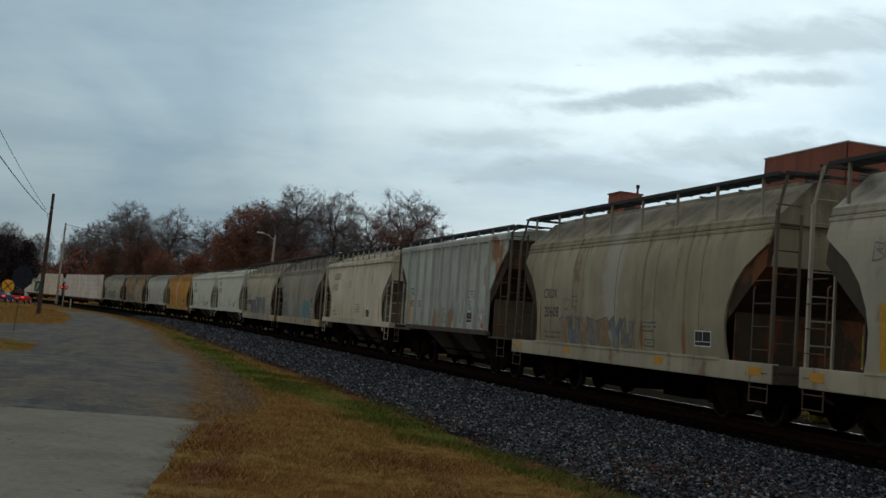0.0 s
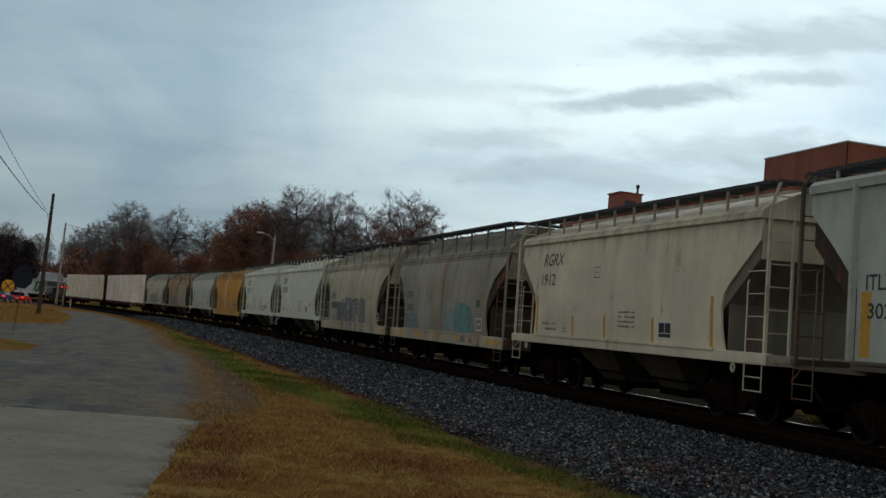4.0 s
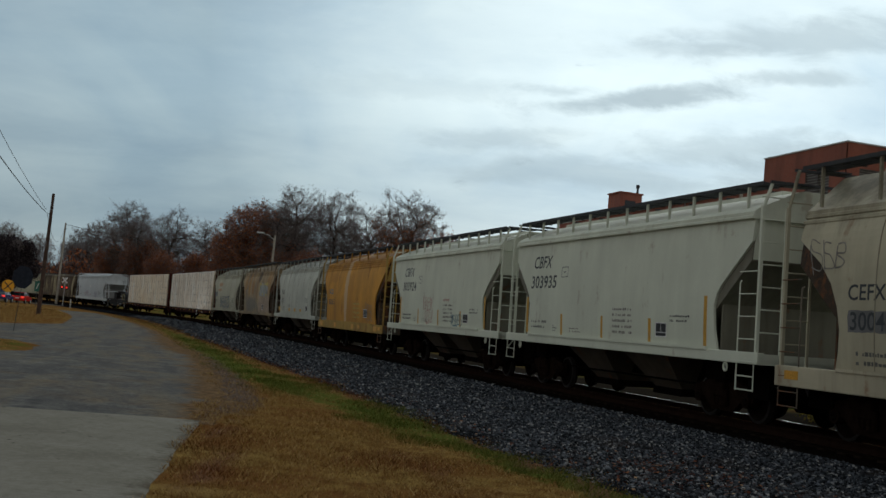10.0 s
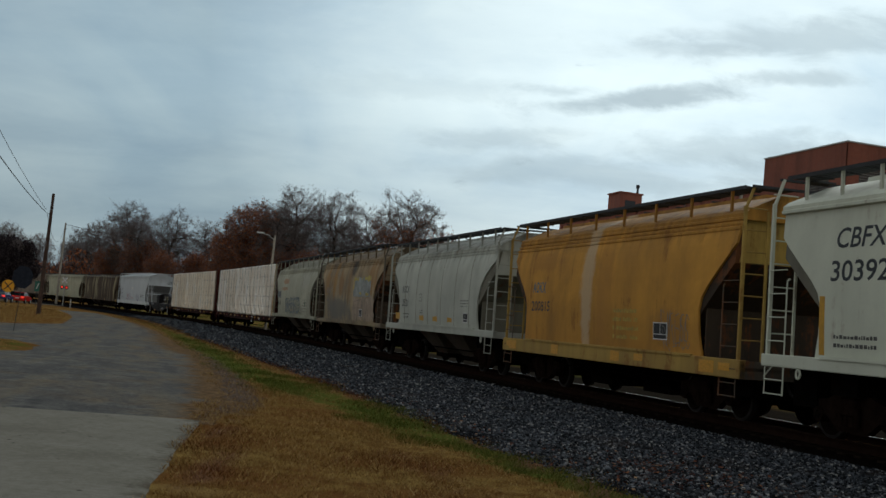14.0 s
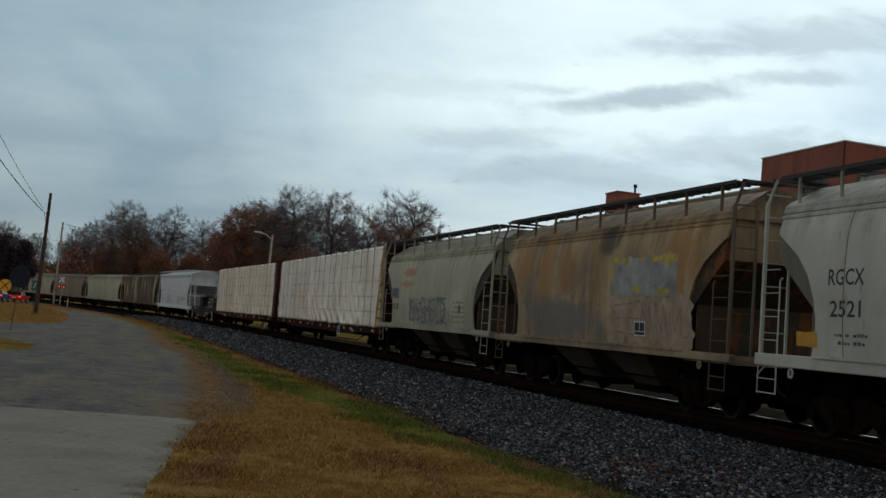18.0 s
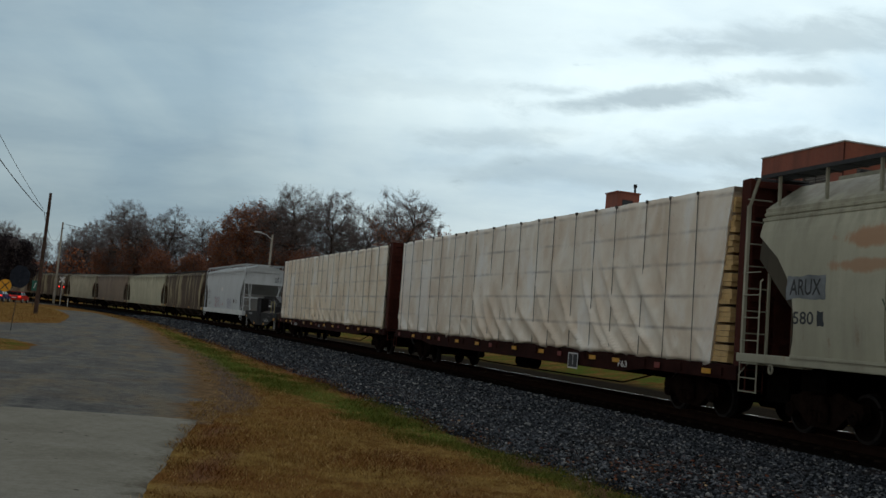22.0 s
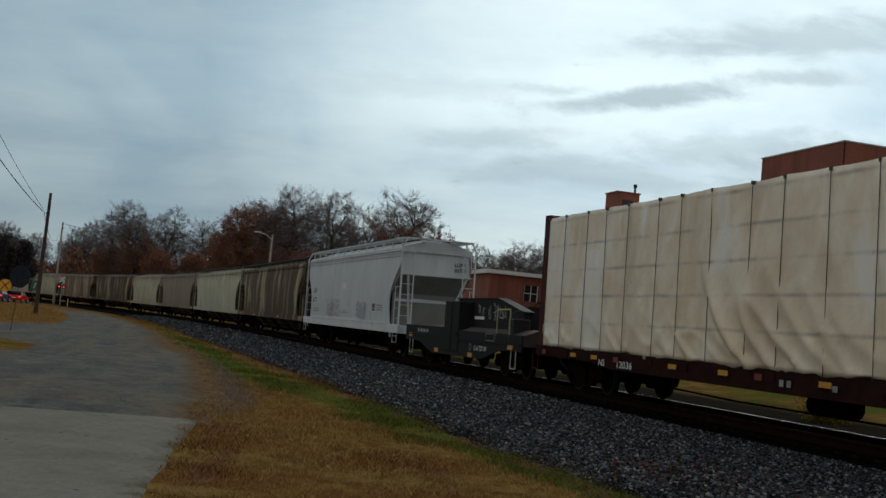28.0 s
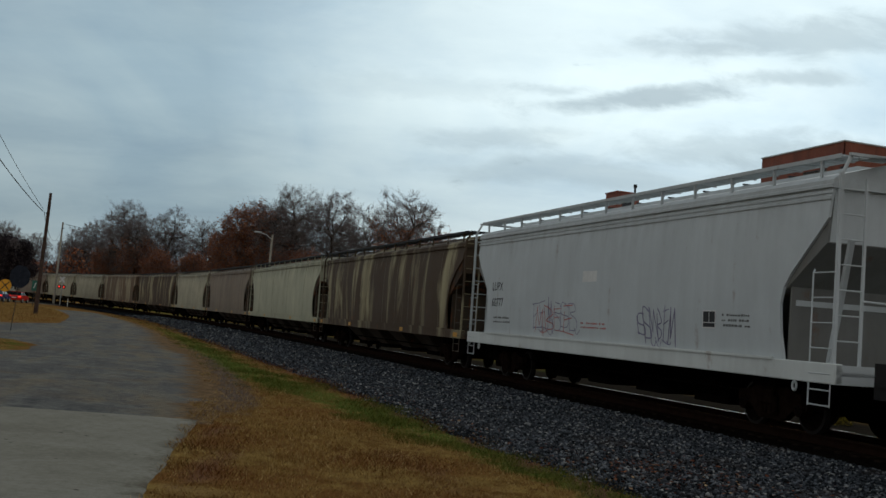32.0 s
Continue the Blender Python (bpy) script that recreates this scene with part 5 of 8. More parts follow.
def make_hoppers():
    cars = {}

    def add(key, s0, s1, *rest, **kw):
        BOUNDS[key] = (s0, s1)
        cars[key] = hopper(s0, s1, *rest, **kw)
    old = dict(bulge=0.1, shoulder=0.16, z0=1.2, z1=3.88, top=4.58, board=4.71, cut="round", deep_sill=0.36, seams=5, posts=8, bands=2, grime_shade=G_BROWN, sill_mat=P_PALESILL)
    new_type = dict(tags=False, bulge=0.07, z0=1.38, z1=3.98, top=4.38, board=4.58, deep_sill=0.22, seams=0, posts=12, grime_shade=G_ENDGREY)
    long_type = dict(bulge=0.06, shoulder=0.06, z0=1.3, z1=4.18, top=4.44, board=4.62, bays=4, posts=13, grime_shade=G_BROWN)
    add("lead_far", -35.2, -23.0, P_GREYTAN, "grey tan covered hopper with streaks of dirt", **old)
    add("lead", -21.6, -9.3, P_LEAD, "pale grey covered hopper with an orange stripe and dark lettering", **{**old, "grime_shade": G_GREY})
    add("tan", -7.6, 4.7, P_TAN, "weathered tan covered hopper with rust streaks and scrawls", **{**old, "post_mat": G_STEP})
    add("ribbed", 6.1, 17.75, P_GREYGREEN, "grey green covered hopper with upright ribs and rust", z0=1.35, z1=4.26, top=4.42, ribs=10, cut="flat", tags=False, seams=0, board=4.6, deep_sill=0.13, bands=0, grime_shade=G_BROWN, post_mat=G_STEP, end_mat=G_DARK, sill_mat=G_STEP)
    add("cream", 19.35, 31.5, P_CREAM, "cream white covered hopper with bold dark lettering", **new_type)
    add("teal", 33.1, 44.95, P_GREY, "dirty grey covered hopper with turquoise scrawls", **old)
    add("scrawl", 46.7, 58.4, P_GREYTAN, "grey tan covered hopper with large silver scrawls", **old)
    add("white_a", 59.85, 72.2, P_OFFWHITE, "clean off-white covered hopper with orange stripes", **new_type)
    add("white_b", 73.75, 85.75, P_OFFWHITE, "clean off-white covered hopper with red and blue scrawls", **new_type)
    add("orange", 87.35, 99.3, P_ORANGE, "faded orange covered hopper with a yellow sill", **{**old, "cut": "angle", "z0": 1.22, "z1": 4.02, "top": 4.4, "board": 4.56, "seams": 0, "bands": 3, "sill_mat": P_YELLOWSILL, "post_mat": P_YELLOWSILL, "end_mat": P_YELLOWSILL})
    add("light", 101.1, 112.85, P_LIGHT, "light grey covered hopper with rounded side ends", **{**new_type, "cut": "round", "bulge": 0.1, "shoulder": 0.16, "seams": 6, "z1": 4.0, "posts": 10, "bands": 2})
    add("rusty", 114.6, 126.8, P_RUSTY, "rusty brown covered hopper with yellow scrawls", **{**old, "deep_sill": 0.16, "z0": 1.3, "z1": 4.05, "top": 4.56, "board": 4.69, "posts": 9, "seams": 3, "sill_mat": None, "post_mat": G_STEP, "step_mat": G_STEP, "tags": False})
    add("aqua", 128.2, 140.5, P_AQUA, "pale grey green covered hopper with dark scrawls", **{**old, "deep_sill": 0.16, "z0": 1.35, "z1": 4.0, "top": 4.54, "board": 4.67, "posts": 9, "seams": 2, "grime_shade": G_GREY, "sill_mat": None, "tags": False})
    add("silver", 206.25, 224.25, P_SILVER, "long pale silver covered hopper with a white sill", **{**long_type, "tags": False, "seams": 0, "z1": 4.34, "top": 4.66, "board": 4.8, "deep_sill": 0.34, "grime_shade": G_SLATE, "bands": 3, "walk_mat": P_SILVER, "sill_mat": P_WHITESILL})
    add("striped", 225.8, 247.2, P_STRIPED, "long grimy covered hopper with dark upright bands", **{**long_type, "cut": "round", "seams": 10})
    add("green", 248.8, 270.6, P_PALEGREEN, "long pale green covered hopper", **{**long_type, "cut": "round"})
    add("dull", 272.2, 290.8, P_DULL, "dull grey brown covered hopper", **{**long_type, "cut": "round"})
    add("mid", 292.3, 309.1, P_GREYTAN, "grey tan covered hopper among the tail cars", **{**long_type, "cut": "round"})
    add("dark", 310.3, 332.8, P_STRIPED, "dark stained covered hopper with pale bands", **{**long_type, "cut": "round"})
    add("cream_tail", 334.4, 354.8, P_BROWNED, "cream and brown covered hopper", **{**long_type, "cut": "round"})
    add("pale", 356.4, 372.7, P_GREYTAN, "light grey covered hopper among the tail cars", **long_type)
    s = 374.4
    for i, (p, l, lab) in enumerate(((P_GREYTAN, 16.5, "grey tan covered hopper near the tail"), (P_DULL, 16.5, "dull brown covered hopper near the tail"), (P_LIGHT, 12.2, "light grey covered hopper near the tail"), (P_GREY, 16.5, "dirty grey covered hopper near the tail"), (P_TAN, 12.2, "tan covered hopper near the tail"))):
        add("far%d" % i, s, s + l, p, lab, **{**long_type, "posts": 9, "bays": 3})
        s += l + 1.6
    return cars


CARS = make_hoppers()


M_SILLRED = plain("faded_red_square", (0.16, 0.03, 0.022), 0.6, vary=0.3)
M_STRAP = plain("dusty_black_strap", (0.07, 0.066, 0.06), 0.7, vary=0.3)
M_LUMBER = plain("pale_sawn_boards", (0.52, 0.36, 0.16), 0.75, vary=0.25, scale=4)


def crumple(x, z, seed):
    """Sharp-crested folds: near 1 on a crest, 0 between."""
    return max(0.0, 1 - 3.2 * abs(noise.noise(Vector((x, z, seed))))) ** 2


def lumber_wrap(a, k, bare, far):
    """A film-wrapped stack of boards on one side of the centre beam."""
    near_side = k > 0
    nx, nz = int(a * 2 / (0.085 if near_side else 0.3)), 54 if near_side else 14
    x0, x1, z0, z1 = -a + 0.34, a - far, 1.12, 4.52
    xs, zs = np.linspace(x0, x1, nx), np.linspace(z0, z1, nz)
    gx, gz = np.meshgrid(xs, zs)
    strap = np.abs(np.sin(np.pi * (gx - x0) / 1.245))
    puff = 0.008 * np.clip(strap, 0, 0.4) * 2.5
    flat = list(zip(gx.ravel(), gz.ravel()))

    def field(fn):
        return np.array([fn(x, z) for x, z in flat]).reshape(gx.shape)
    nn = field(lambda x, z: noise.noise(Vector((x * 0.9 + z * 0.7, z * 0.35, k + a))) + 0.5 * noise.noise(Vector((x * 2.3 + z * 1.6, z * 0.8, k))))
    # slack film sweeps down and gathers along the hem; short upright pulls hang from the top edge
    slack = field(lambda x, z: crumple((x + 2.3 * math.exp(-(z - 1.1) / 1.25)) * 1.05, z * 0.28 - x * 0.06, 9 + k + a))
    pull = field(lambda x, z: crumple(x * 2.1 + z * 0.25, z * 0.3, 21 + a))
    fine = field(lambda x, z: crumple(x * 1.5 - z * 1.6, z * 0.7 + x * 0.5, 33 + a))
    where = field(lambda x, z: noise.noise(Vector((x * 0.22, z * 0.3, 5 + a))))
    loose = np.clip(0.35 + 1.6 * where + (0.75 if bare else 0.1) * np.exp(-((gx - x0 - 5.5) / 5.0) ** 2), 0, 1)
    down = np.clip((3.9 - gz) / 2.2, 0.08, 1)
    y = 1.485 + puff * (0.5 + 0.5 * nn) + 0.02 * nn + 0.14 * slack * loose * down + 0.03 * pull * np.clip((gz - 2.2) / 2.0, 0.2, 1) + 0.04 * fine * np.clip((2.3 - gz) / 1.0, 0, 1)
    # round the far end
    y -= 0.16 * np.clip(1 - (x1 - gx) / 0.3, 0, 1) ** 2
    # the film slants away from bare board ends
    gx = np.where(gx < x0 + 3.0, x0 + (gx - x0) * (3.0 - bare * (0.12 + 0.88 * (z1 - gz) / (z1 - z0))) / 3.0 + bare * (0.12 + 0.88 * (z1 - gz) / (z1 - z0)), gx)
    hem = np.array([0.09 * noise.noise(Vector((x * 0.8, 3, k))) + 0.05 * noise.noise(Vector((x * 3.1, 3, k))) - 0.03 for x in xs])
    gz = gz.copy()
    gz[0] += hem
    gz[-1] += 0.018 * np.array([noise.noise(Vector((x * 1.1, 7, k))) for x in xs]) + 0.04 - 0.12 * np.clip(1 - (x1 - xs) / 0.35, 0, 1) ** 2
    front = np.stack((gx, y, gz), -1)
    topr = np.stack((gx[-1], np.full(nx, 0.14), gz[-1] + 0.03), -1)[None]
    lowr = np.stack((gx[0], np.full(nx, 0.14), gz[0]), -1)[None]
    grid = np.concatenate((lowr, front, topr), 0)
    grid[:, :, 1] *= k
    n0, n1 = grid.shape[:2]
    v = grid.reshape(-1, 3)
    idx = np.arange(n0 * n1).reshape(n0, n1)
    f = np.stack((idx[:-1, :-1], idx[:-1, 1:], idx[1:, 1:], idx[1:, :-1]), -1).reshape(-1, 4)
    if k > 0:
        f = f[:, ::-1]
    # end caps
    caps = []
    for col in (0, n1 - 1):
        ring = idx[:, col]
        for i in range(1, n0 - 2, 1):
            caps.append((ring[0], ring[i], ring[i + 1], ring[-1]))
    f = np.concatenate((f, np.array(caps)), 0)
    return mesh_np("wrapped_lumber", v, f, M_WRAP if bare else M_WRAPWARM, True)


def centerbeam(s0, s1, label, bare=0.0, spare=(), far=0.34):
    car = thing("centerbeam_flatcar", label, "flat car", group="cars of the freight train")
    a = (s1 - s0) / 2
    half = a - 2.4
    TRAIN.append((car, (s0 + s1) / 2, half))
    bm = fresh()
    box(bm, -a, a, -1.45, 1.45, 0.98, 1.1)
    part("deck", bm, M_SILLDARK, car)
    for k in (-1, 1):
        bm = fresh()
        prism(bm, [(-a, 1.1), (-a, 0.82), (-half + 1.3, 0.82), (-half + 2.4, 0.7), (half - 2.4, 0.7), (half - 1.3, 0.82), (a, 0.82), (a, 1.1)], "y", k * 1.4, k * 1.5)
        for i in range(16):
            x = -a + 0.6 + i * (2 * a - 1.2) / 15
            box(bm, x - 0.14, x + 0.14, *sorted((k * 1.5, k * 1.54))[:2], 0.88, 1.04)
        sill = part("side_sill", bm, M_SILLDARK, car)
        bm = fresh()
        box(bm, -0.17, 0.17, *sorted((k * 1.54, k * 1.55)), -0.05, 0.05)
        me = finish(bm, "reflector", M_YELLOW)
        bm = fresh()
        box(bm, -0.12, 0.12, *sorted((k * 1.54, k * 1.55)), -0.06, 0.06)
        red_me = finish(bm, "sill_square", M_SILLRED)
        for i in range(14):
            t = part("reflector", red_me if i % 3 == 1 else me, None, sill)
            t.location = (-a + 1.0 + i * (2 * a - 2.0) / 13 + 0.3 * math.sin(i * 2.1), 0, 0.94)
            if min(abs(t.location.x - q) for q in spare) < 0.65:
                t.location.x += 0.75
    for e in (-1, 1):
        bm = fresh()
        # a far end that the film covers has only a low inner wall
        z_top = 4.68 if e < 0 or far > 0.2 else 4.42
        if z_top > 4.5:
            box(bm, *sorted((e * (a - 0.26), e * (a - 0.05))), -1.42, 1.42, 1.05, z_top, 0.02)
        else:
            box(bm, a - 0.26, a - 0.12, -1.3, 1.3, 1.05, z_top, 0.02)
        wall = part("bulkhead", bm, M_BROWNSTEEL, car)
        for y in (-1.35, -0.7, 0.0, 0.7, 1.35) if z_top > 4.5 else ():
            bm = fresh()
            box(bm, *sorted((e * (a - 0.08), e * (a + 0.06))), y - 0.07, y + 0.07, 1.0, 4.68)
            part("bulkhead_post", bm, M_BROWNSTEEL, wall)
        for z in (1.6, 2.4, 3.2, 4.0, 4.58) if z_top > 4.5 else ():
            bm = fresh()
            box(bm, *sorted((e * (a - 0.08), e * (a + 0.04))), -1.38, 1.38, z - 0.06, z + 0.06)
            part("bulkhead_rail", bm, M_BROWNSTEEL, wall)
        for k in (-1, 1):
            bm = fresh()
            x = e * (a + 0.02)
            if e > 0 and k > 0:
                pipe(bm, [(x - 0.2, 1.48, 0.95), (x - 0.2, 1.48, 0.45), (x + 0.2, 1.48, 0.45), (x + 0.2, 1.48, 0.95)], 0.014, 5)
                part("stirrup", bm, M_BROWNSTEEL, car)
                continue
            for yy in (1.0, 1.38):
                rod(bm, (x + e * 0.1, k * yy, 0.6), (x + e * 0.1, k * yy, 4.3), 0.016, 5)
            lad = part("ladder", bm, M_BROWNSTEEL, car)
            bm = fresh()
            rod(bm, (x + e * 0.1, k * 1.0, 0), (x + e * 0.1, k * 1.38, 0), 0.013, 5)
            rung = finish(bm, "rung", M_BROWNSTEEL)
            for i in range(10):
                part("rung", rung, M_BROWNSTEEL, lad).location.z = 0.65 + i * 0.39
    bm = fresh()
    box(bm, -a + 0.2, a - 0.2, -0.12, 0.12, 4.3, 4.62)
    for i in range(12):
        x = -a + 1.0 + i * (2 * a - 2.0) / 11
        box(bm, x - 0.1, x + 0.1, -0.1, 0.1, 1.1, 4.3)
    part("centre_beam", bm, M_BROWNSTEEL, car)
    for k in (-1, 1):
        load = part("wrapped_load", lumber_wrap(a, k, bare, far), None, car, "stack of boards in translucent white film")
        n = int((2 * a - 0.7) / 1.245)
        bm = fresh()
        box(bm, -0.0038, 0.0038, *sorted((k * 1.515, k * 1.53)), 1.08, 4.54)
        box(bm, -0.02, 0.02, *sorted((k * 1.46, k * 1.55)), 4.5, 4.57)
        me = finish(bm, "strap", M_STRAP)
        for i in range(1, n + 1):
            st = part("strap", me, M_STRAP, load)
            st.location.x = -a + 0.34 + i * 1.245 + 0.12 * math.sin(i * 2.3 + a * 7)
            st.rotation_euler.y = 0.012 * math.sin(i * 1.7 + a)
    if bare:
        rng = random.Random(3)
        for k in (-1, 1):
            z = 1.14
            while z < 4.4:
                h = rng.choice((0.26, 0.3, 0.34))
                n = 3
                for i in range(n):
                    bm = fresh()
                    box(bm, -a + 0.36 + rng.uniform(0, 0.05), -a + 2.6, *sorted((k * 0.2, k * (1.46 + rng.uniform(-0.02, 0.015)))), z + h * i / n, z + h * (i + 0.93) / n)
                    part("board", bm, M_LUMBER, car, "bare pale yellow board")
                z += h + 0.05
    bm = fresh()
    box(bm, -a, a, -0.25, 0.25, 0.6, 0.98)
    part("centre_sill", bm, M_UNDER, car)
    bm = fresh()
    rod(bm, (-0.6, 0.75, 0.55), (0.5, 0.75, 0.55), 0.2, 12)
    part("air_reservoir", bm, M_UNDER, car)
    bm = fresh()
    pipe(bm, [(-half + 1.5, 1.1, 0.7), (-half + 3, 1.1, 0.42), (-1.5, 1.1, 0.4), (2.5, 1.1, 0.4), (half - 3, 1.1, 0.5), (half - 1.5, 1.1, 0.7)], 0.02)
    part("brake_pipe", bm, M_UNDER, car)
    trucks(car, half)
    couplers(car, a, a + 0.7)
    return car


CARS["beam_a"] = centerbeam(141.1, 165.75, "brown centerbeam flat car, lumber film torn at one end", 0.62, (-5.0, -7.7), 0.05)
CARS["beam_b"] = centerbeam(167.4, 191.9, "brown centerbeam flat car with film-wrapped lumber", 0.0, (7.8, 6.6), 0.24)


def test_car(s0, s1):
    car = thing("scale_test_car", "low black scale test car with a raised weight box", "scale test car", group="cars of the freight train")
    a = (s1 - s0) / 2
    half = a - 2.0
    TRAIN.append((car, (s0 + s1) / 2, half))
    bm = fresh()
    prism(bm, [(-1.44, 0.98), (-1.44, 1.28), (-0.95, 1.46), (0.95, 1.46), (1.44, 1.28), (1.44, 0.98)], "x", -a, a)
    part("deck", bm, M_DECK, car, "dusty brown-black steel deck")
    for k in (-1, 1):
        bm = fresh()
        prism(bm, [(-a, 1.3), (-a, 0.82), (-half - 0.2, 0.8), (-half + 1.4, 0.46), (half - 1.4, 0.42), (half + 0.2, 0.78), (a, 0.8), (a, 1.36), (1.3, 1.36), (1.25, 1.3)], "y", *sorted((k * 1.42, k * 1.47)))
        sill = part("side_sill", bm, M_DARKCAR, car)
        bm = fresh()
        box(bm, -0.2, 0.2, *sorted((k * 1.47, k * 1.482)), -0.07, 0.07)
        me = finish(bm, "reflector", M_YELLOW)
        for x, z in ((-5.1, 0.93), (-1.58, 0.54), (2.0, 0.54), (5.3, 0.98)):
            part("reflector", me, M_YELLOW, sill).location = (x, 0, z)
        bm = fresh()
        box(bm, -a + 0.1, a - 0.1, *sorted((k * 1.47, k * 1.5)), 0.99, 1.03)
        part("sill_rib", bm, M_DARKCAR, sill)
        bm = fresh()
        box(bm, -0.35, 1.2, *sorted((k * 1.0, k * 1.5)), 0.55, 2.27, 0.03)
        locker = part("side_locker", bm, M_DARKCAR, car)
        bm = fresh()
        box(bm, 0.38, 0.42, *sorted((k * 1.5, k * 1.52)), 0.6, 2.2)
        box(bm, -0.25, 0.3, *sorted((k * 1.5, k * 1.54)), 1.12, 1.2)
        part("locker_latch", bm, M_DARKCAR, locker)
    bm = fresh()
    prism(bm, [(1.2, 1.4), (1.2, 2.36), (-2.75, 2.37), (-4.3, 2.09), (-4.9, 1.97), (-4.9, 1.4)], "y", 0.74, 1.02)
    part("weight_box", bm, M_DARKCAR, car)
    bm = fresh()
    prism(bm, [(1.3, 2.36), (1.3, 2.4), (-2.77, 2.41), (-4.95, 2.0), (-4.95, 1.96), (-2.75, 2.37)], "y", 0.7, 1.06)
    part("box_lid", bm, M_DARKCAR, car)
    bm = fresh()
    pipe(bm, [(-3.85, 1.45, 1.1), (-3.85, 1.45, 2.02), (-4.9, 1.45, 2.04), (-4.9, 1.45, 1.1)], 0.022)
    part("handrail", bm, M_PALERAIL, car, "worn pale yellow handrail")
    bm = fresh()
    for i in range(14):
        t0, t1 = 2 * math.pi * i / 14, 2 * math.pi * (i + 1) / 14
        rod(bm, (-4.9, 1.15 + 0.3 * math.cos(t0), 1.72 + 0.3 * math.sin(t0)), (-4.9, 1.15 + 0.3 * math.cos(t1), 1.72 + 0.3 * math.sin(t1)), 0.02, 5)
    wheel = part("brake_wheel", bm, M_BLACK, car)
    for i in range(5):
        t0 = 2 * math.pi * i / 5
        bm = fresh()
        rod(bm, (-4.9, 1.15, 1.72), (-4.9, 1.15 + 0.3 * math.cos(t0), 1.72 + 0.3 * math.sin(t0)), 0.015, 5)
        part("spoke", bm, M_BLACK, wheel)
    bm = fresh()
    box(bm, -5.05, -4.6, 0.85, 1.4, 1.25, 1.78, 0.03)
    part("brake_housing", bm, M_BLACK, car)
    for x in (-5.35, 5.2):
        bm = fresh()
        pipe(bm, [(x - 0.2, 1.46, 0.85), (x - 0.2, 1.46, 0.32), (x + 0.2, 1.46, 0.32), (x + 0.2, 1.46, 0.85)], 0.016, 5)
        part("stirrup", bm, M_TRIM, car)
    rng = random.Random(77)
    bm = fresh()
    box(bm, -1.5, -0.6, 1.022, 1.03, 1.7, 1.8)
    part("white_label", bm, M_WHITE, car)
    polys = []
    for x, w, h in ((-0.95, 0.3, 0.5), (-1.35, 0.16, 0.4), (-1.75, 0.34, 0.42), (-2.35, 0.4, 0.5), (-2.95, 0.34, 0.36), (-3.25, 0.25, 0.4)):
        for j in range(2):
            ctrl = [(x - w * rng.uniform(-0.2, 1.1), 1.95 + h * rng.uniform(-0.5, 0.5)) for q in range(5)]
            polys += ribbon(smooth_line(ctrl), 0.03)
    sheet("scrawl", polys, M_CHALK, car, 1.026)
    sheet("stencil_box", ribbon([(-2.95, 1.06), (-3.75, 1.06), (-3.75, 1.27), (-2.95, 1.27), (-2.95, 1.06)], 0.018), M_CHALK, car, 1.474)
    words("SCALE TEST CAR", M_WHITE, car, -1.93, -3.1, 0.71, 0.86, 1.474)
    ring = [(-1.55 + 0.1 * math.cos(i * 0.6), 0.8 + 0.1 * math.sin(i * 0.6)) for i in range(12)]
    sheet("roundel", ribbon(ring, 0.03), M_CHALK, car, 1.474)
    bm = fresh()
    for i in range(4):
        box(bm, 4.4 - 0.35 * i, 4.15 - 0.35 * i, 1.473, 1.475, 1.12, 1.24)
    tagged(part("small_print", bm, M_CHALK, car), kind="stuff")
    trucks(car, half)
    couplers(car, a, a + 0.5)
    return car


M_DECK = plain("dusty_steel_deck", (0.085, 0.07, 0.062), 0.75, 0.0, 0.45, 2.0, gloss=0.1)
M_PALERAIL = plain("worn_pale_yellow_paint", (0.4, 0.36, 0.16), 0.65, vary=0.3)
M_CHALK = plain("faded_white_spray", (0.26, 0.26, 0.26), 0.7, vary=0.4, scale=5)
CARS["test"] = test_car(193.0, 204.95)
# ---- brick works across the track ----
BW = radians(106.2)
BU, BN = Vector((math.cos(BW), math.sin(BW), 0)), Vector((math.sin(BW), -math.cos(BW), 0))   # along the wall; away from the track
CORNER = Vector((27.75, 77.9, 0))
BASE = 3.2


def wall_with_holes(bm, length, z0, z1, thick, holes, flip):
    """A wall from u=0 to length, its face at 0 and its back at thick, with rectangular holes (u0, u1, z0, z1)."""
    us = sorted({0.0, length, *(h[0] for h in holes), *(h[1] for h in holes)})
    zs = sorted({z0, z1, *(h[2] for h in holes), *(h[3] for h in holes)})
    for ua, ub in zip(us, us[1:]):
        for za, zb in zip(zs, zs[1:]):
            if not any(h[0] <= ua and ub <= h[1] and h[2] <= za and zb <= h[3] for h in holes):
                box(bm, *((0, thick, ua, ub) if flip else (ua, ub, 0, thick)), za, zb)
    bmesh.ops.remove_doubles(bm, verts=bm.verts[:], dist=0.001)
    return bm


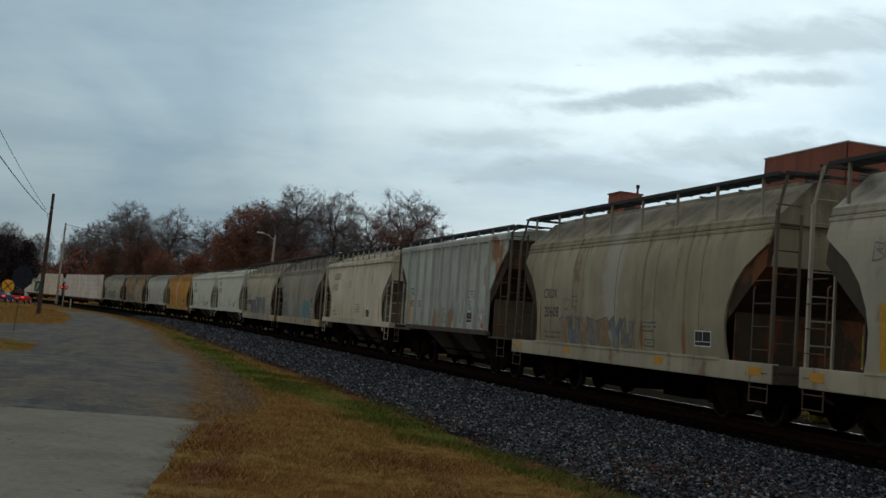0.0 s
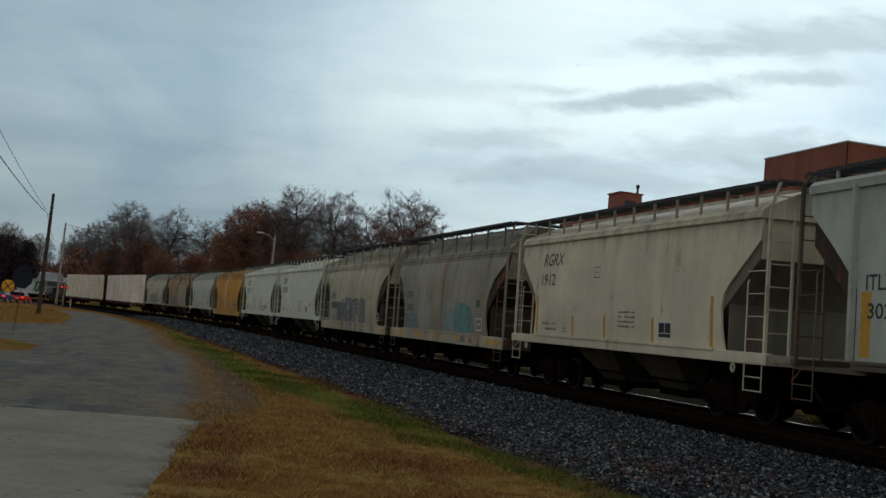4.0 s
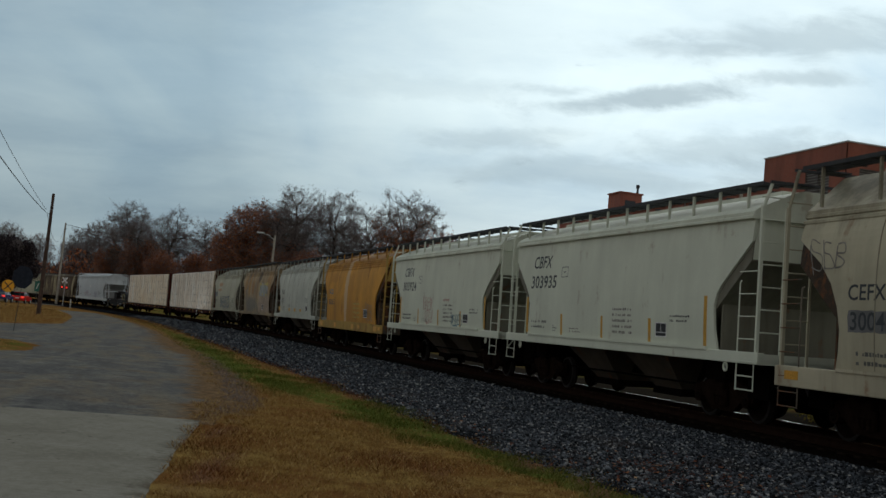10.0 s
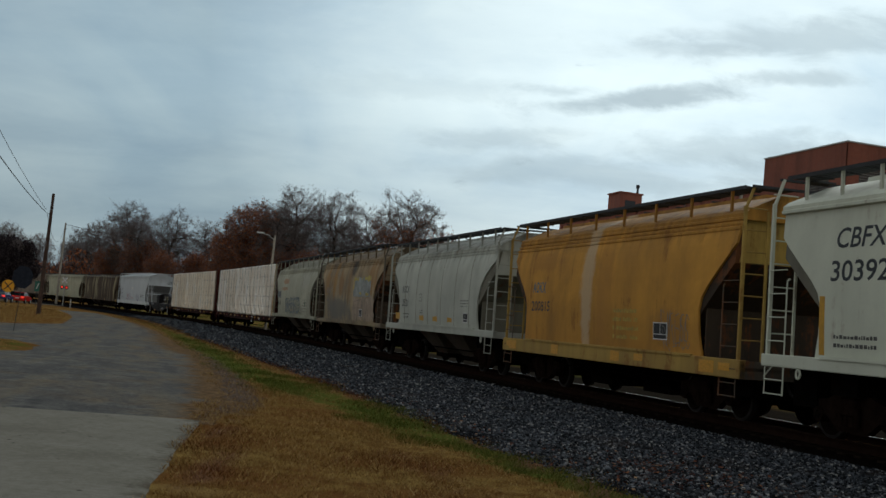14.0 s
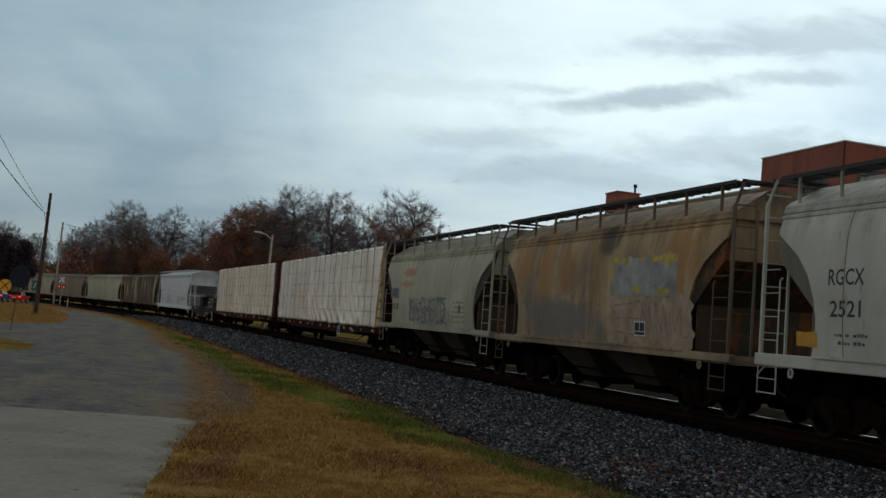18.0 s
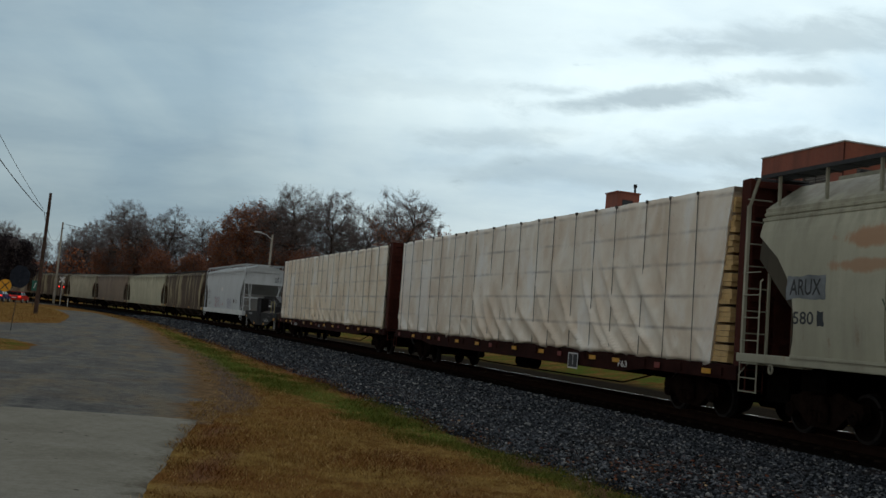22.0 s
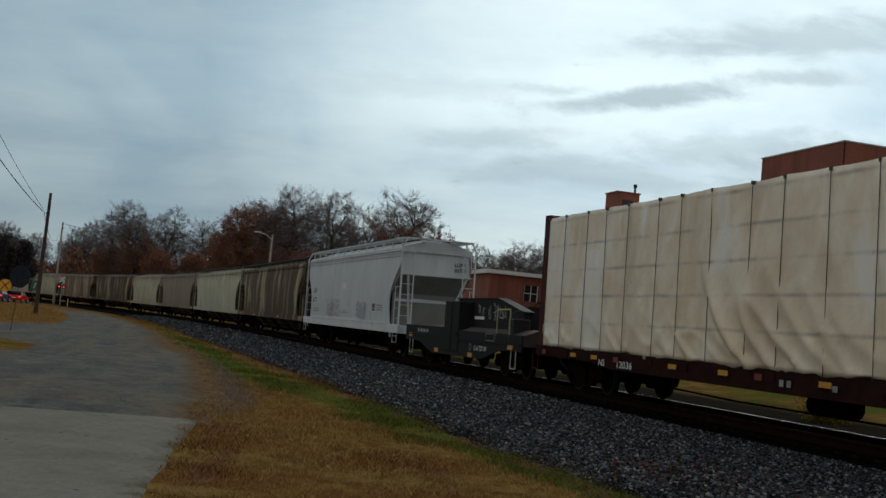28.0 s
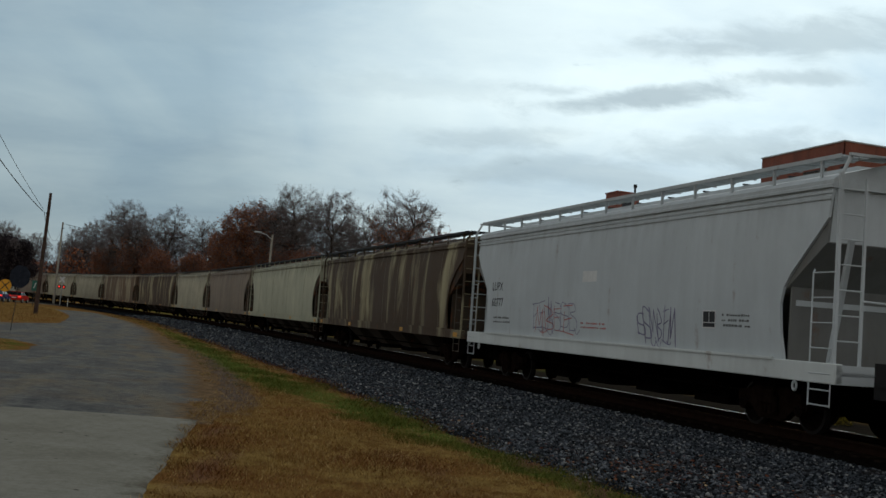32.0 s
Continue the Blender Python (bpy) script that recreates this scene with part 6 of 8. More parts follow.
def louvre(parent, u0, u1, z0, z1, flip, slats=9):
    name = "louvred_window"
    bm = fresh()
    t = 0.07
    def put(a, b, c, d, e, f):
        box(bm, *((c, d, a, b) if flip else (a, b, c, d)), e, f)
    put(u0, u1, 0.16, 0.2, z0, z1)
    win = part(name, bm, M_LOUVRE, parent)
    bm = fresh()
    put(u0, u0 + t, 0.03, 0.16, z0, z1)
    put(u1 - t, u1, 0.03, 0.16, z0, z1)
    put(u0 + t, u1 - t, 0.03, 0.16, z0, z0 + t)
    put(u0 + t, u1 - t, 0.03, 0.16, z1 - t, z1)
    put((u0 + u1) / 2 - 0.03, (u0 + u1) / 2 + 0.03, 0.03, 0.16, z0 + t, z1 - t)
    part("window_frame", bm, M_TRIM if slats < 0 else M_LOUVRE, win)
    bm = fresh()
    put(u0 + t, u1 - t, 0.05, 0.14, -0.012, 0.012)
    me = finish(bm, "slat", M_SLAT)
    for i in range(slats):
        sl = part("slat", me, M_SLAT, win)
        sl.location.z = z0 + t + (z1 - z0 - 2 * t) * (i + 0.5) / slats


def works():
    m = Matrix(((BU.x, BN.x, 0, CORNER.x), (BU.y, BN.y, 0, CORNER.y), (0, 0, 1, 0), (0, 0, 0, 1)))
    ob = thing("brick_works", "long red brick works with a taller louvred tower", "factory building", m)
    side = [(1.9, 4.85, 13.9, 15.9), (1.95, 4.95, 9.8, 11.75), (1.25, 2.3, 5.8, 7.1)]
    front = [(0.75, 4.6, 13.95, 15.85), (0.75, 4.6, 9.9, 11.95), (1.0, 2.3, 5.8, 7.05), (6.5, 10.3, 13.95, 15.85), (6.5, 10.3, 9.9, 11.95)]
    wall = part("tower_side_wall", wall_with_holes(fresh(), 10.45, 0, 17.6, 0.35, side, False), M_BRICK, ob)
    fr = fresh()
    wall_with_holes(fr, 29.6, 0, 17.6, 0.35, front, True)
    bmesh.ops.translate(fr, verts=fr.verts, vec=(0, 0.35, 0))
    wf = part("tower_front_wall", fr, M_BRICK, ob)
    for h in side:
        louvre(wall, *h, False, 9 if h[3] - h[2] > 1.5 else 6)
    for h in front:
        louvre(wf, h[0] + 0.35, h[1] + 0.35, h[2], h[3], True, 9 if h[3] - h[2] > 1.5 else 6)
    bm = fresh()
    box(bm, 10.1, 10.45, 0.35, 30, 0, 17.6)
    box(bm, 0.35, 10.1, 29.6, 30, 0, 17.6)
    part("tower_back_wall", bm, M_BRICK, ob)
    bm = fresh()
    box(bm, 0.35, 10.1, 0.35, 29.6, 17.2, 17.4)
    part("tower_roof", bm, M_TRIM, ob)
    bm = fresh()
    box(bm, -0.06, 10.51, -0.06, 0.4, 17.6, 17.7)
    box(bm, -0.06, 0.4, 0.4, 30, 17.6, 17.7)
    box(bm, 10.1, 10.51, 0.4, 30, 17.6, 17.7)
    part("tower_coping", bm, M_TRIM, ob)
    bm = fresh()
    rod(bm, (-0.05, -0.05, 3.2), (-0.05, -0.05, 17.5), 0.05, 8)
    part("downpipe", bm, M_BROWNSTEEL, ob)
    small = [(14.3, 15.1, 13.3, 14.2), (21.0, 21.8, 13.3, 14.2), (28.4, 29.2, 13.3, 14.2), (37.5, 38.3, 13.3, 14.2), (45.0, 45.8, 13.3, 14.2)]
    hall = fresh()
    wall_with_holes(hall, 42.3, 0, 15.2, 0.35, [(a - 10.6, b - 10.6, c, d) for a, b, c, d in small], False)
    bmesh.ops.translate(hall, verts=hall.verts, vec=(10.6, 0.2, 0))
    hw = part("hall_side_wall", hall, M_BRICK, ob)
    for a, b, c, d in small:
        bm = fresh()
        box(bm, a, b, 0.32, 0.38, c, d)
        w = part("small_window", bm, M_GLASS, hw)
        bm = fresh()
        for u in (a, (a + b) / 2 - 0.03, b - 0.06):
            box(bm, u, u + 0.06, 0.26, 0.32, c, d)
        box(bm, a, b, 0.26, 0.3, (c + d) / 2 - 0.03, (c + d) / 2 + 0.03)
        part("window_frame", bm, M_TRIM, w)
    bm = fresh()
    box(bm, 52.55, 52.9, 0.55, 25, 0, 15.2)
    part("hall_end_wall", bm, M_BRICK, ob)
    bm = fresh()
    box(bm, 10.6, 52.5, 0.55, 25, 14.8, 15.0)
    part("hall_roof", bm, M_TRIM, ob)
    bm = fresh()
    box(bm, 10.6, 53.0, 0.06, 0.6, 15.2, 15.38)
    part("hall_coping", bm, M_TRIM, ob)
    # wall piers, a ledge of darker brick, pipes and small boxes
    bm = fresh()
    box(bm, -0.25, 0.25, 0.08, 0.2, 0, 14.9)
    pier = finish(bm, "pier", M_BRICK)
    for i in range(11):
        p = part("pier", pier, M_BRICK, hw)
        p.location.x = 12.6 + i * 3.95
    bm = fresh()
    box(bm, 10.6, 52.9, 0.05, 0.2, 10.9, 11.15)
    part("brick_ledge", bm, M_BRICK, hw)
    for u in (23.0, 32.8):
        bm = fresh()
        rod(bm, (u, 0.0, 3.2), (u, 0.0, 15.2), 0.06, 8)
        part("downpipe", bm, M_BRICK if u > 30 else M_LOUVRE, ob)
    bm = fresh()
    box(bm, 26.4, 26.95, 0.0, 0.2, 9.4, 11.0, 0.02)
    part("vent_box", bm, M_TRIM, ob)
    bm = fresh()
    rod(bm, (12.6, 0.15, 13.4), (12.6, -0.5, 13.6), 0.05)
    rod(bm, (12.6, -0.5, 13.9), (12.6, -0.5, 13.3), 0.3, 10)
    part("floodlight", bm, M_BLACK, ob)
    bm = fresh()
    box(bm, 48.7, 51.9, 5.6, 8.3, 15.0, 19.2)
    pent = part("penthouse", bm, M_BRICK, ob)
    bm = fresh()
    box(bm, 48.58, 52.02, 5.48, 8.42, 19.2, 19.36)
    part("penthouse_coping", bm, M_BRICK, pent)
    bm = fresh()
    box(bm, 48.64, 48.7, 6.2, 7.5, 16.7, 18.4)
    part("penthouse_window", bm, M_GLASS, pent)
    bm = fresh()
    rod(bm, (48.95, 7.8, 19.3), (48.95, 7.8, 20.1), 0.13, 8)
    rod(bm, (48.95, 7.8, 20.0), (48.95, 7.8, 20.35), 0.22, 8)
    part("vent_stack", bm, M_BLACK, pent)


works()


def low_building():
    x, y = 18.0, 122.0
    ob = thing("low_brick_building", "low brick building with a white roof edge and windows", "building", Matrix.Translation((x, y, 0)) @ pose(0, 0, 0, 0, 0, 16))
    bm = fresh()
    wall_with_holes(bm, 26, 0, 8.2, 0.3, [(-9 + 13 + i * 3.2, -9 + 13 + i * 3.2 + 1.6, 5.6, 7.3) for i in range(6)], False)
    bmesh.ops.translate(bm, verts=bm.verts, vec=(-13, 0, 0))
    w = part("front_wall", bm, M_BRICK, ob)
    bm = fresh()
    box(bm, -13, -12.7, 0.3, 12, 0, 8.2)
    part("end_wall", bm, M_BRICK, ob)
    bm = fresh()
    box(bm, 12.7, 13, 0.3, 12, 0, 8.2)
    part("end_wall", bm, M_BRICK, ob)
    bm = fresh()
    box(bm, -13.4, 13.4, -0.4, 12.3, 8.2, 8.6)
    part("roof", bm, M_WHITE, ob)
    for i in range(6):
        bm = fresh()
        u = -9 + i * 3.2
        box(bm, u, u + 1.6, 0.15, 0.19, 5.6, 7.3)
        g = part("window", bm, M_GLASS, w)
        bm = fresh()
        for k in (u, u + 0.77, u + 1.53):
            box(bm, k, k + 0.07, 0.09, 0.15, 5.6, 7.3)
        box(bm, u, u + 1.6, 0.1, 0.15, 6.42, 6.49)
        part("window_frame", bm, M_WHITE, g)


low_building()


def chain_fence():
    ob = thing("chain_link_fence", "thin grey wire fence on the bank before the works", "fence")
    pts = [(CORNER - BN * 7 + BU * (-14 + i * 2.6)) for i in range(24)]
    bm = fresh()
    rod(bm, (0, 0, 0), (0, 0, 1.9), 0.03, 6)
    me = finish(bm, "post", M_GRATE)
    last = None
    for p in pts:
        z = ground_z(p.x, p.y)
        q = part("post", me, M_GRATE, ob)
        q.location = (p.x, p.y, z - 0.1)
        if last:
            bm = fresh()
            a = Vector((p.x, p.y, z))
            for h in (0.1, 1.75):
                rod(bm, last + Vector((0, 0, h)), a + Vector((0, 0, h)), 0.015, 4)
            for k in range(12):
                t0, t1 = k / 12, (k + 1) / 12
                rod(bm, last.lerp(a, t0) + Vector((0, 0, 0.1)), last.lerp(a, t1) + Vector((0, 0, 1.75)), 0.006, 3)
                rod(bm, last.lerp(a, t0) + Vector((0, 0, 1.75)), last.lerp(a, t1) + Vector((0, 0, 0.1)), 0.006, 3)
            part("wire_panel", bm, M_GRATE, ob)
        last = Vector((p.x, p.y, z))


chain_fence()


# ---- poles, lamps, wires ----
def pole(x, y, h, r, mat, label, name="utility_pole", lean=(0, 0), category="utility pole"):
    ob = thing(name, label, category, Matrix.Translation((x, y, ground_z(x, y) - 0.1)) @ pose(0, 0, 0, lean[0], lean[1], 0))
    bm = fresh()
    rod(bm, (0, 0, 0), (0, 0, h), r, 12, r * 0.62)
    part("shaft", bm, mat, ob)
    return ob


P1 = pole(-29.9, 84.5, 9.3, 0.17, M_WOODPOLE, "dark brown leaning wooden utility pole beside the drive", lean=(0, 0.4))
bm = fresh()
for k in (0, 1):
    rod(bm, (-0.05 + 0.1 * k, -0.1, 7.7 + 0.5 * k), (-0.05 + 0.1 * k, -0.35, 7.75 + 0.5 * k), 0.04, 6)
part("wire_bracket", bm, M_BLACK, P1)
P2 = pole(-59.0, 174.0, 13.0, 0.19, M_GREYPOLE, "grey weathered wooden utility pole near the crossing")
bm = fresh()
rod(bm, (0, -0.2, 12.0), (0.4, -0.3, 12.1), 0.06, 6)
part("wire_bracket", bm, M_BLACK, P2)


def cable(name, a, b, sag, r=0.02):
    a, b = Vector(a), Vector(b)
    bm = fresh()
    pts = []
    for i in range(17):
        t = i / 16
        p = a.lerp(b, t)
        p.z -= sag * 4 * t * (1 - t)
        pts.append(p)
    pipe(bm, pts, r, 5)
    return tagged(new(name, finish(bm, name, M_WIRE)), "thin black overhead cable between poles", "cable")


cable("overhead_cable", (-14.7, 20, 13.0), (-30.2, 84.3, 7.75), 1.0, 0.03)
cable("overhead_cable", (-14.8, 20, 15.9), (-30.2, 84.3, 7.95), 1.0, 0.016)
cable("overhead_cable", (-30.2, 84.6, 7.75), (-59.0, 173.8, 12.0), 2.2, 0.022)
cable("overhead_cable", (-59.0, 174, 12.6), (-20.0, 215, 12.6), 1.2, 0.022)


def street_lamp(x, y, h, arm, label):
    ob = pole(x, y, h, 0.13, M_GREYPOLE, label, "street_lamp", category="street lamp")
    bm = fresh()
    ax, ay = arm
    pipe(bm, [(0, 0, h - 0.4), (ax * 0.5, ay * 0.5, h - 0.05), (ax, ay, h + 0.05)], 0.03, 6)
    part("arm", bm, M_TRIM, ob)
    bm = fresh()
    v = Vector((ax, ay, 0)).normalized()
    box(bm, -0.32, 0.32, -0.13, 0.13, -0.07, 0.06, 0.04)
    hd = part("lamp_head", bm, M_TRIM, ob)
    hd.matrix_basis = Matrix.Translation((ax + v.x * 0.25, ay + v.y * 0.25, h + 0.1)) @ pose(0, 0, 0, 0, 0, math.degrees(math.atan2(ay, ax)))
    return ob


street_lamp(-13.6, 90.0, 8.2, (-0.9, -0.2), "grey street lamp with one arm behind the track")
pole(15.8, 60, 8.45, 0.14, M_GREYPOLE, "pale wooden pole before the brick works")
pole(17.2, 50, 5.6, 0.11, M_GREYPOLE, "pale wooden pole before the brick works")
street_lamp(10.7, 75, 5.9, (-0.5, -0.1), "grey street lamp among dark shrubs")


# ---- crossing far off ----
def crossing_signal():
    x, y = -55.0, 165.0
    ob = thing("crossing_signal", "railway crossing signal with crossbuck and red lamps", "crossing signal", Matrix.Translation((x, y, 0)) @ pose(0, 0, 0, 0, 0, -18))
    bm = fresh()
    rod(bm, (0, 0, -0.1), (0, 0, 4.3), 0.07, 8)
    part("mast", bm, M_TRIM, ob)
    bm = fresh()
    for a in (-0.72, 0.72):
        c, s = math.cos(a), math.sin(a)
        prism(bm, [(-0.6 * c - 0.11 * -s, 3.8 - 0.6 * s - 0.11 * c), (0.6 * c - 0.11 * -s, 3.8 + 0.6 * s - 0.11 * c), (0.6 * c + 0.11 * -s, 3.8 + 0.6 * s + 0.11 * c), (-0.6 * c + 0.11 * -s, 3.8 - 0.6 * s + 0.11 * c)], "y", -0.1 - 0.02 * (a > 0), -0.08 - 0.02 * (a > 0))
    part("crossbuck", bm, M_WHITE, ob)
    for k in (-1, 1):
        bm = fresh()
        rod(bm, (k * 0.4, -0.02, 2.75), (k * 0.4, -0.06, 2.75), 0.3, 16)
        rod(bm, (0, 0, 2.75), (k * 0.4, 0, 2.75), 0.04, 6)
        disc = part("target", bm, M_BLACK, ob)
        bm = fresh()
        rod(bm, (k * 0.4, -0.07, 2.75), (k * 0.4, -0.1, 2.75), 0.13, 12)
        part("red_lamp", bm, M_REDGLOW, disc, "lit red lamp")


crossing_signal()
bm = fresh()
for i in range(5):
    rod(bm, (0, 0, i * 0.24), (0, 0, i * 0.24 + 0.24), 0.07, 8)
post = thing("marker_post", "short white marker post beside the track", "post", Matrix.Translation((-50.6, 155.0, -0.05)))
part("shaft", bm, M_WHITE, post)


def rail_warning_sign():
    ob = thing("crossing_warning_sign", "round yellow railway warning sign with a black cross", "traffic sign", Matrix.Translation((-42.2, 110, 0)))
    bm = fresh()
    rod(bm, (0, 0.03, -0.1), (0, 0.03, 2.4), 0.03, 6)
    part("post", bm, M_GRATE, ob)
    bm = fresh()
    prism(bm, [(0.62 * math.cos(i * math.pi / 12), 2.0 + 0.62 * math.sin(i * math.pi / 12)) for i in range(24)], "y", -0.01, 0.0)
    pl = part("plate", bm, M_SIGN, ob)
    for k in (-1, 1):
        bm = fresh()
        prism(bm, [(-0.42, 2.0 - k * 0.36), (-0.36, 2.0 - k * 0.44), (0.42, 2.0 + k * 0.36), (0.36, 2.0 + k * 0.44)], "y", -0.016 - 0.002 * k, -0.012)
        part("cross_bar", bm, M_BLACK, pl)


rail_warning_sign()


def small_sign():
    ob = thing("green_sign", "small green road sign on a thin post", "traffic sign", Matrix.Translation((-42.9, 120, 0)))
    bm = fresh()
    rod(bm, (0, 0.03, -0.1), (0, 0.03, 3.0), 0.035, 6)
    part("post", bm, M_GRATE, ob)
    bm = fresh()
    box(bm, -0.3, 0.3, -0.01, 0.0, 1.75, 2.85, 0.004)
    pl = part("plate", bm, M_GREENSIGN, ob)
    bm = fresh()
    prism(bm, [(-0.12, 2.0), (-0.04, 2.0), (0.16, 2.6), (0.08, 2.6)], "y", -0.016, -0.012)
    part("stroke", bm, M_WHITE, pl)


small_sign()


def stop_sign_back():
    ob = thing("stop_sign", "dark unpainted back of an octagonal traffic sign", "traffic sign", Matrix.Translation((-16.85, 45.0, 0)) @ pose(0, 0, 0, 0, 4, -12))
    bm = fresh()
    rod(bm, (0, 0.03, -0.1), (0, 0.03, 2.55), 0.013, 6)
    part("post", bm, M_GRATE, ob)
    bm = fresh()
    prism(bm, [(0.48 * math.cos(math.pi / 8 + i * math.pi / 4), 2.2 + 0.48 * math.sin(math.pi / 8 + i * math.pi / 4)) for i in range(8)], "y", -0.012, 0.0)
    plate = part("plate", bm, M_SIGNBACK, ob)
    for z in (2.0, 2.4):
        bm = fresh()
        rod(bm, (0, -0.02, z), (0, 0.06, z), 0.015, 6)
        part("bolt", bm, M_GRATE, plate)


M_SIGNBACK = plain("dull_dark_sign_back", (0.022, 0.026, 0.036), 0.7, 0.0, 0.3, gloss=0.05)
stop_sign_back()


def curve_sign():
    x, y = 13.39, 45.0
    ob = thing("diamond_sign", "yellow diamond traffic sign on a post", "traffic sign", Matrix.Translation((x, y, ground_z(x, y))))
    bm = fresh()
    rod(bm, (0, 0.03, -0.1), (0, 0.03, 2.6), 0.03, 6)
    part("post", bm, M_GRATE, ob)
    bm = fresh()
    prism(bm, [(0, 1.69), (0.46, 2.15), (0, 2.61), (-0.46, 2.15)], "y", -0.01, 0.0)
    pl = part("plate", bm, M_SIGN, ob)
    bm = fresh()
    box(bm, -0.05, 0.05, -0.016, -0.012, 1.92, 2.4)
    box(bm, -0.2, 0.2, -0.018, -0.0165, 2.1, 2.2)
    part("sign_mark", bm, M_BLACK, pl)


curve_sign()


def parked_car(x, y, turn, mat, label):
    ob = thing("car", label, "car", Matrix.Translation((x, y, 0)) @ pose(0, 0, 0, 0, 0, turn))
    # local +x forward
    bm = fresh()
    prof = [(-2.2, 0.35), (-2.25, 0.75), (-2.15, 0.95), (-1.6, 1.0), (0.75, 1.0), (2.0, 0.85), (2.2, 0.65), (2.2, 0.35)]
    prism(bm, prof, "y", -0.9, 0.9)
    bmesh.ops.bevel(bm, geom=bm.edges[:], offset=0.06, segments=2, affect="EDGES")
    part("body", bm, mat, ob, smooth=False)
    bm = fresh()
    vs = [bm.verts.new(p) for p in ((-1.95, -0.82, 0.98), (1.0, -0.82, 0.98), (1.0, 0.82, 0.98), (-1.95, 0.82, 0.98), (-1.25, -0.62, 1.4), (0.25, -0.62, 1.4), (0.25, 0.62, 1.4), (-1.25, 0.62, 1.4))]
    for q in ((0, 1, 5, 4), (1, 2, 6, 5), (2, 3, 7, 6), (3, 0, 4, 7)):
        bm.faces.new([vs[i] for i in q])
    part("window_glass", bm, M_GLASS, ob)
    bm = fresh()
    box(bm, -1.3, 0.3, -0.66, 0.66, 1.39, 1.46, 0.03)
    part("roof", bm, mat, ob)
    for k in (-1, 1):
        bm = fresh()
        box(bm, -2.27, -2.12, *sorted((k * 0.5, k * 0.86)), 0.72, 0.9, 0.02)
        part("tail_lamp", bm, M_REDGLOW, ob, "lit red tail lamp")
        for xx in (-1.35, 1.35):
            bm = fresh()
            rod(bm, (xx, k * 0.72, 0.32), (xx, k * 0.93, 0.32), 0.32, 16)
            w = part("wheel", bm, M_RUBBER, ob)
            bm = fresh()
            rod(bm, (xx, k * 0.93, 0.32), (xx, k * 0.945, 0.32), 0.19, 12)
            part("rim", bm, M_TRIM, w)
    bm = fresh()
    box(bm, -2.3, -2.24, -0.26, 0.26, 0.6, 0.72)
    part("plate", bm, M_WHITE, ob)
    return ob


parked_car(-55.6, 150.0, 97, M_REDCAR, "red car waiting at the crossing with tail lamps lit")
parked_car(-55.4, 143.0, 97, M_BLUECAR, "blue car waiting at the crossing with tail lamps lit")
bm = fresh()
box(bm, -30, 30, -3.2, 3.2, -0.1, 0.03)
cross = new("crossing_road", finish(bm, "crossing_road", M_ASPHALT))
cross.matrix_basis = Matrix.Translation((-62, 158, 0)) @ pose(0, 0, 0, 0, 0, 55)
tagged(cross, "grey asphalt road over the railway", "road", "", "structure")


# ---- trees and shrubs ----
def tubes_np(segs, n=4):
    """Segments (p, q, r0, r1) as open tubes."""
    p, q = np.array([s[0] for s in segs]), np.array([s[1] for s in segs])
    r0, r1 = np.array([s[2] for s in segs]), np.array([s[3] for s in segs])
    d = q - p
    d /= np.linalg.norm(d, axis=1)[:, None] + 1e-9
    ref = np.where(np.abs(d[:, 2:3]) > 0.9, np.array([[1.0, 0, 0]]), np.array([[0, 0, 1.0]]))
    x = np.cross(d, ref)
    x /= np.linalg.norm(x, axis=1)[:, None]
    y = np.cross(d, x)
    ang = np.arange(n) * 2 * np.pi / n
    ring = x[:, None] * np.cos(ang)[None, :, None] + y[:, None] * np.sin(ang)[None, :, None]
    v = np.concatenate((p[:, None] + ring * r0[:, None, None], q[:, None] + ring * r1[:, None, None]), 1).reshape(-1, 3)
    i = np.arange(n)
    f = np.stack((i, (i + 1) % n, n + (i + 1) % n, n + i), -1)
    f = (f[None] + 2 * n * np.arange(len(p))[:, None, None]).reshape(-1, 4)
    return v, f


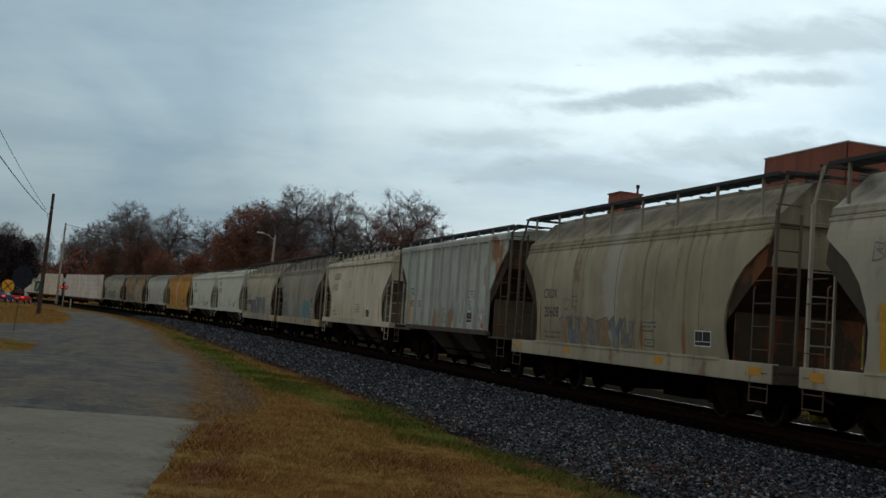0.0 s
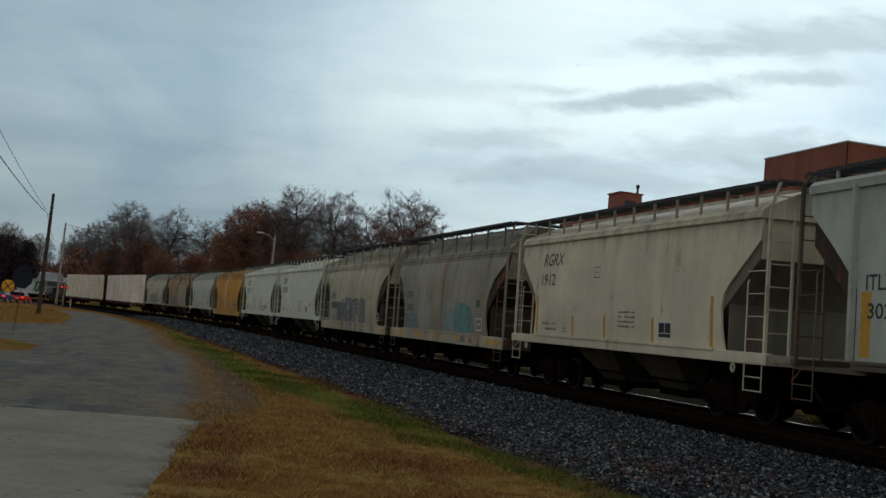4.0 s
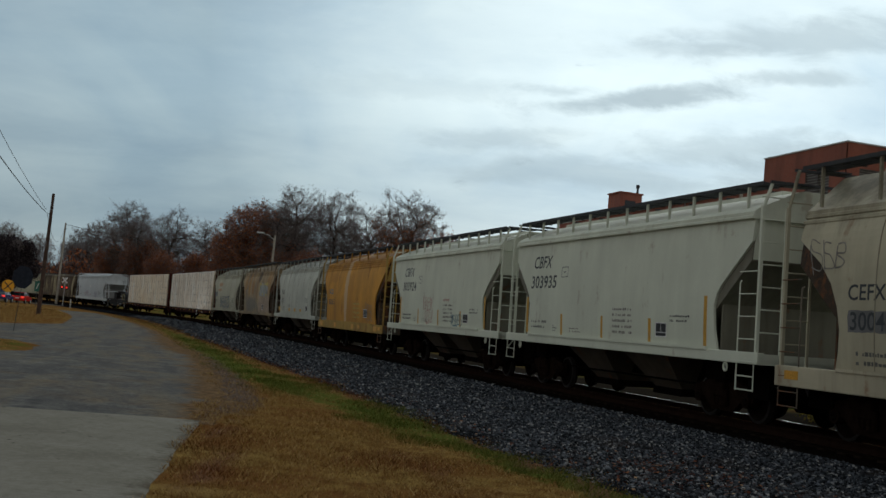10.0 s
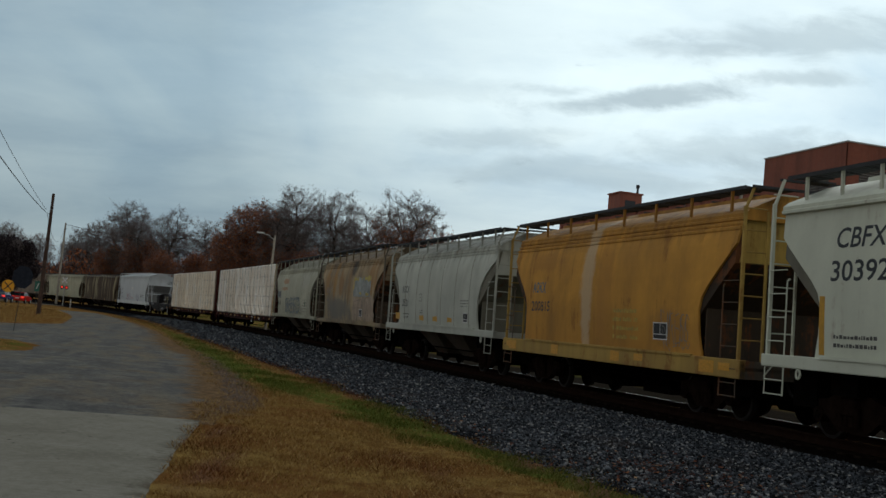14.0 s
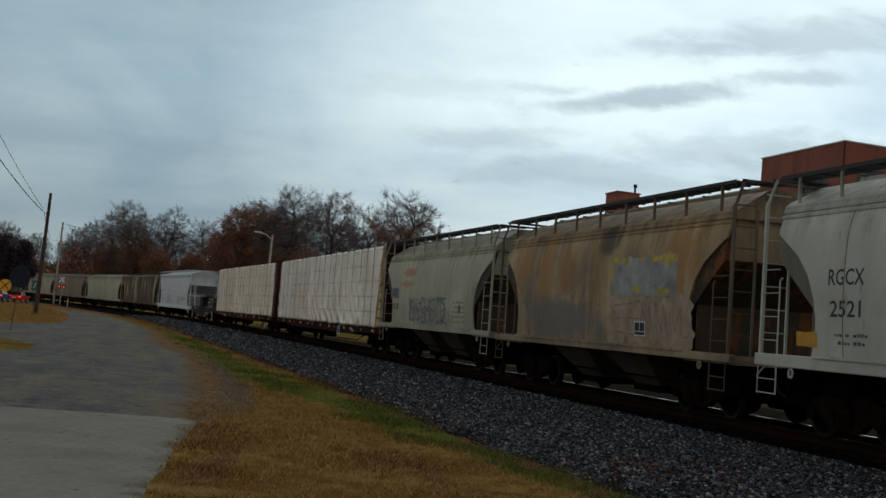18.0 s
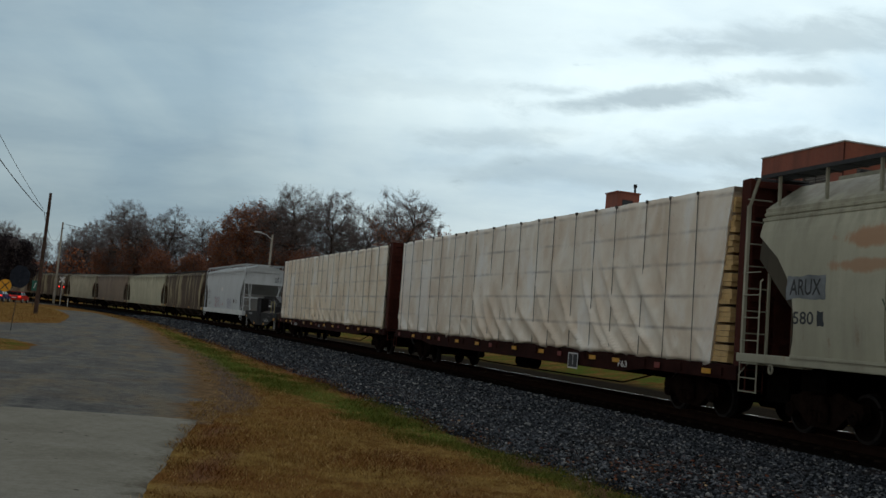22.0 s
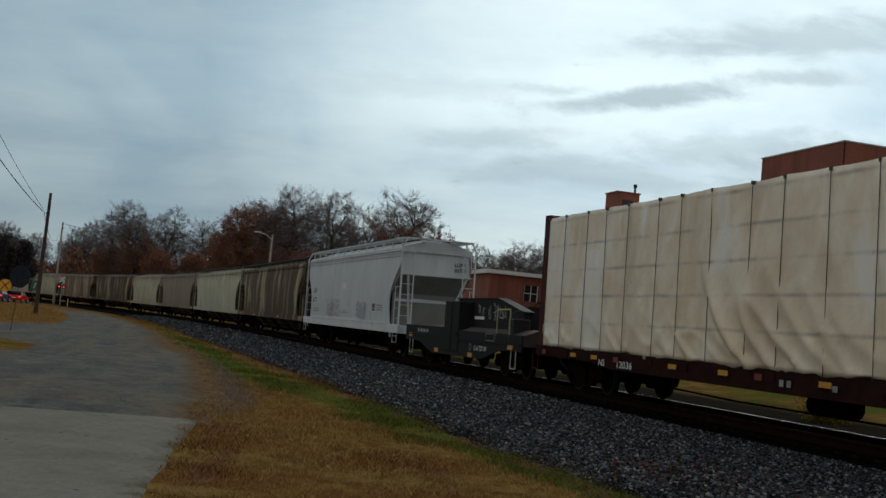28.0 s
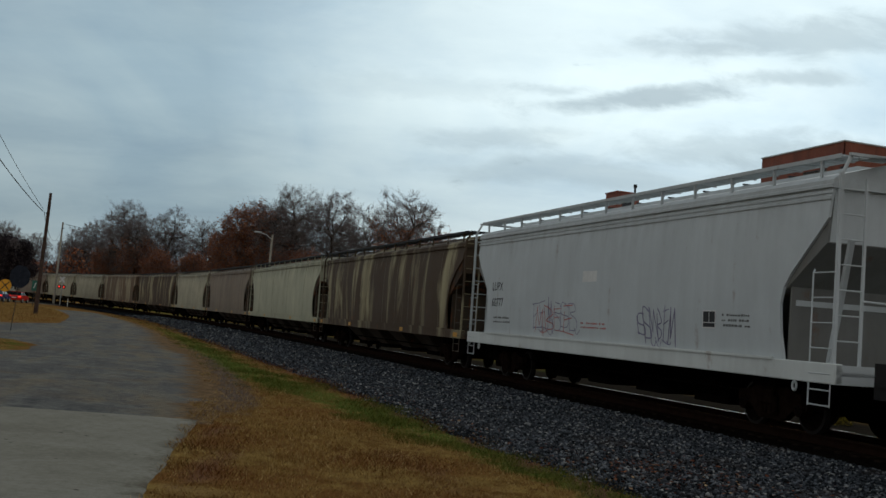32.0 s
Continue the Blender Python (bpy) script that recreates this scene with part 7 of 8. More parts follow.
def grow_tree(seed, h, spread, tips=850, sprays=7):
    """A rounded, lobed crown: end points fill it, limbs gather them pair by pair down to the trunk."""
    rng = np.random.default_rng(seed)
    wide, tall, mid = 0.27 * spread * h, 0.335 * h, 0.655 * h
    d = rng.normal(0, 1, (tips, 3))
    d /= np.linalg.norm(d, axis=1)[:, None]
    lobe = np.array([1 + 0.42 * noise.noise(Vector(v * 1.9) + Vector((seed, 0, 0))) for v in d])
    r = rng.uniform(0, 1, tips) ** 0.42 * lobe
    pts = d * r[:, None] * np.array((wide, wide, tall)) + np.array((0, 0, mid))
    pts[:, 2] += 0.97 * h - pts[:, 2].max()
    pts[:, :2] *= np.interp(pts[:, 2], (0.3 * h, 0.5 * h, h), (0.75, 1.0, 0.9))[:, None]
    thick, thin, ends = [], [], []

    def grow(p, group, r0, way):
        if len(group) == 1:
            q = group[0]
            thin.append((tuple(p), tuple(q), max(r0, 0.018), 0.012))
            ends.append((p, q))
            return
        c = group.mean(axis=0)
        step = 0.34 if len(group) > 60 else 0.42 if len(group) > 10 else 0.5
        q = p + (c - p) * step + way * np.linalg.norm(c - p) * 0.12 + rng.normal(0, 0.035, 3) * np.linalg.norm(c - p)
        r1 = max(0.015, 0.0042 * h * (len(group) / 40) ** 0.44)
        (thick if len(group) > 5 else thin).append((tuple(p), tuple(q), r0, r1))
        g = group - c
        axis = np.linalg.svd(g, full_matrices=False)[2][0]
        side = g @ (axis + rng.normal(0, 0.25, 3)) > rng.normal(0, 0.15) * np.linalg.norm(g, axis=1).mean()
        if side.all() or not side.any():
            side = np.arange(len(group)) < len(group) // 2
        way = (q - p) / (np.linalg.norm(q - p) + 1e-6)
        grow(q, group[side], r1, way)
        grow(q, group[~side], r1, way)
    fork = np.array((rng.uniform(-0.02, 0.02) * h, rng.uniform(-0.02, 0.02) * h, 0.24 * h))
    thick.append(((0, 0, 0), tuple(fork), 0.02 * h, 0.0145 * h))
    grow(fork, pts, 0.0145 * h, np.array((0, 0, 1.0)))
    tip = []
    for p, q in ends:
        out = (q - p) / (np.linalg.norm(q - p) + 1e-6)
        rim = q - np.array((0, 0, mid * 0.85))
        rim /= np.linalg.norm(rim)
        for k in range(sprays):
            a = p + (q - p) * rng.uniform(0.3, 1.0)
            b = a + (0.5 * out + 0.5 * rim + rng.normal(0, 0.5, 3)) * 0.036 * h * rng.uniform(0.5, 1.1)
            thin.append((tuple(a), tuple(b), 0.016, 0.008))
            tip += [Vector(b), Vector((a + b) / 2)]
    return thick, thin, tip


def leaf_cards(points, per, size, jitter, mat, name, seed, keep=lambda p: True, slim=0.6):
    rng = np.random.default_rng(seed)
    pts = np.array([p[:] for p in points if keep(p)])
    c = np.repeat(pts, per, axis=0)
    n = len(c)
    c = c + rng.normal(0, jitter, (n, 3))
    u = rng.normal(0, 1, (n, 3))
    u /= np.linalg.norm(u, axis=1)[:, None]
    w = np.cross(u, rng.normal(0, 1, (n, 3)))
    w /= np.linalg.norm(w, axis=1)[:, None] + 1e-9
    s = size * rng.uniform(0.5, 1.3, (n, 1))
    v = np.stack((c - u * s, c + w * s * slim, c + u * s, c - w * s * slim), 1).reshape(-1, 3)
    return mesh_np(name, v, np.arange(4 * n).reshape(n, 4), mat)


def tree_kind(seed, h, spread, leaf=None, low_only=1.0, per=3, size=0.14, tips=850):
    thick, thin, ends = grow_tree(seed, h, spread, tips)
    v, f = tubes_np(thick, 6)
    out = [("trunk", mesh_np("trunk", v, f, M_BARK, True))]
    v, f = tubes_np(thin, 3)
    out.append(("crown", mesh_np("crown", v, f, M_TWIG)))
    out.append(("fine_branching", leaf_cards(ends, 2, 0.34, 0.16, M_TWIG, "fine_branching", seed + 1, slim=0.035)))
    if leaf:
        out.append(("foliage", leaf_cards(ends, per, size, 0.3, leaf, "foliage", seed, lambda p: p.z < h * low_only + 2.5 * math.sin(p.x * 0.9) * math.sin(p.y * 0.8))))
    return h, out


def plant(kind, x, y, h, turn, label):
    h0, parts = kind
    k = 0.97 * h / h0
    ob = thing("tree", label, "tree", Matrix.Translation((x, y, ground_z(x, y) - 0.15)) @ pose(0, 0, 0, 0, 0, turn) @ Matrix.Scale(k, 4), group="trees beyond the track")
    for name, me in parts:
        part(name, me, None, ob)


BARE = [tree_kind(21, 21, 0.95), tree_kind(22, 21, 0.85), tree_kind(23, 20, 1.1, M_RUSTLEAF, low_only=0.42, per=1), tree_kind(24, 21, 1.0)]
MIXED = [tree_kind(31, 21, 0.95, M_RUSTLEAF, low_only=0.68, per=1), tree_kind(33, 21, 0.95, M_RUSTLEAF, low_only=0.6, per=1)]
RUSSET = [tree_kind(41, 18, 1.15, M_RUSTLEAF, per=2, size=0.13), tree_kind(42, 17, 1.3, M_RUSTLEAF, per=2, size=0.14)]
DARK = [tree_kind(51, 10, 1.3, M_DUSKLEAF, per=6, size=0.13)]


def plant_all():
    rng = random.Random(8)
    bare = ((-67.5, 240, 22.7), (-60.7, 250, 23.2), (-54.4, 260, 22.2), (-83, 270, 20.2), (-24.8, 185, 22.9), (-18.5, 190, 23.8), (-13.3, 200, 22.8), (-73.8, 190, 13.9), (-99, 300, 16.5), (7.1, 190, 16.5), (13.4, 185, 17.2), (12.1, 200, 16.5), (17.0, 180, 16.2), (-45, 270, 20), (-92, 285, 19), (-108, 300, 17), (-30, 215, 20))
    for i, (x, y, h) in enumerate(bare):
        plant(BARE[i % 4], x, y, h, rng.uniform(0, 360), "bare grey winter tree with fine twigs")
    for i, (x, y, h) in enumerate(((-5.2, 175, 22.6), (-26.5, 182, 19.0), (-64, 236, 19))):
        plant(MIXED[i % 2], x, y, h, rng.uniform(0, 360), "tall tree, bare above with rust-brown leaves below")
    for i, (x, y, h) in enumerate(((-31.5, 185, 19.6), (0.5, 180, 16.5), (-42.7, 230, 17), (-62.5, 240, 14.5), (-34.5, 190, 15), (-9, 182, 12.5), (-21, 178, 12), (-52, 238, 13), (-72, 245, 13), (-58, 232, 12))):
        plant(RUSSET[i % 2], x, y, h, rng.uniform(0, 360), "oak with dense rust-brown winter leaves")
    for x, y, h in ((-57.7, 150, 9.6), (-60.5, 152, 8.8), (-63, 156, 9.8)):
        plant(DARK[0], x, y, h, rng.uniform(0, 360), "dark dense tree with dusky purple-brown leaves")


plant_all()


def brush():
    """Low grey-brown woods behind the track."""
    rng = np.random.default_rng(3)
    n = 42000
    t = rng.uniform(0, 1, n)
    x = -125 + 150 * t
    y = np.interp(x, (-125, -80, -40, 0, 25), (300, 255, 235, 200, 205)) + rng.uniform(0, 25, n)
    top = np.interp(x, (-125, -100, -70, -40, 0, 25), (11, 12, 12.5, 12, 10, 9)) * (0.75 + 0.35 * np.sin(x * 0.31) * np.sin(x * 0.17 + 1))
    z = top * rng.uniform(0, 1, n) ** 0.6
    c = np.stack((x, y, z), -1)
    u = rng.normal(0, 1, (n, 3)) * np.array((0.5, 0.5, 1.0))
    u /= np.linalg.norm(u, axis=1)[:, None]
    w = np.cross(u, rng.normal(0, 1, (n, 3)))
    w /= np.linalg.norm(w, axis=1)[:, None]
    s = rng.uniform(0.25, 0.8, (n, 1))
    v = np.stack((c - u * s, c + w * s * 0.35, c + u * s, c - w * s * 0.35), 1).reshape(-1, 3)
    half = n // 2
    for name, a, b, m, lab in (("far_woods", 0, half, M_GREYWOODS, "grey leafless brush behind the railway"), ("russet_woods", half, n, M_RUSTLEAF, "rust-brown undergrowth behind the railway")):
        vv = v[4 * a:4 * b]
        tagged(new(name, mesh_np(name, vv, np.arange(len(vv)).reshape(-1, 4), m)), lab, "woods", "", "stuff")


brush()


def shrub(x, y, r, h, mat, label, seed):
    rng = random.Random(seed)
    ob = thing("shrub", label, "shrub", Matrix.Translation((x, y, ground_z(x, y) - 0.1)))
    segs, tips = [], []
    for i in range(16):
        a, e = rng.uniform(0, 6.283), rng.uniform(0.15, 1.0)
        tip = Vector((math.cos(a) * r * e, math.sin(a) * r * e, h * math.sqrt(max(0.05, 1 - e * e * 0.75)) * rng.uniform(0.8, 1.05)))
        segs.append(((0, 0, 0), tip[:], 0.05, 0.015))
        for k in range(26):
            t = rng.uniform(0.35, 1.0)
            tips.append(tip * t + Vector((rng.gauss(0, 1), rng.gauss(0, 1), rng.gauss(0, 0.8))) * 0.22 * r)
    v, f = tubes_np(segs, 4)
    part("stems", mesh_np("stems", v, f, M_BARK), None, ob)
    part("foliage", leaf_cards(tips, 44 if r > 1 else 14, 0.1 if r > 1 else 0.035, 0.13 * r, mat, "foliage", seed), None, ob)


shrub(9.6, 78, 1.9, 5.2, M_EVERGREEN, "rounded dark evergreen shrub before the works", 1)
shrub(11.4, 79, 1.9, 5.3, M_EVERGREEN, "rounded dark evergreen shrub before the works", 2)
shrub(15.4, 66, 1.7, 3.1, M_YELLOWLEAF, "shrub with yellow-green autumn leaves", 3)
shrub(16.8, 67, 2.2, 3.4, M_EVERGREEN, "low dark shrub beside the yellow one", 4)
shrub(11.0, 31.0, 0.75, 0.75, M_YELLOWLEAF, "small yellow-green shrub behind the track", 5)

# ---- lettering, plates, stripes and scrawls on the cars' near sides ----


class Side:
    """Marks on one car: places along the train's line, heights over the rail."""

    def __init__(self, key, ink=None):
        self.car = CARS[key]
        self.mid = sum(BOUNDS[key]) / 2
        self.ink = ink or M_INK

    def x(self, s):
        return s - self.mid

    def words(self, text, s0, s1, z0, z1, mat=None, slant=0.0):
        words(text, mat or self.ink, self.car, self.x(s0), self.x(s1), z0, z1, SIDE + 0.002, slant)

    def bars(self, s0, s1, z0, z1, rows=2, mat=None):
        h = (z1 - z0) / rows
        rng = random.Random(int(s0 * 100))
        polys = []
        for i in range(rows):
            x, xe = self.x(s0), self.x(s1)
            while x > xe + 0.05:
                w = min(rng.uniform(0.03, 0.09), x - xe)
                if rng.random() < 0.85:
                    polys.append(rect_of(x, x - w, z0 + i * h + 0.25 * h, z0 + i * h + rng.choice((0.58, 0.7)) * h))
                x -= w + 0.022
        sheet("small_print", polys, mat or M_PRINT, self.car, SIDE + 0.001)

    def stripe(self, s0, s1, z0, z1, mat=None):
        sheet("reflector_stripe", [rect_of(self.x(s0), self.x(s1), z0, z1)], mat or M_YELLOW, self.car, SIDE + 0.001)

    def outline(self, s0, s1, z0, z1, t=0.018, mat=None):
        a, b = self.x(s0), self.x(s1)
        p = [(a, z0), (b, z0), (b, z1), (a, z1), (a, z0)]
        sheet("stencil_box", ribbon(p, t) + [rect_of(a * 0.7 + b * 0.3, a * 0.3 + b * 0.7, z0 * 0.55 + z1 * 0.45, z0 * 0.45 + z1 * 0.55)], mat or self.ink, self.car, SIDE + 0.001)

    def shape(self, pts, mat, name="paint_patch", lift=0.0):
        sheet(name, [[(self.x(s), z) for s, z in pts]], mat, self.car, SIDE + 0.0014 + lift)

    def blocks(self, s0, s1, z0, z1, mats, seed):
        """Faded chunky sprayed letters with thin dark outlines."""
        rng = random.Random(seed)
        n = len(mats)
        for i, m in enumerate(mats):
            a = s0 + (s1 - s0) * i / n + 0.04
            b = s0 + (s1 - s0) * (i + 1.15) / n

            def at(u, v):
                return a + (b - a) * (u + rng.uniform(-0.06, 0.06)), z0 + (z1 - z0) * (v + rng.uniform(-0.05, 0.08))
            form = rng.choice((((0, 0.1), (0.05, 0.95), (0.35, 1.0), (0.4, 0.5), (0.6, 0.5), (0.65, 0.95), (0.95, 0.9), (0.8, 0.0), (0.3, 0.0)),
                               ((0.1, 0.0), (0.0, 0.9), (0.6, 1.05), (0.95, 0.7), (0.6, 0.5), (1.0, 0.1), (0.55, 0.0)),
                               ((0.3, 0.0), (0.3, 0.45), (0.0, 0.9), (0.3, 1.0), (0.5, 0.65), (0.75, 1.05), (1.0, 0.9), (0.65, 0.4), (0.7, 0.0))))
            pts = [at(u, v) for u, v in form]
            self.shape(pts, m, "scrawl_fill", 0.0005 * i)
            self.stroke(pts + pts[:1], 0.022, M_PRIMER, "scrawl_outline", 0.0045)

    def sill_marks(self, items):
        """Reflectors, smears and stencils on the deep sill."""
        for s, w, m in items:
            bm = fresh()
            box(bm, self.x(s) - w / 2, self.x(s) + w / 2, 1.5965, 1.602, 0.93, 1.13)
            part("sill_patch", bm, m, self.car)

    def panel(self, s0, s1, z0, z1):
        a, b = self.x(s0), self.x(s1)
        bm = fresh()
        box(bm, min(a, b), max(a, b), SIDE - 0.004, SIDE + 0.004, z0, z1)
        bow_mesh(bm, self.car.get("bow"))
        pl = part("stencil_panel", bm, M_BLACK, self.car)
        p = [(a, z0), (b, z0), (b, z1), (a, z1), (a, z0)]
        mid = (a + b) / 2
        zz = z0 + 0.3 * (z1 - z0)
        sheet("panel_border", ribbon(p, 0.022) + ribbon([(mid, zz), (mid, z1)], 0.018) + ribbon([(a, zz), (b, zz)], 0.015), M_WHITE, pl, SIDE + 0.006)

    def stroke(self, pts, w, mat, name="scrawl", lift=0.0):
        sheet(name, ribbon([(self.x(s), z) for s, z in pts], w), mat, self.car, SIDE + 0.003 + lift)

    def scribble(self, s0, s1, z0, z1, mat, seed, n=5, w=0.035):
        """Quick looping spray strokes, letter by letter."""
        rng = random.Random(seed)
        polys = []
        for i in range(n):
            cx, hw = self.x(s0 + (s1 - s0) * (i + 0.5) / n), abs(s1 - s0) / n * rng.uniform(0.5, 0.85)
            cz, hh = (z0 + z1) / 2, (z1 - z0) / 2 * rng.uniform(0.7, 1.0)
            lean = rng.uniform(-0.15, 0.35) * hh
            # a stem, a bowl or a zigzag, and now and then a long tail
            def at(u, v):
                return cx + hw * u + lean * v + rng.uniform(-0.2, 0.2) * hw, cz + hh * (v + rng.uniform(-0.15, 0.15))
            ink = w * rng.uniform(0.6, 0.95)
            kind = rng.randrange(4)
            polys += ribbon([at(0.6, -1.0), at(0.5, rng.uniform(0.5, 1.1))], ink)
            if kind == 0:
                polys += ribbon(smooth_line([at(0.5, 0.9), at(-0.5, 0.7), at(-0.6, 0.2), at(0.4, 0.05), at(-0.6, -0.3), at(-0.5, -0.8), at(0.5, -0.9)]), ink)
            elif kind == 1:
                polys += ribbon([at(0.5, 0.9), at(0.1, -0.6), at(-0.4, 0.8), at(-0.8, -1.1)], ink)
            elif kind == 2:
                polys += ribbon(smooth_line([at(-0.6, 0.8), at(0.3, 0.9), at(0.5, 0.2), at(-0.5, -0.1), at(-0.6, -0.8), at(0.6, -0.7)]), ink)
            else:
                polys += ribbon([at(0.6, 0.8), at(-0.7, 0.9)], ink) + ribbon([at(0.5, 0.0), at(-0.5, 0.1)], ink) + ribbon([at(0.6, -0.9), at(-0.8, -1.0)], ink)
            if rng.random() < 0.35:
                polys += ribbon(smooth_line([at(-0.3, -0.9), at(-0.9, -1.25), at(-1.5, -0.9)]), ink * 0.8)
        sheet("scrawl", polys, mat, self.car, SIDE + 0.0025 + 0.0004 * (seed % 7))

    def patch(self, s0, s1, z0, z1, mat, seed, name="paint_patch", rough=0.12, lift=0.0):
        a, b = self.x(s0), self.x(s1)
        pts = []
        for (xa, za), (xb, zb) in (((a, z0), (b, z0)), ((b, z0), (b, z1)), ((b, z1), (a, z1)), ((a, z1), (a, z0))):
            n = max(8, int(math.hypot(xb - xa, zb - za) / 0.05))
            for k in range(n):
                t = k / n
                px, pz = xa + (xb - xa) * t, za + (zb - za) * t
                j = noise.noise(Vector((px * 2.2, pz * 2.2, seed))) + 0.6 * noise.noise(Vector((px * 7, pz * 7, seed + 5)))
                pts.append((px + (zb - za) / (abs(zb - za) + 1e-6) * j * rough, pz - (xb - xa) / (abs(xb - xa) + 1e-6) * j * rough))
        sheet(name, [pts], mat, self.car, SIDE + 0.0012 + lift)


M_TEAL = plain("turquoise_spray", (0.11, 0.25, 0.235), 0.6, vary=0.4, scale=2.5)
M_TEALFAINT = plain("faint_turquoise_spray", (0.2, 0.28, 0.26), 0.65, vary=0.3, scale=2.5)
M_CHALKFAINT = plain("worn_white_spray", (0.38, 0.38, 0.36), 0.7, vary=0.3, scale=5)
M_PEACHTAG = plain("faded_orange_brown_spray", (0.3, 0.2, 0.11), 0.75, vary=0.3, scale=3)
M_DUSTYROSE = plain("dusty_rose_spray", (0.25, 0.19, 0.15), 0.75, vary=0.35, scale=3)
M_SILVERSPRAY = plain("silver_spray", (0.145, 0.145, 0.155), 0.5, 0.0, 0.35, 1.5)
M_PRIMER = plain("grey_primer", (0.13, 0.13, 0.13), 0.7, vary=0.3, scale=2)
M_REDSPRAY = plain("red_spray", (0.42, 0.10, 0.09), 0.6, vary=0.3)
M_BLUESPRAY = plain("blue_spray", (0.03, 0.13, 0.2), 0.6, vary=0.3)
M_PURPLE = plain("purple_spray", (0.2, 0.18, 0.28), 0.6, vary=0.35)
M_PEACH = plain("faded_peach_spray", (0.34, 0.26, 0.19), 0.75, vary=0.35, scale=2.5)
M_PEACHRUN = plain("orange_primer_smear", (0.38, 0.21, 0.12), 0.8, vary=0.4, scale=4)
M_PALEBOX = plain("worn_pale_grey_box", (0.25, 0.265, 0.25), 0.75, vary=0.45, scale=2.2)
M_OCHRE = plain("yellow_spray", (0.38, 0.29, 0.05), 0.6, vary=0.4, scale=6)
M_BLUEGREY = plain("faded_blue_grey_patch", (0.17, 0.19, 0.2), 0.75, vary=0.35, scale=3)
M_FAINT = plain("faded_grey_scrawl", (0.2, 0.185, 0.165), 0.7, vary=0.35)
M_GREENSPRAY = plain("dark_green_spray", (0.05, 0.09, 0.06), 0.6, vary=0.4)
M_PRINT = plain("small_grey_print", (0.09, 0.09, 0.085), 0.7, vary=0.4, scale=9)
M_STRIPE = plain("orange_stripe", (0.52, 0.28, 0.03), 0.55, vary=0.2, scale=12)


def fat(c, letters, z0, z1, fill):
    """Swollen sprayed letters: a black halo, a pale line, a silver face."""
    for i, (ch, s0, s1) in enumerate(letters):
        up = 0.05 * math.sin(i * 2.2)
        for bold, grow, mat, lift, name in ((0.07, 0.06, M_BLACK, 0.003, "scrawl_outline"), (0.05, 0.022, M_CHALK, 0.005, "scrawl_highlight"), (0.045, 0.0, fill, 0.007, "scrawl_fill")):
            words(ch, mat, c.car, c.x(s0 + grow), c.x(s1 - grow), z0 - grow + up, z1 + grow + up, SIDE + lift + 0.0004 * i, name=name, bold=bold)


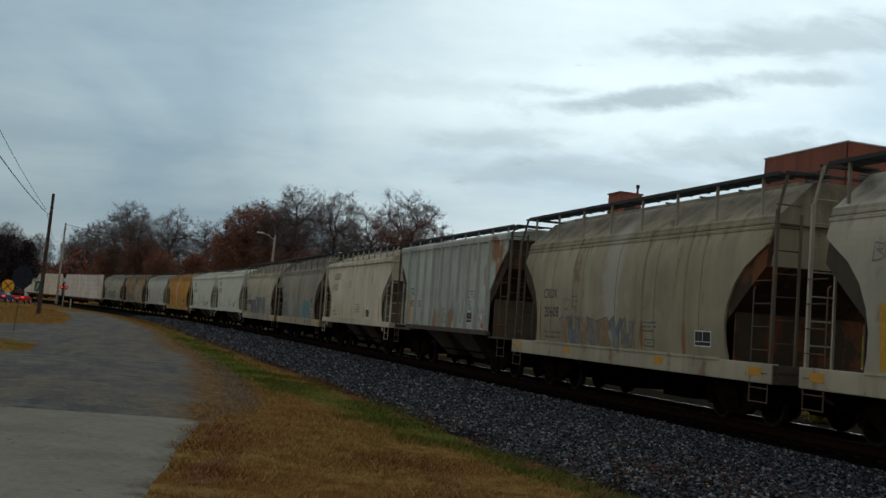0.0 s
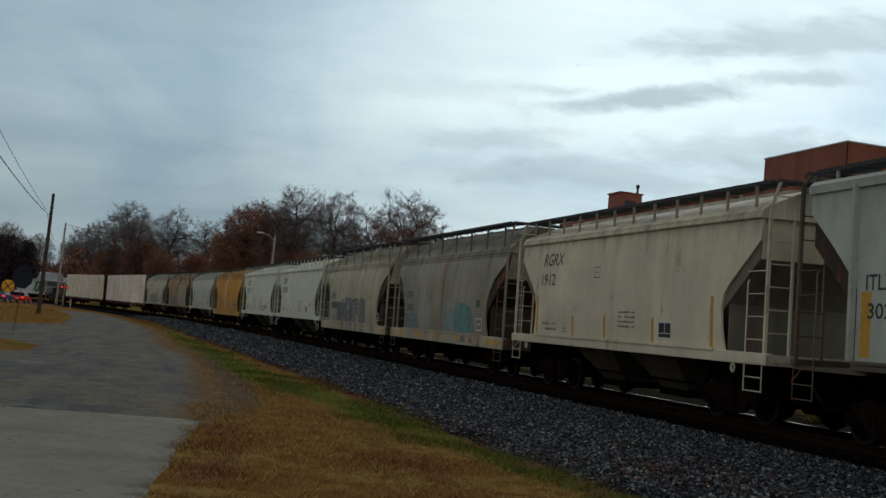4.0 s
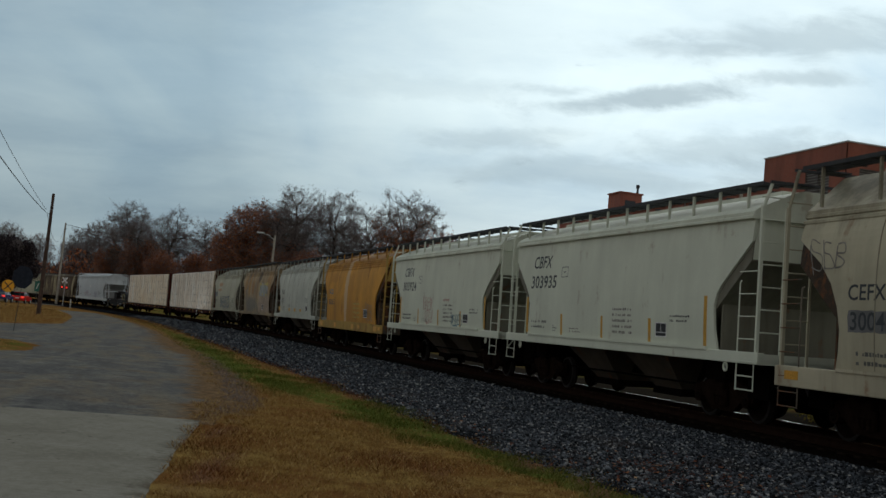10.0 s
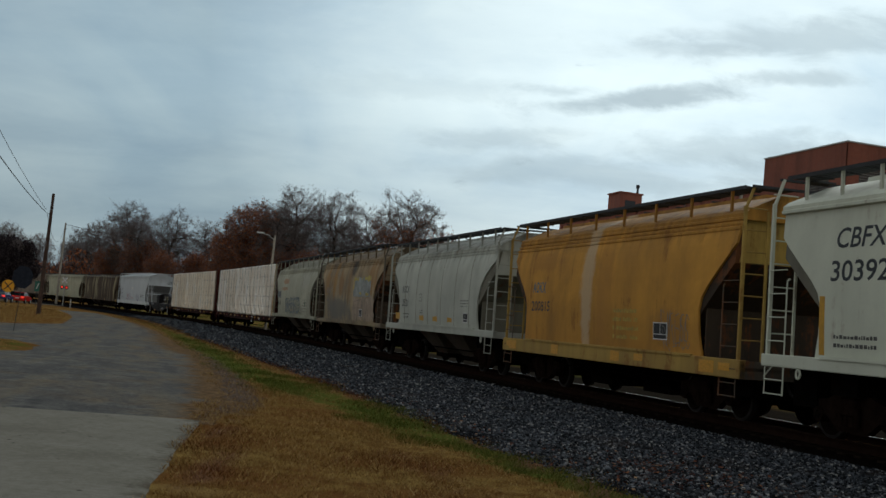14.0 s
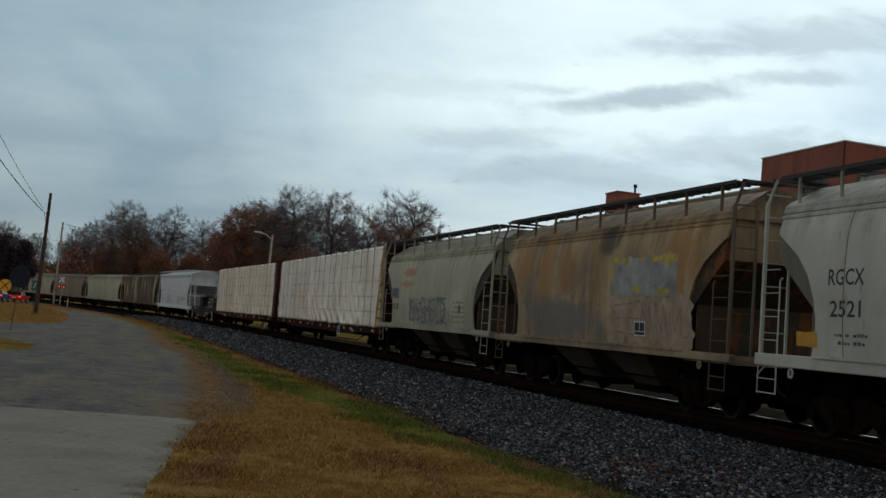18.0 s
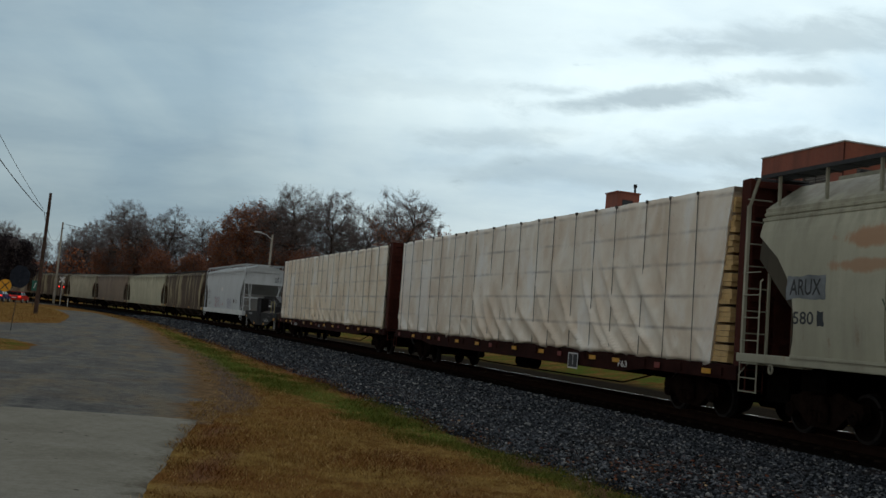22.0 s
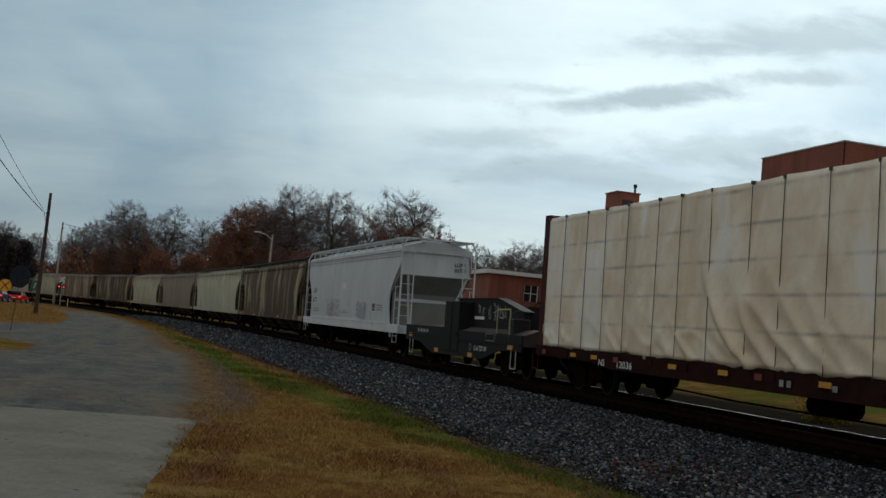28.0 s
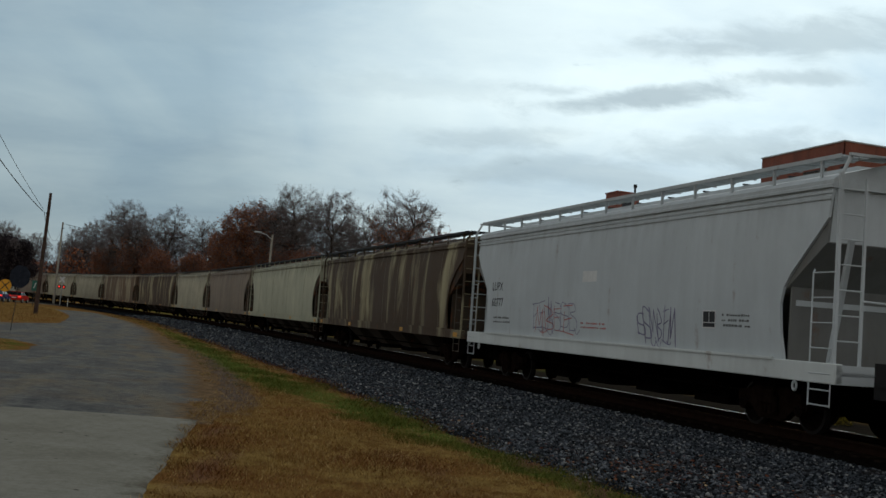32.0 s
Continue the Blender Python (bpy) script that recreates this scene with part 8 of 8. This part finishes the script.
def mark_cars():
    c = Side("lead")
    c.words("C", -11.9, -12.35, 2.36, 2.63)
    c.bars(-11.9, -13.4, 1.35, 1.62)
    c.words("20", -11.95, -12.6, 1.86, 2.14)
    c.stripe(-10.9, -11.2, 1.25, 2.3, M_STRIPE)
    c.scribble(-10.6, -11.6, 2.95, 3.3, M_FAINT, 3, 3, 0.03)
    c = Side("tan")
    c.words("CRDX", 2.96, 2.03, 2.38, 2.64)
    c.words("20608", 2.87, 1.9, 1.88, 2.16)
    c.bars(2.8, 1.77, 1.29, 1.56)
    c.outline(1.03, 0.77, 2.17, 2.43)
    c.bars(-2.83, -3.56, 1.62, 1.9, 3)
    c.outline(-2.97, -3.45, 1.33, 1.47)
    c.panel(-5.19, -5.81, 1.42, 1.72)
    c.blocks(1.8, -2.45, 1.24, 1.9, (M_PEACHTAG, M_BLUEGREY, M_PEACHTAG, M_FAINT, M_PEACHTAG, M_BLUEGREY, M_FAINT), 5)
    c.scribble(1.7, 0.6, 1.8, 2.42, M_FAINT, 9, 2, 0.03)
    c = Side("ribbed")
    c.words("ITLX", 16.2, 15.5, 2.5, 2.75)
    c.words("302", 16.14, 15.55, 2.05, 2.3)
    c.words("52", 15.05, 14.68, 2.05, 2.3)
    c.stripe(16.3, 16.05, 1.44, 2.48, M_STRIPE)
    c.scribble(12.0, 11.5, 1.5, 2.1, M_PRIMER, 12, 1, 0.05)
    c.scribble(11.0, 10.6, 1.5, 2.3, M_PRIMER, 13, 1, 0.045)
    c.stroke([(10.3, 2.1), (10.1, 1.55), (9.85, 2.1)], 0.03, M_PRIMER)
    c.scribble(9.3, 9.0, 1.98, 2.3, M_PRIMER, 14, 1, 0.035)
    c.scribble(8.35, 7.9, 1.5, 2.2, M_PRIMER, 15, 1, 0.035)
    c.stripe(7.82, 7.65, 1.42, 2.45, M_STRIPE)
    c.patch(8.2, 7.95, 1.72, 1.88, M_WHITE, 16, "paper_label", 0.01)
    c.patch(8.0, 7.75, 1.44, 1.6, M_REDSPRAY, 17, rough=0.03)
    c.bars(9.5, 8.75, 2.36, 2.66, 3)
    c.panel(9.4, 8.92, 1.58, 1.92)
    c.outline(15.15, 14.95, 1.4, 1.5)
    c = Side("cream")
    c.words("RGRX", 29.85, 28.52, 3.25, 3.59, slant=0.2)
    c.words("1912", 29.92, 28.98, 2.72, 3.04)
    c.outline(26.54, 26.23, 2.89, 3.14)
    for s, z1 in ((30.18, 2.43), (27.78, 1.93), (25.89, 1.97), (23.45, 1.95), (20.98, 2.42)):
        c.stripe(s, s - 0.12, 1.42, z1, M_STRIPE)
    c.bars(29.8, 28.8, 1.5, 1.78)
    c.bars(28.34, 28.07, 1.49, 1.65)
    c.bars(25.1, 24.2, 1.68, 2.12, 4)
    c.panel(23.1, 22.55, 1.53, 1.86)
    c = Side("teal")
    c.words("CRDX", 43.4, 42.5, 2.38, 2.65)
    c.words("20053", 43.34, 42.39, 1.89, 2.16)
    c.bars(43.25, 42.0, 1.36, 1.65)
    c.patch(43.6, 41.9, 1.25, 1.8, M_BLUEGREY, 3, rough=0.05)
    top = [(37.5, 1.24), (37.55, 1.9), (37.45, 2.12), (37.1, 2.2), (36.6, 2.22), (36.1, 2.16), (35.75, 2.06), (35.6, 1.85), (35.55, 1.24)]
    c.shape(top, M_TEAL, "paint_patch")
    c.stroke(smooth_line(top), 0.035, M_CHALK, lift=0.001)
    for s in (36.95, 36.55, 36.1):
        c.stroke([(s, 1.9), (s + 0.02, 1.5)], 0.07, M_CHALK, lift=0.0015)
        c.stroke([(s + 0.05, 1.9), (s + 0.07, 1.5)], 0.02, M_BLUEGREY, lift=0.002)
    c.patch(38.4, 37.6, 1.24, 1.95, M_TEALFAINT, 14, rough=0.3)
    c.scribble(41.6, 40.2, 1.4, 2.2, M_CHALKFAINT, 14, 3, 0.04)
    c.scribble(38.3, 37.9, 2.0, 2.3, M_CHALKFAINT, 18, 2, 0.03)
    c.scribble(44.2, 43.4, 2.4, 3.5, M_BLUEGREY, 15, 2, 0.09)
    c.scribble(35.1, 34.6, 2.5, 3.1, M_BLUEGREY, 16, 2, 0.04)
    c.patch(35.3, 34.95, 2.1, 2.3, M_GREENSPRAY, 19, rough=0.06)
    c.outline(35.3, 34.75, 1.36, 1.72, 0.03, M_WHITE)
    c.sill_marks(((43.8, 0.4, M_YELLOW), (41.7, 0.3, M_YELLOW), (39.2, 0.35, M_PEACHRUN), (36.5, 0.9, M_BLUEGREY), (35.6, 0.4, M_PEACHRUN), (33.9, 0.35, M_YELLOW)))
    c = Side("scrawl")
    c.words("CEFX", 56.87, 55.94, 2.34, 2.6)
    c.patch(56.85, 55.45, 1.83, 2.18, M_PRIMER, 8, rough=0.04)
    c.words("300496", 56.8, 55.5, 1.86, 2.16)
    c.bars(56.65, 55.67, 1.28, 1.57)
    c.patch(55.6, 52.3, 1.26, 2.16, M_PRIMER, 6, rough=0.03)
    fat(c, (("U", 54.5, 53.75), ("T", 53.7, 52.8), ("I", 52.75, 52.3), ("F", 52.2, 51.35), ("8", 51.15, 50.0)), 1.22, 2.26, M_SILVERSPRAY)
    for s, w in ((54.0, 0.5), (53.1, 0.35), (52.3, 0.2), (51.4, 0.3), (50.3, 0.6)):
        bm = fresh()
        box(bm, c.x(s) - w / 2, c.x(s) + w / 2, 1.596, 1.5985, 0.86, 1.19)
        part("sill_spray", bm, M_SILVERSPRAY, c.car)
    c.scribble(58.0, 57.0, 2.8, 3.4, M_FAINT, 17, 3, 0.03)
    for s in (54.0, 52.6, 50.9, 49.4, 49.1):
        c.stroke(smooth_line([(s, 2.3), (s - 0.1, 2.42), (s - 0.25, 2.38)]), 0.025, M_BLACK)
    c.panel(48.0, 47.5, 1.4, 1.7)
    for key, m0, num in (("white_a", 66.85, "303935"), ("white_b", 80.2, "303924")):
        c = Side(key)
        c.words("CBFX", m0 + 3.95, m0 + 2.69, 3.2, 3.54, slant=0.18)
        c.words(num, m0 + 4.05, m0 + 2.27, 2.65, 3.0, slant=0.05)
        c.outline(m0 + 1.95, m0 + 1.56, 2.94, 3.2)
        for v, w, zt in ((4.33, 0.24, 2.41), (1.88, 0.2, 1.97), (-0.58, 0.18, 1.96), (-3.03, 0.2, 1.94), (-5.39, 0.2, 2.43)):
            c.stripe(m0 + v, m0 + v - 0.62 * w, 1.43, zt, M_STRIPE)
        c.bars(m0 + 3.93, m0 + 2.79, 1.54, 1.82)
        c.bars(m0 - 1.22, m0 - 2.24, 1.53, 2.2, 5, M_FAINT)
        c.bars(m0 - 4.0, m0 - 4.83, 1.86, 2.06, 2)
        c.panel(m0 - 3.39, m0 - 3.86, 1.56, 1.85)
        c.bars(m0 + 2.4, m0 + 2.1, 1.5, 1.7, 3)
        c.bars(m0 + 1.3, m0 + 0.6, 1.5, 1.65, 2, M_FAINT)
    c.scribble(81.37, 80.3, 1.9, 2.5, M_REDSPRAY, 20, 4, 0.02)
    c.scribble(81.1, 80.2, 1.42, 1.95, M_REDSPRAY, 23, 4, 0.02)
    c.words("WARNING", 79.0, 78.35, 2.26, 2.36, M_REDSPRAY)
    c.scribble(78.07, 76.93, 1.4, 1.86, M_BLUESPRAY, 21, 5, 0.04)
    c.scribble(77.9, 77.1, 1.22, 1.36, M_BLUESPRAY, 22, 2, 0.03)
    c = Side("orange")
    c.words("AOKX", 97.65, 96.73, 2.53, 2.82, M_BLUESPRAY)
    c.words("200815", 97.69, 96.39, 2.03, 2.3)
    c.panel(90.47, 89.86, 1.5, 1.85)
    c.scribble(90.1, 88.94, 1.35, 2.15, M_FAINT, 25, 6, 0.025)
    c.bars(92.5, 91.2, 1.4, 2.2, 4, M_OCHRE)
    for s in (98.9, 95.8, 92.2, 88.1):
        w = 0.55 if s in (98.9, 88.1) else 0.45
        bm = fresh()
        box(bm, c.x(s) - w / 2, c.x(s) + w / 2, 1.596, 1.604, 0.92, 1.16)
        part("sill_reflector", bm, M_YELLOW, c.car)
    c = Side("light")
    c.words("RGCX", 111.2, 110.27, 2.58, 2.85)
    c.words("2521", 111.13, 110.33, 2.06, 2.33)
    c.bars(111.0, 110.16, 1.58, 1.84)
    for s, w, z1 in ((112.07, 0.6, 1.8), (108.8, 0.56, 1.73), (107.12, 0.53, 1.71), (105.43, 0.51, 1.7)):
        c.patch(s, s - w, 1.55, z1, M_STRIPE, int(s), "reflector_patch", 0.02)
    c.outline(108.85, 108.55, 2.26, 2.52)
    c.panel(103.72, 103.29, 1.58, 1.88)
    c.bars(104.07, 103.24, 2.06, 2.34, 3)
    c.bars(108.8, 108.3, 1.8, 1.95, 2)
    c = Side("rusty")
    c.patch(119.54, 116.42, 2.42, 3.3, M_PALEBOX, 30, rough=0.05)
    for s0, s1, z0, z1, q in ((119.55, 118.7, 3.16, 3.32, 33), (118.2, 117.9, 3.18, 3.3, 34), (117.6, 116.4, 3.14, 3.34, 35), (119.6, 119.4, 2.75, 3.2, 36), (118.4, 118.0, 2.5, 2.66, 37), (117.2, 116.6, 2.48, 2.58, 38)):
        c.patch(s0, s1, z0, z1, M_OCHRE, q, rough=0.09, lift=0.0008)
    c.words("BOAX", 125.3, 124.2, 2.62, 2.9, M_FAINT)
    c.patch(119.57, 115.7, 1.36, 2.36, M_PEACH, 31, rough=0.25)
    c.panel(118.22, 117.73, 1.54, 1.84)
    c.scribble(119.3, 116.0, 1.5, 2.3, M_DUSTYROSE, 38, 5, 0.07)
    c.bars(125.2, 124.6, 2.1, 2.45, 1, M_PRIMER)
    c = Side("aqua")
    c.patch(139.41, 138.3, 2.35, 2.76, M_BLUEGREY, 40, rough=0.03)
    c.words("ARUX", 139.32, 138.42, 2.42, 2.7, M_BLACK)
    c.scribble(136.7, 133.6, 1.42, 2.4, M_BLUEGREY, 41, 6, 0.13)
    c.words("D", 133.4, 132.3, 1.42, 2.4, M_BLUEGREY)
    for s in (134.9, 132.6):
        c.stripe(s, s - 0.1, 1.5, 1.85, M_STRIPE)
    c.scribble(136.8, 132.2, 1.4, 2.5, M_GREENSPRAY, 44, 7, 0.045)
    c.patch(130.95, 130.72, 1.86, 2.14, M_GREENSPRAY, 47, rough=0.08)
    c.words("580", 139.2, 138.6, 1.92, 2.14)
    c.patch(138.5, 138.32, 1.9, 2.16, M_INK, 45, rough=0.05)
    c.bars(131.5, 130.2, 1.5, 2.3, 5, M_FAINT)
    c = Side("silver")
    c.words("LUPX", 222.6, 221.7, 2.59, 2.85)
    c.words("60777", 222.6, 221.62, 2.11, 2.37)
    c.bars(222.4, 221.0, 1.6, 1.85)
    c.scribble(219.2, 216.3, 1.42, 2.4, M_PURPLE, 50, 6, 0.035)
    c.scribble(219.0, 216.5, 1.42, 2.2, M_REDSPRAY, 51, 4, 0.03)
    c.scribble(212.9, 211.2, 1.42, 2.2, M_PURPLE, 52, 6, 0.04)
    c.bars(216.0, 214.5, 1.6, 1.8, 2, M_REDSPRAY)
    c.patch(216.0, 215.17, 2.77, 3.04, M_WHITE, 53, "paper_label", 0.01)
    c.bars(215.9, 215.3, 2.8, 2.9, 1)
    c.panel(210.1, 209.64, 1.79, 2.12)
    c.bars(209.4, 208.4, 1.8, 2.1, 3)
    # marks on the end of the silver car
    end = Side("silver")
    a = (BOUNDS["silver"][1] - BOUNDS["silver"][0]) / 2
    for text, z in (("LUPX", 3.78), ("60777", 3.55)):
        ob = words(text, M_INK, end.car, 0, 1, 0, 1, 0.0)
        ob.matrix_basis = Matrix(((0, 1, 0, -a + 0.05), (-0.5, 0, 0, -0.75), (0, 0, 0.16, z), (0, 0, 0, 1)))
    for key, items in (("beam_a", ((148.7, 148.15, 0.76, 0.92, "panel"), (145.95, 145.5, 0.8, 0.94, "F63"))), ("beam_b", ((187.63, 187.3, 0.76, 0.92, "NS"), (186.62, 185.85, 0.76, 0.92, "12036"), (180.1, 179.5, 0.82, 0.94, "bars"), (178.6, 178.2, 0.84, 0.94, "bars")))):
        c = Side(key)
        for s0, s1, z0, z1, what in items:
            if what == "panel":
                bm = fresh()
                box(bm, c.x(s1), c.x(s0), 1.545, 1.56, 0.62, 0.98)
                pl = part("stencil_panel", bm, M_BLACK, c.car)
                x0, x1 = c.x(s0), c.x(s1)
                sheet("panel_border", ribbon([(x0, 0.62), (x1, 0.62), (x1, 0.98), (x0, 0.98), (x0, 0.62)], 0.03) + ribbon([((x0 + x1) / 2, 0.7), ((x0 + x1) / 2, 0.98)], 0.025), M_WHITE, pl, 1.562)
            elif what == "bars":
                sheet("small_print", [rect_of(c.x(s0) - 0.22 * i, c.x(s0) - 0.22 * i - 0.13, z0, z1) for i in range(int((s0 - s1) / 0.22))], M_CHALK, c.car, 1.545)
            else:
                words(what, M_WHITE, c.car, c.x(s0), c.x(s1), z0, z1, 1.546)


BOUNDS.update(beam_a=(141.1, 165.75), beam_b=(167.4, 191.9), test=(193.0, 204.95))
mark_cars()

# ---- motion ----
def car_pose(s, half):
    (x0, y0, _), (x1, y1, _) = on_track(s - half), on_track(s + half)
    a = math.atan2(y1 - y0, x1 - x0)
    return Matrix.Translation(((x0 + x1) / 2, (y0 + y1) / 2, RAIL)) @ pose(0, 0, 0, 0, 0, math.degrees(a)) @ pose(0, 0, 0, -CANT, 0, 0)


def motions():
    for car, s, half in TRAIN:
        walk(car, [(t, car_pose(s - run(t), half)) for t in range(0, 33, 2)])
    # all wheelsets roll alike: one set of keys
    first = WHEELS[0]
    steps = [i / 15 for i in range(481)]
    walk(first, [(t, pose(0, 0, 0, 0, -math.degrees(run(t) / 0.42), 0)) for t in steps])
    for w in WHEELS[1:]:
        w.rotation_mode = "QUATERNION"
        w.animation_data_create()
        w.animation_data.action = first.animation_data.action
        w.animation_data.action_slot = first.animation_data.action_slot


motions()
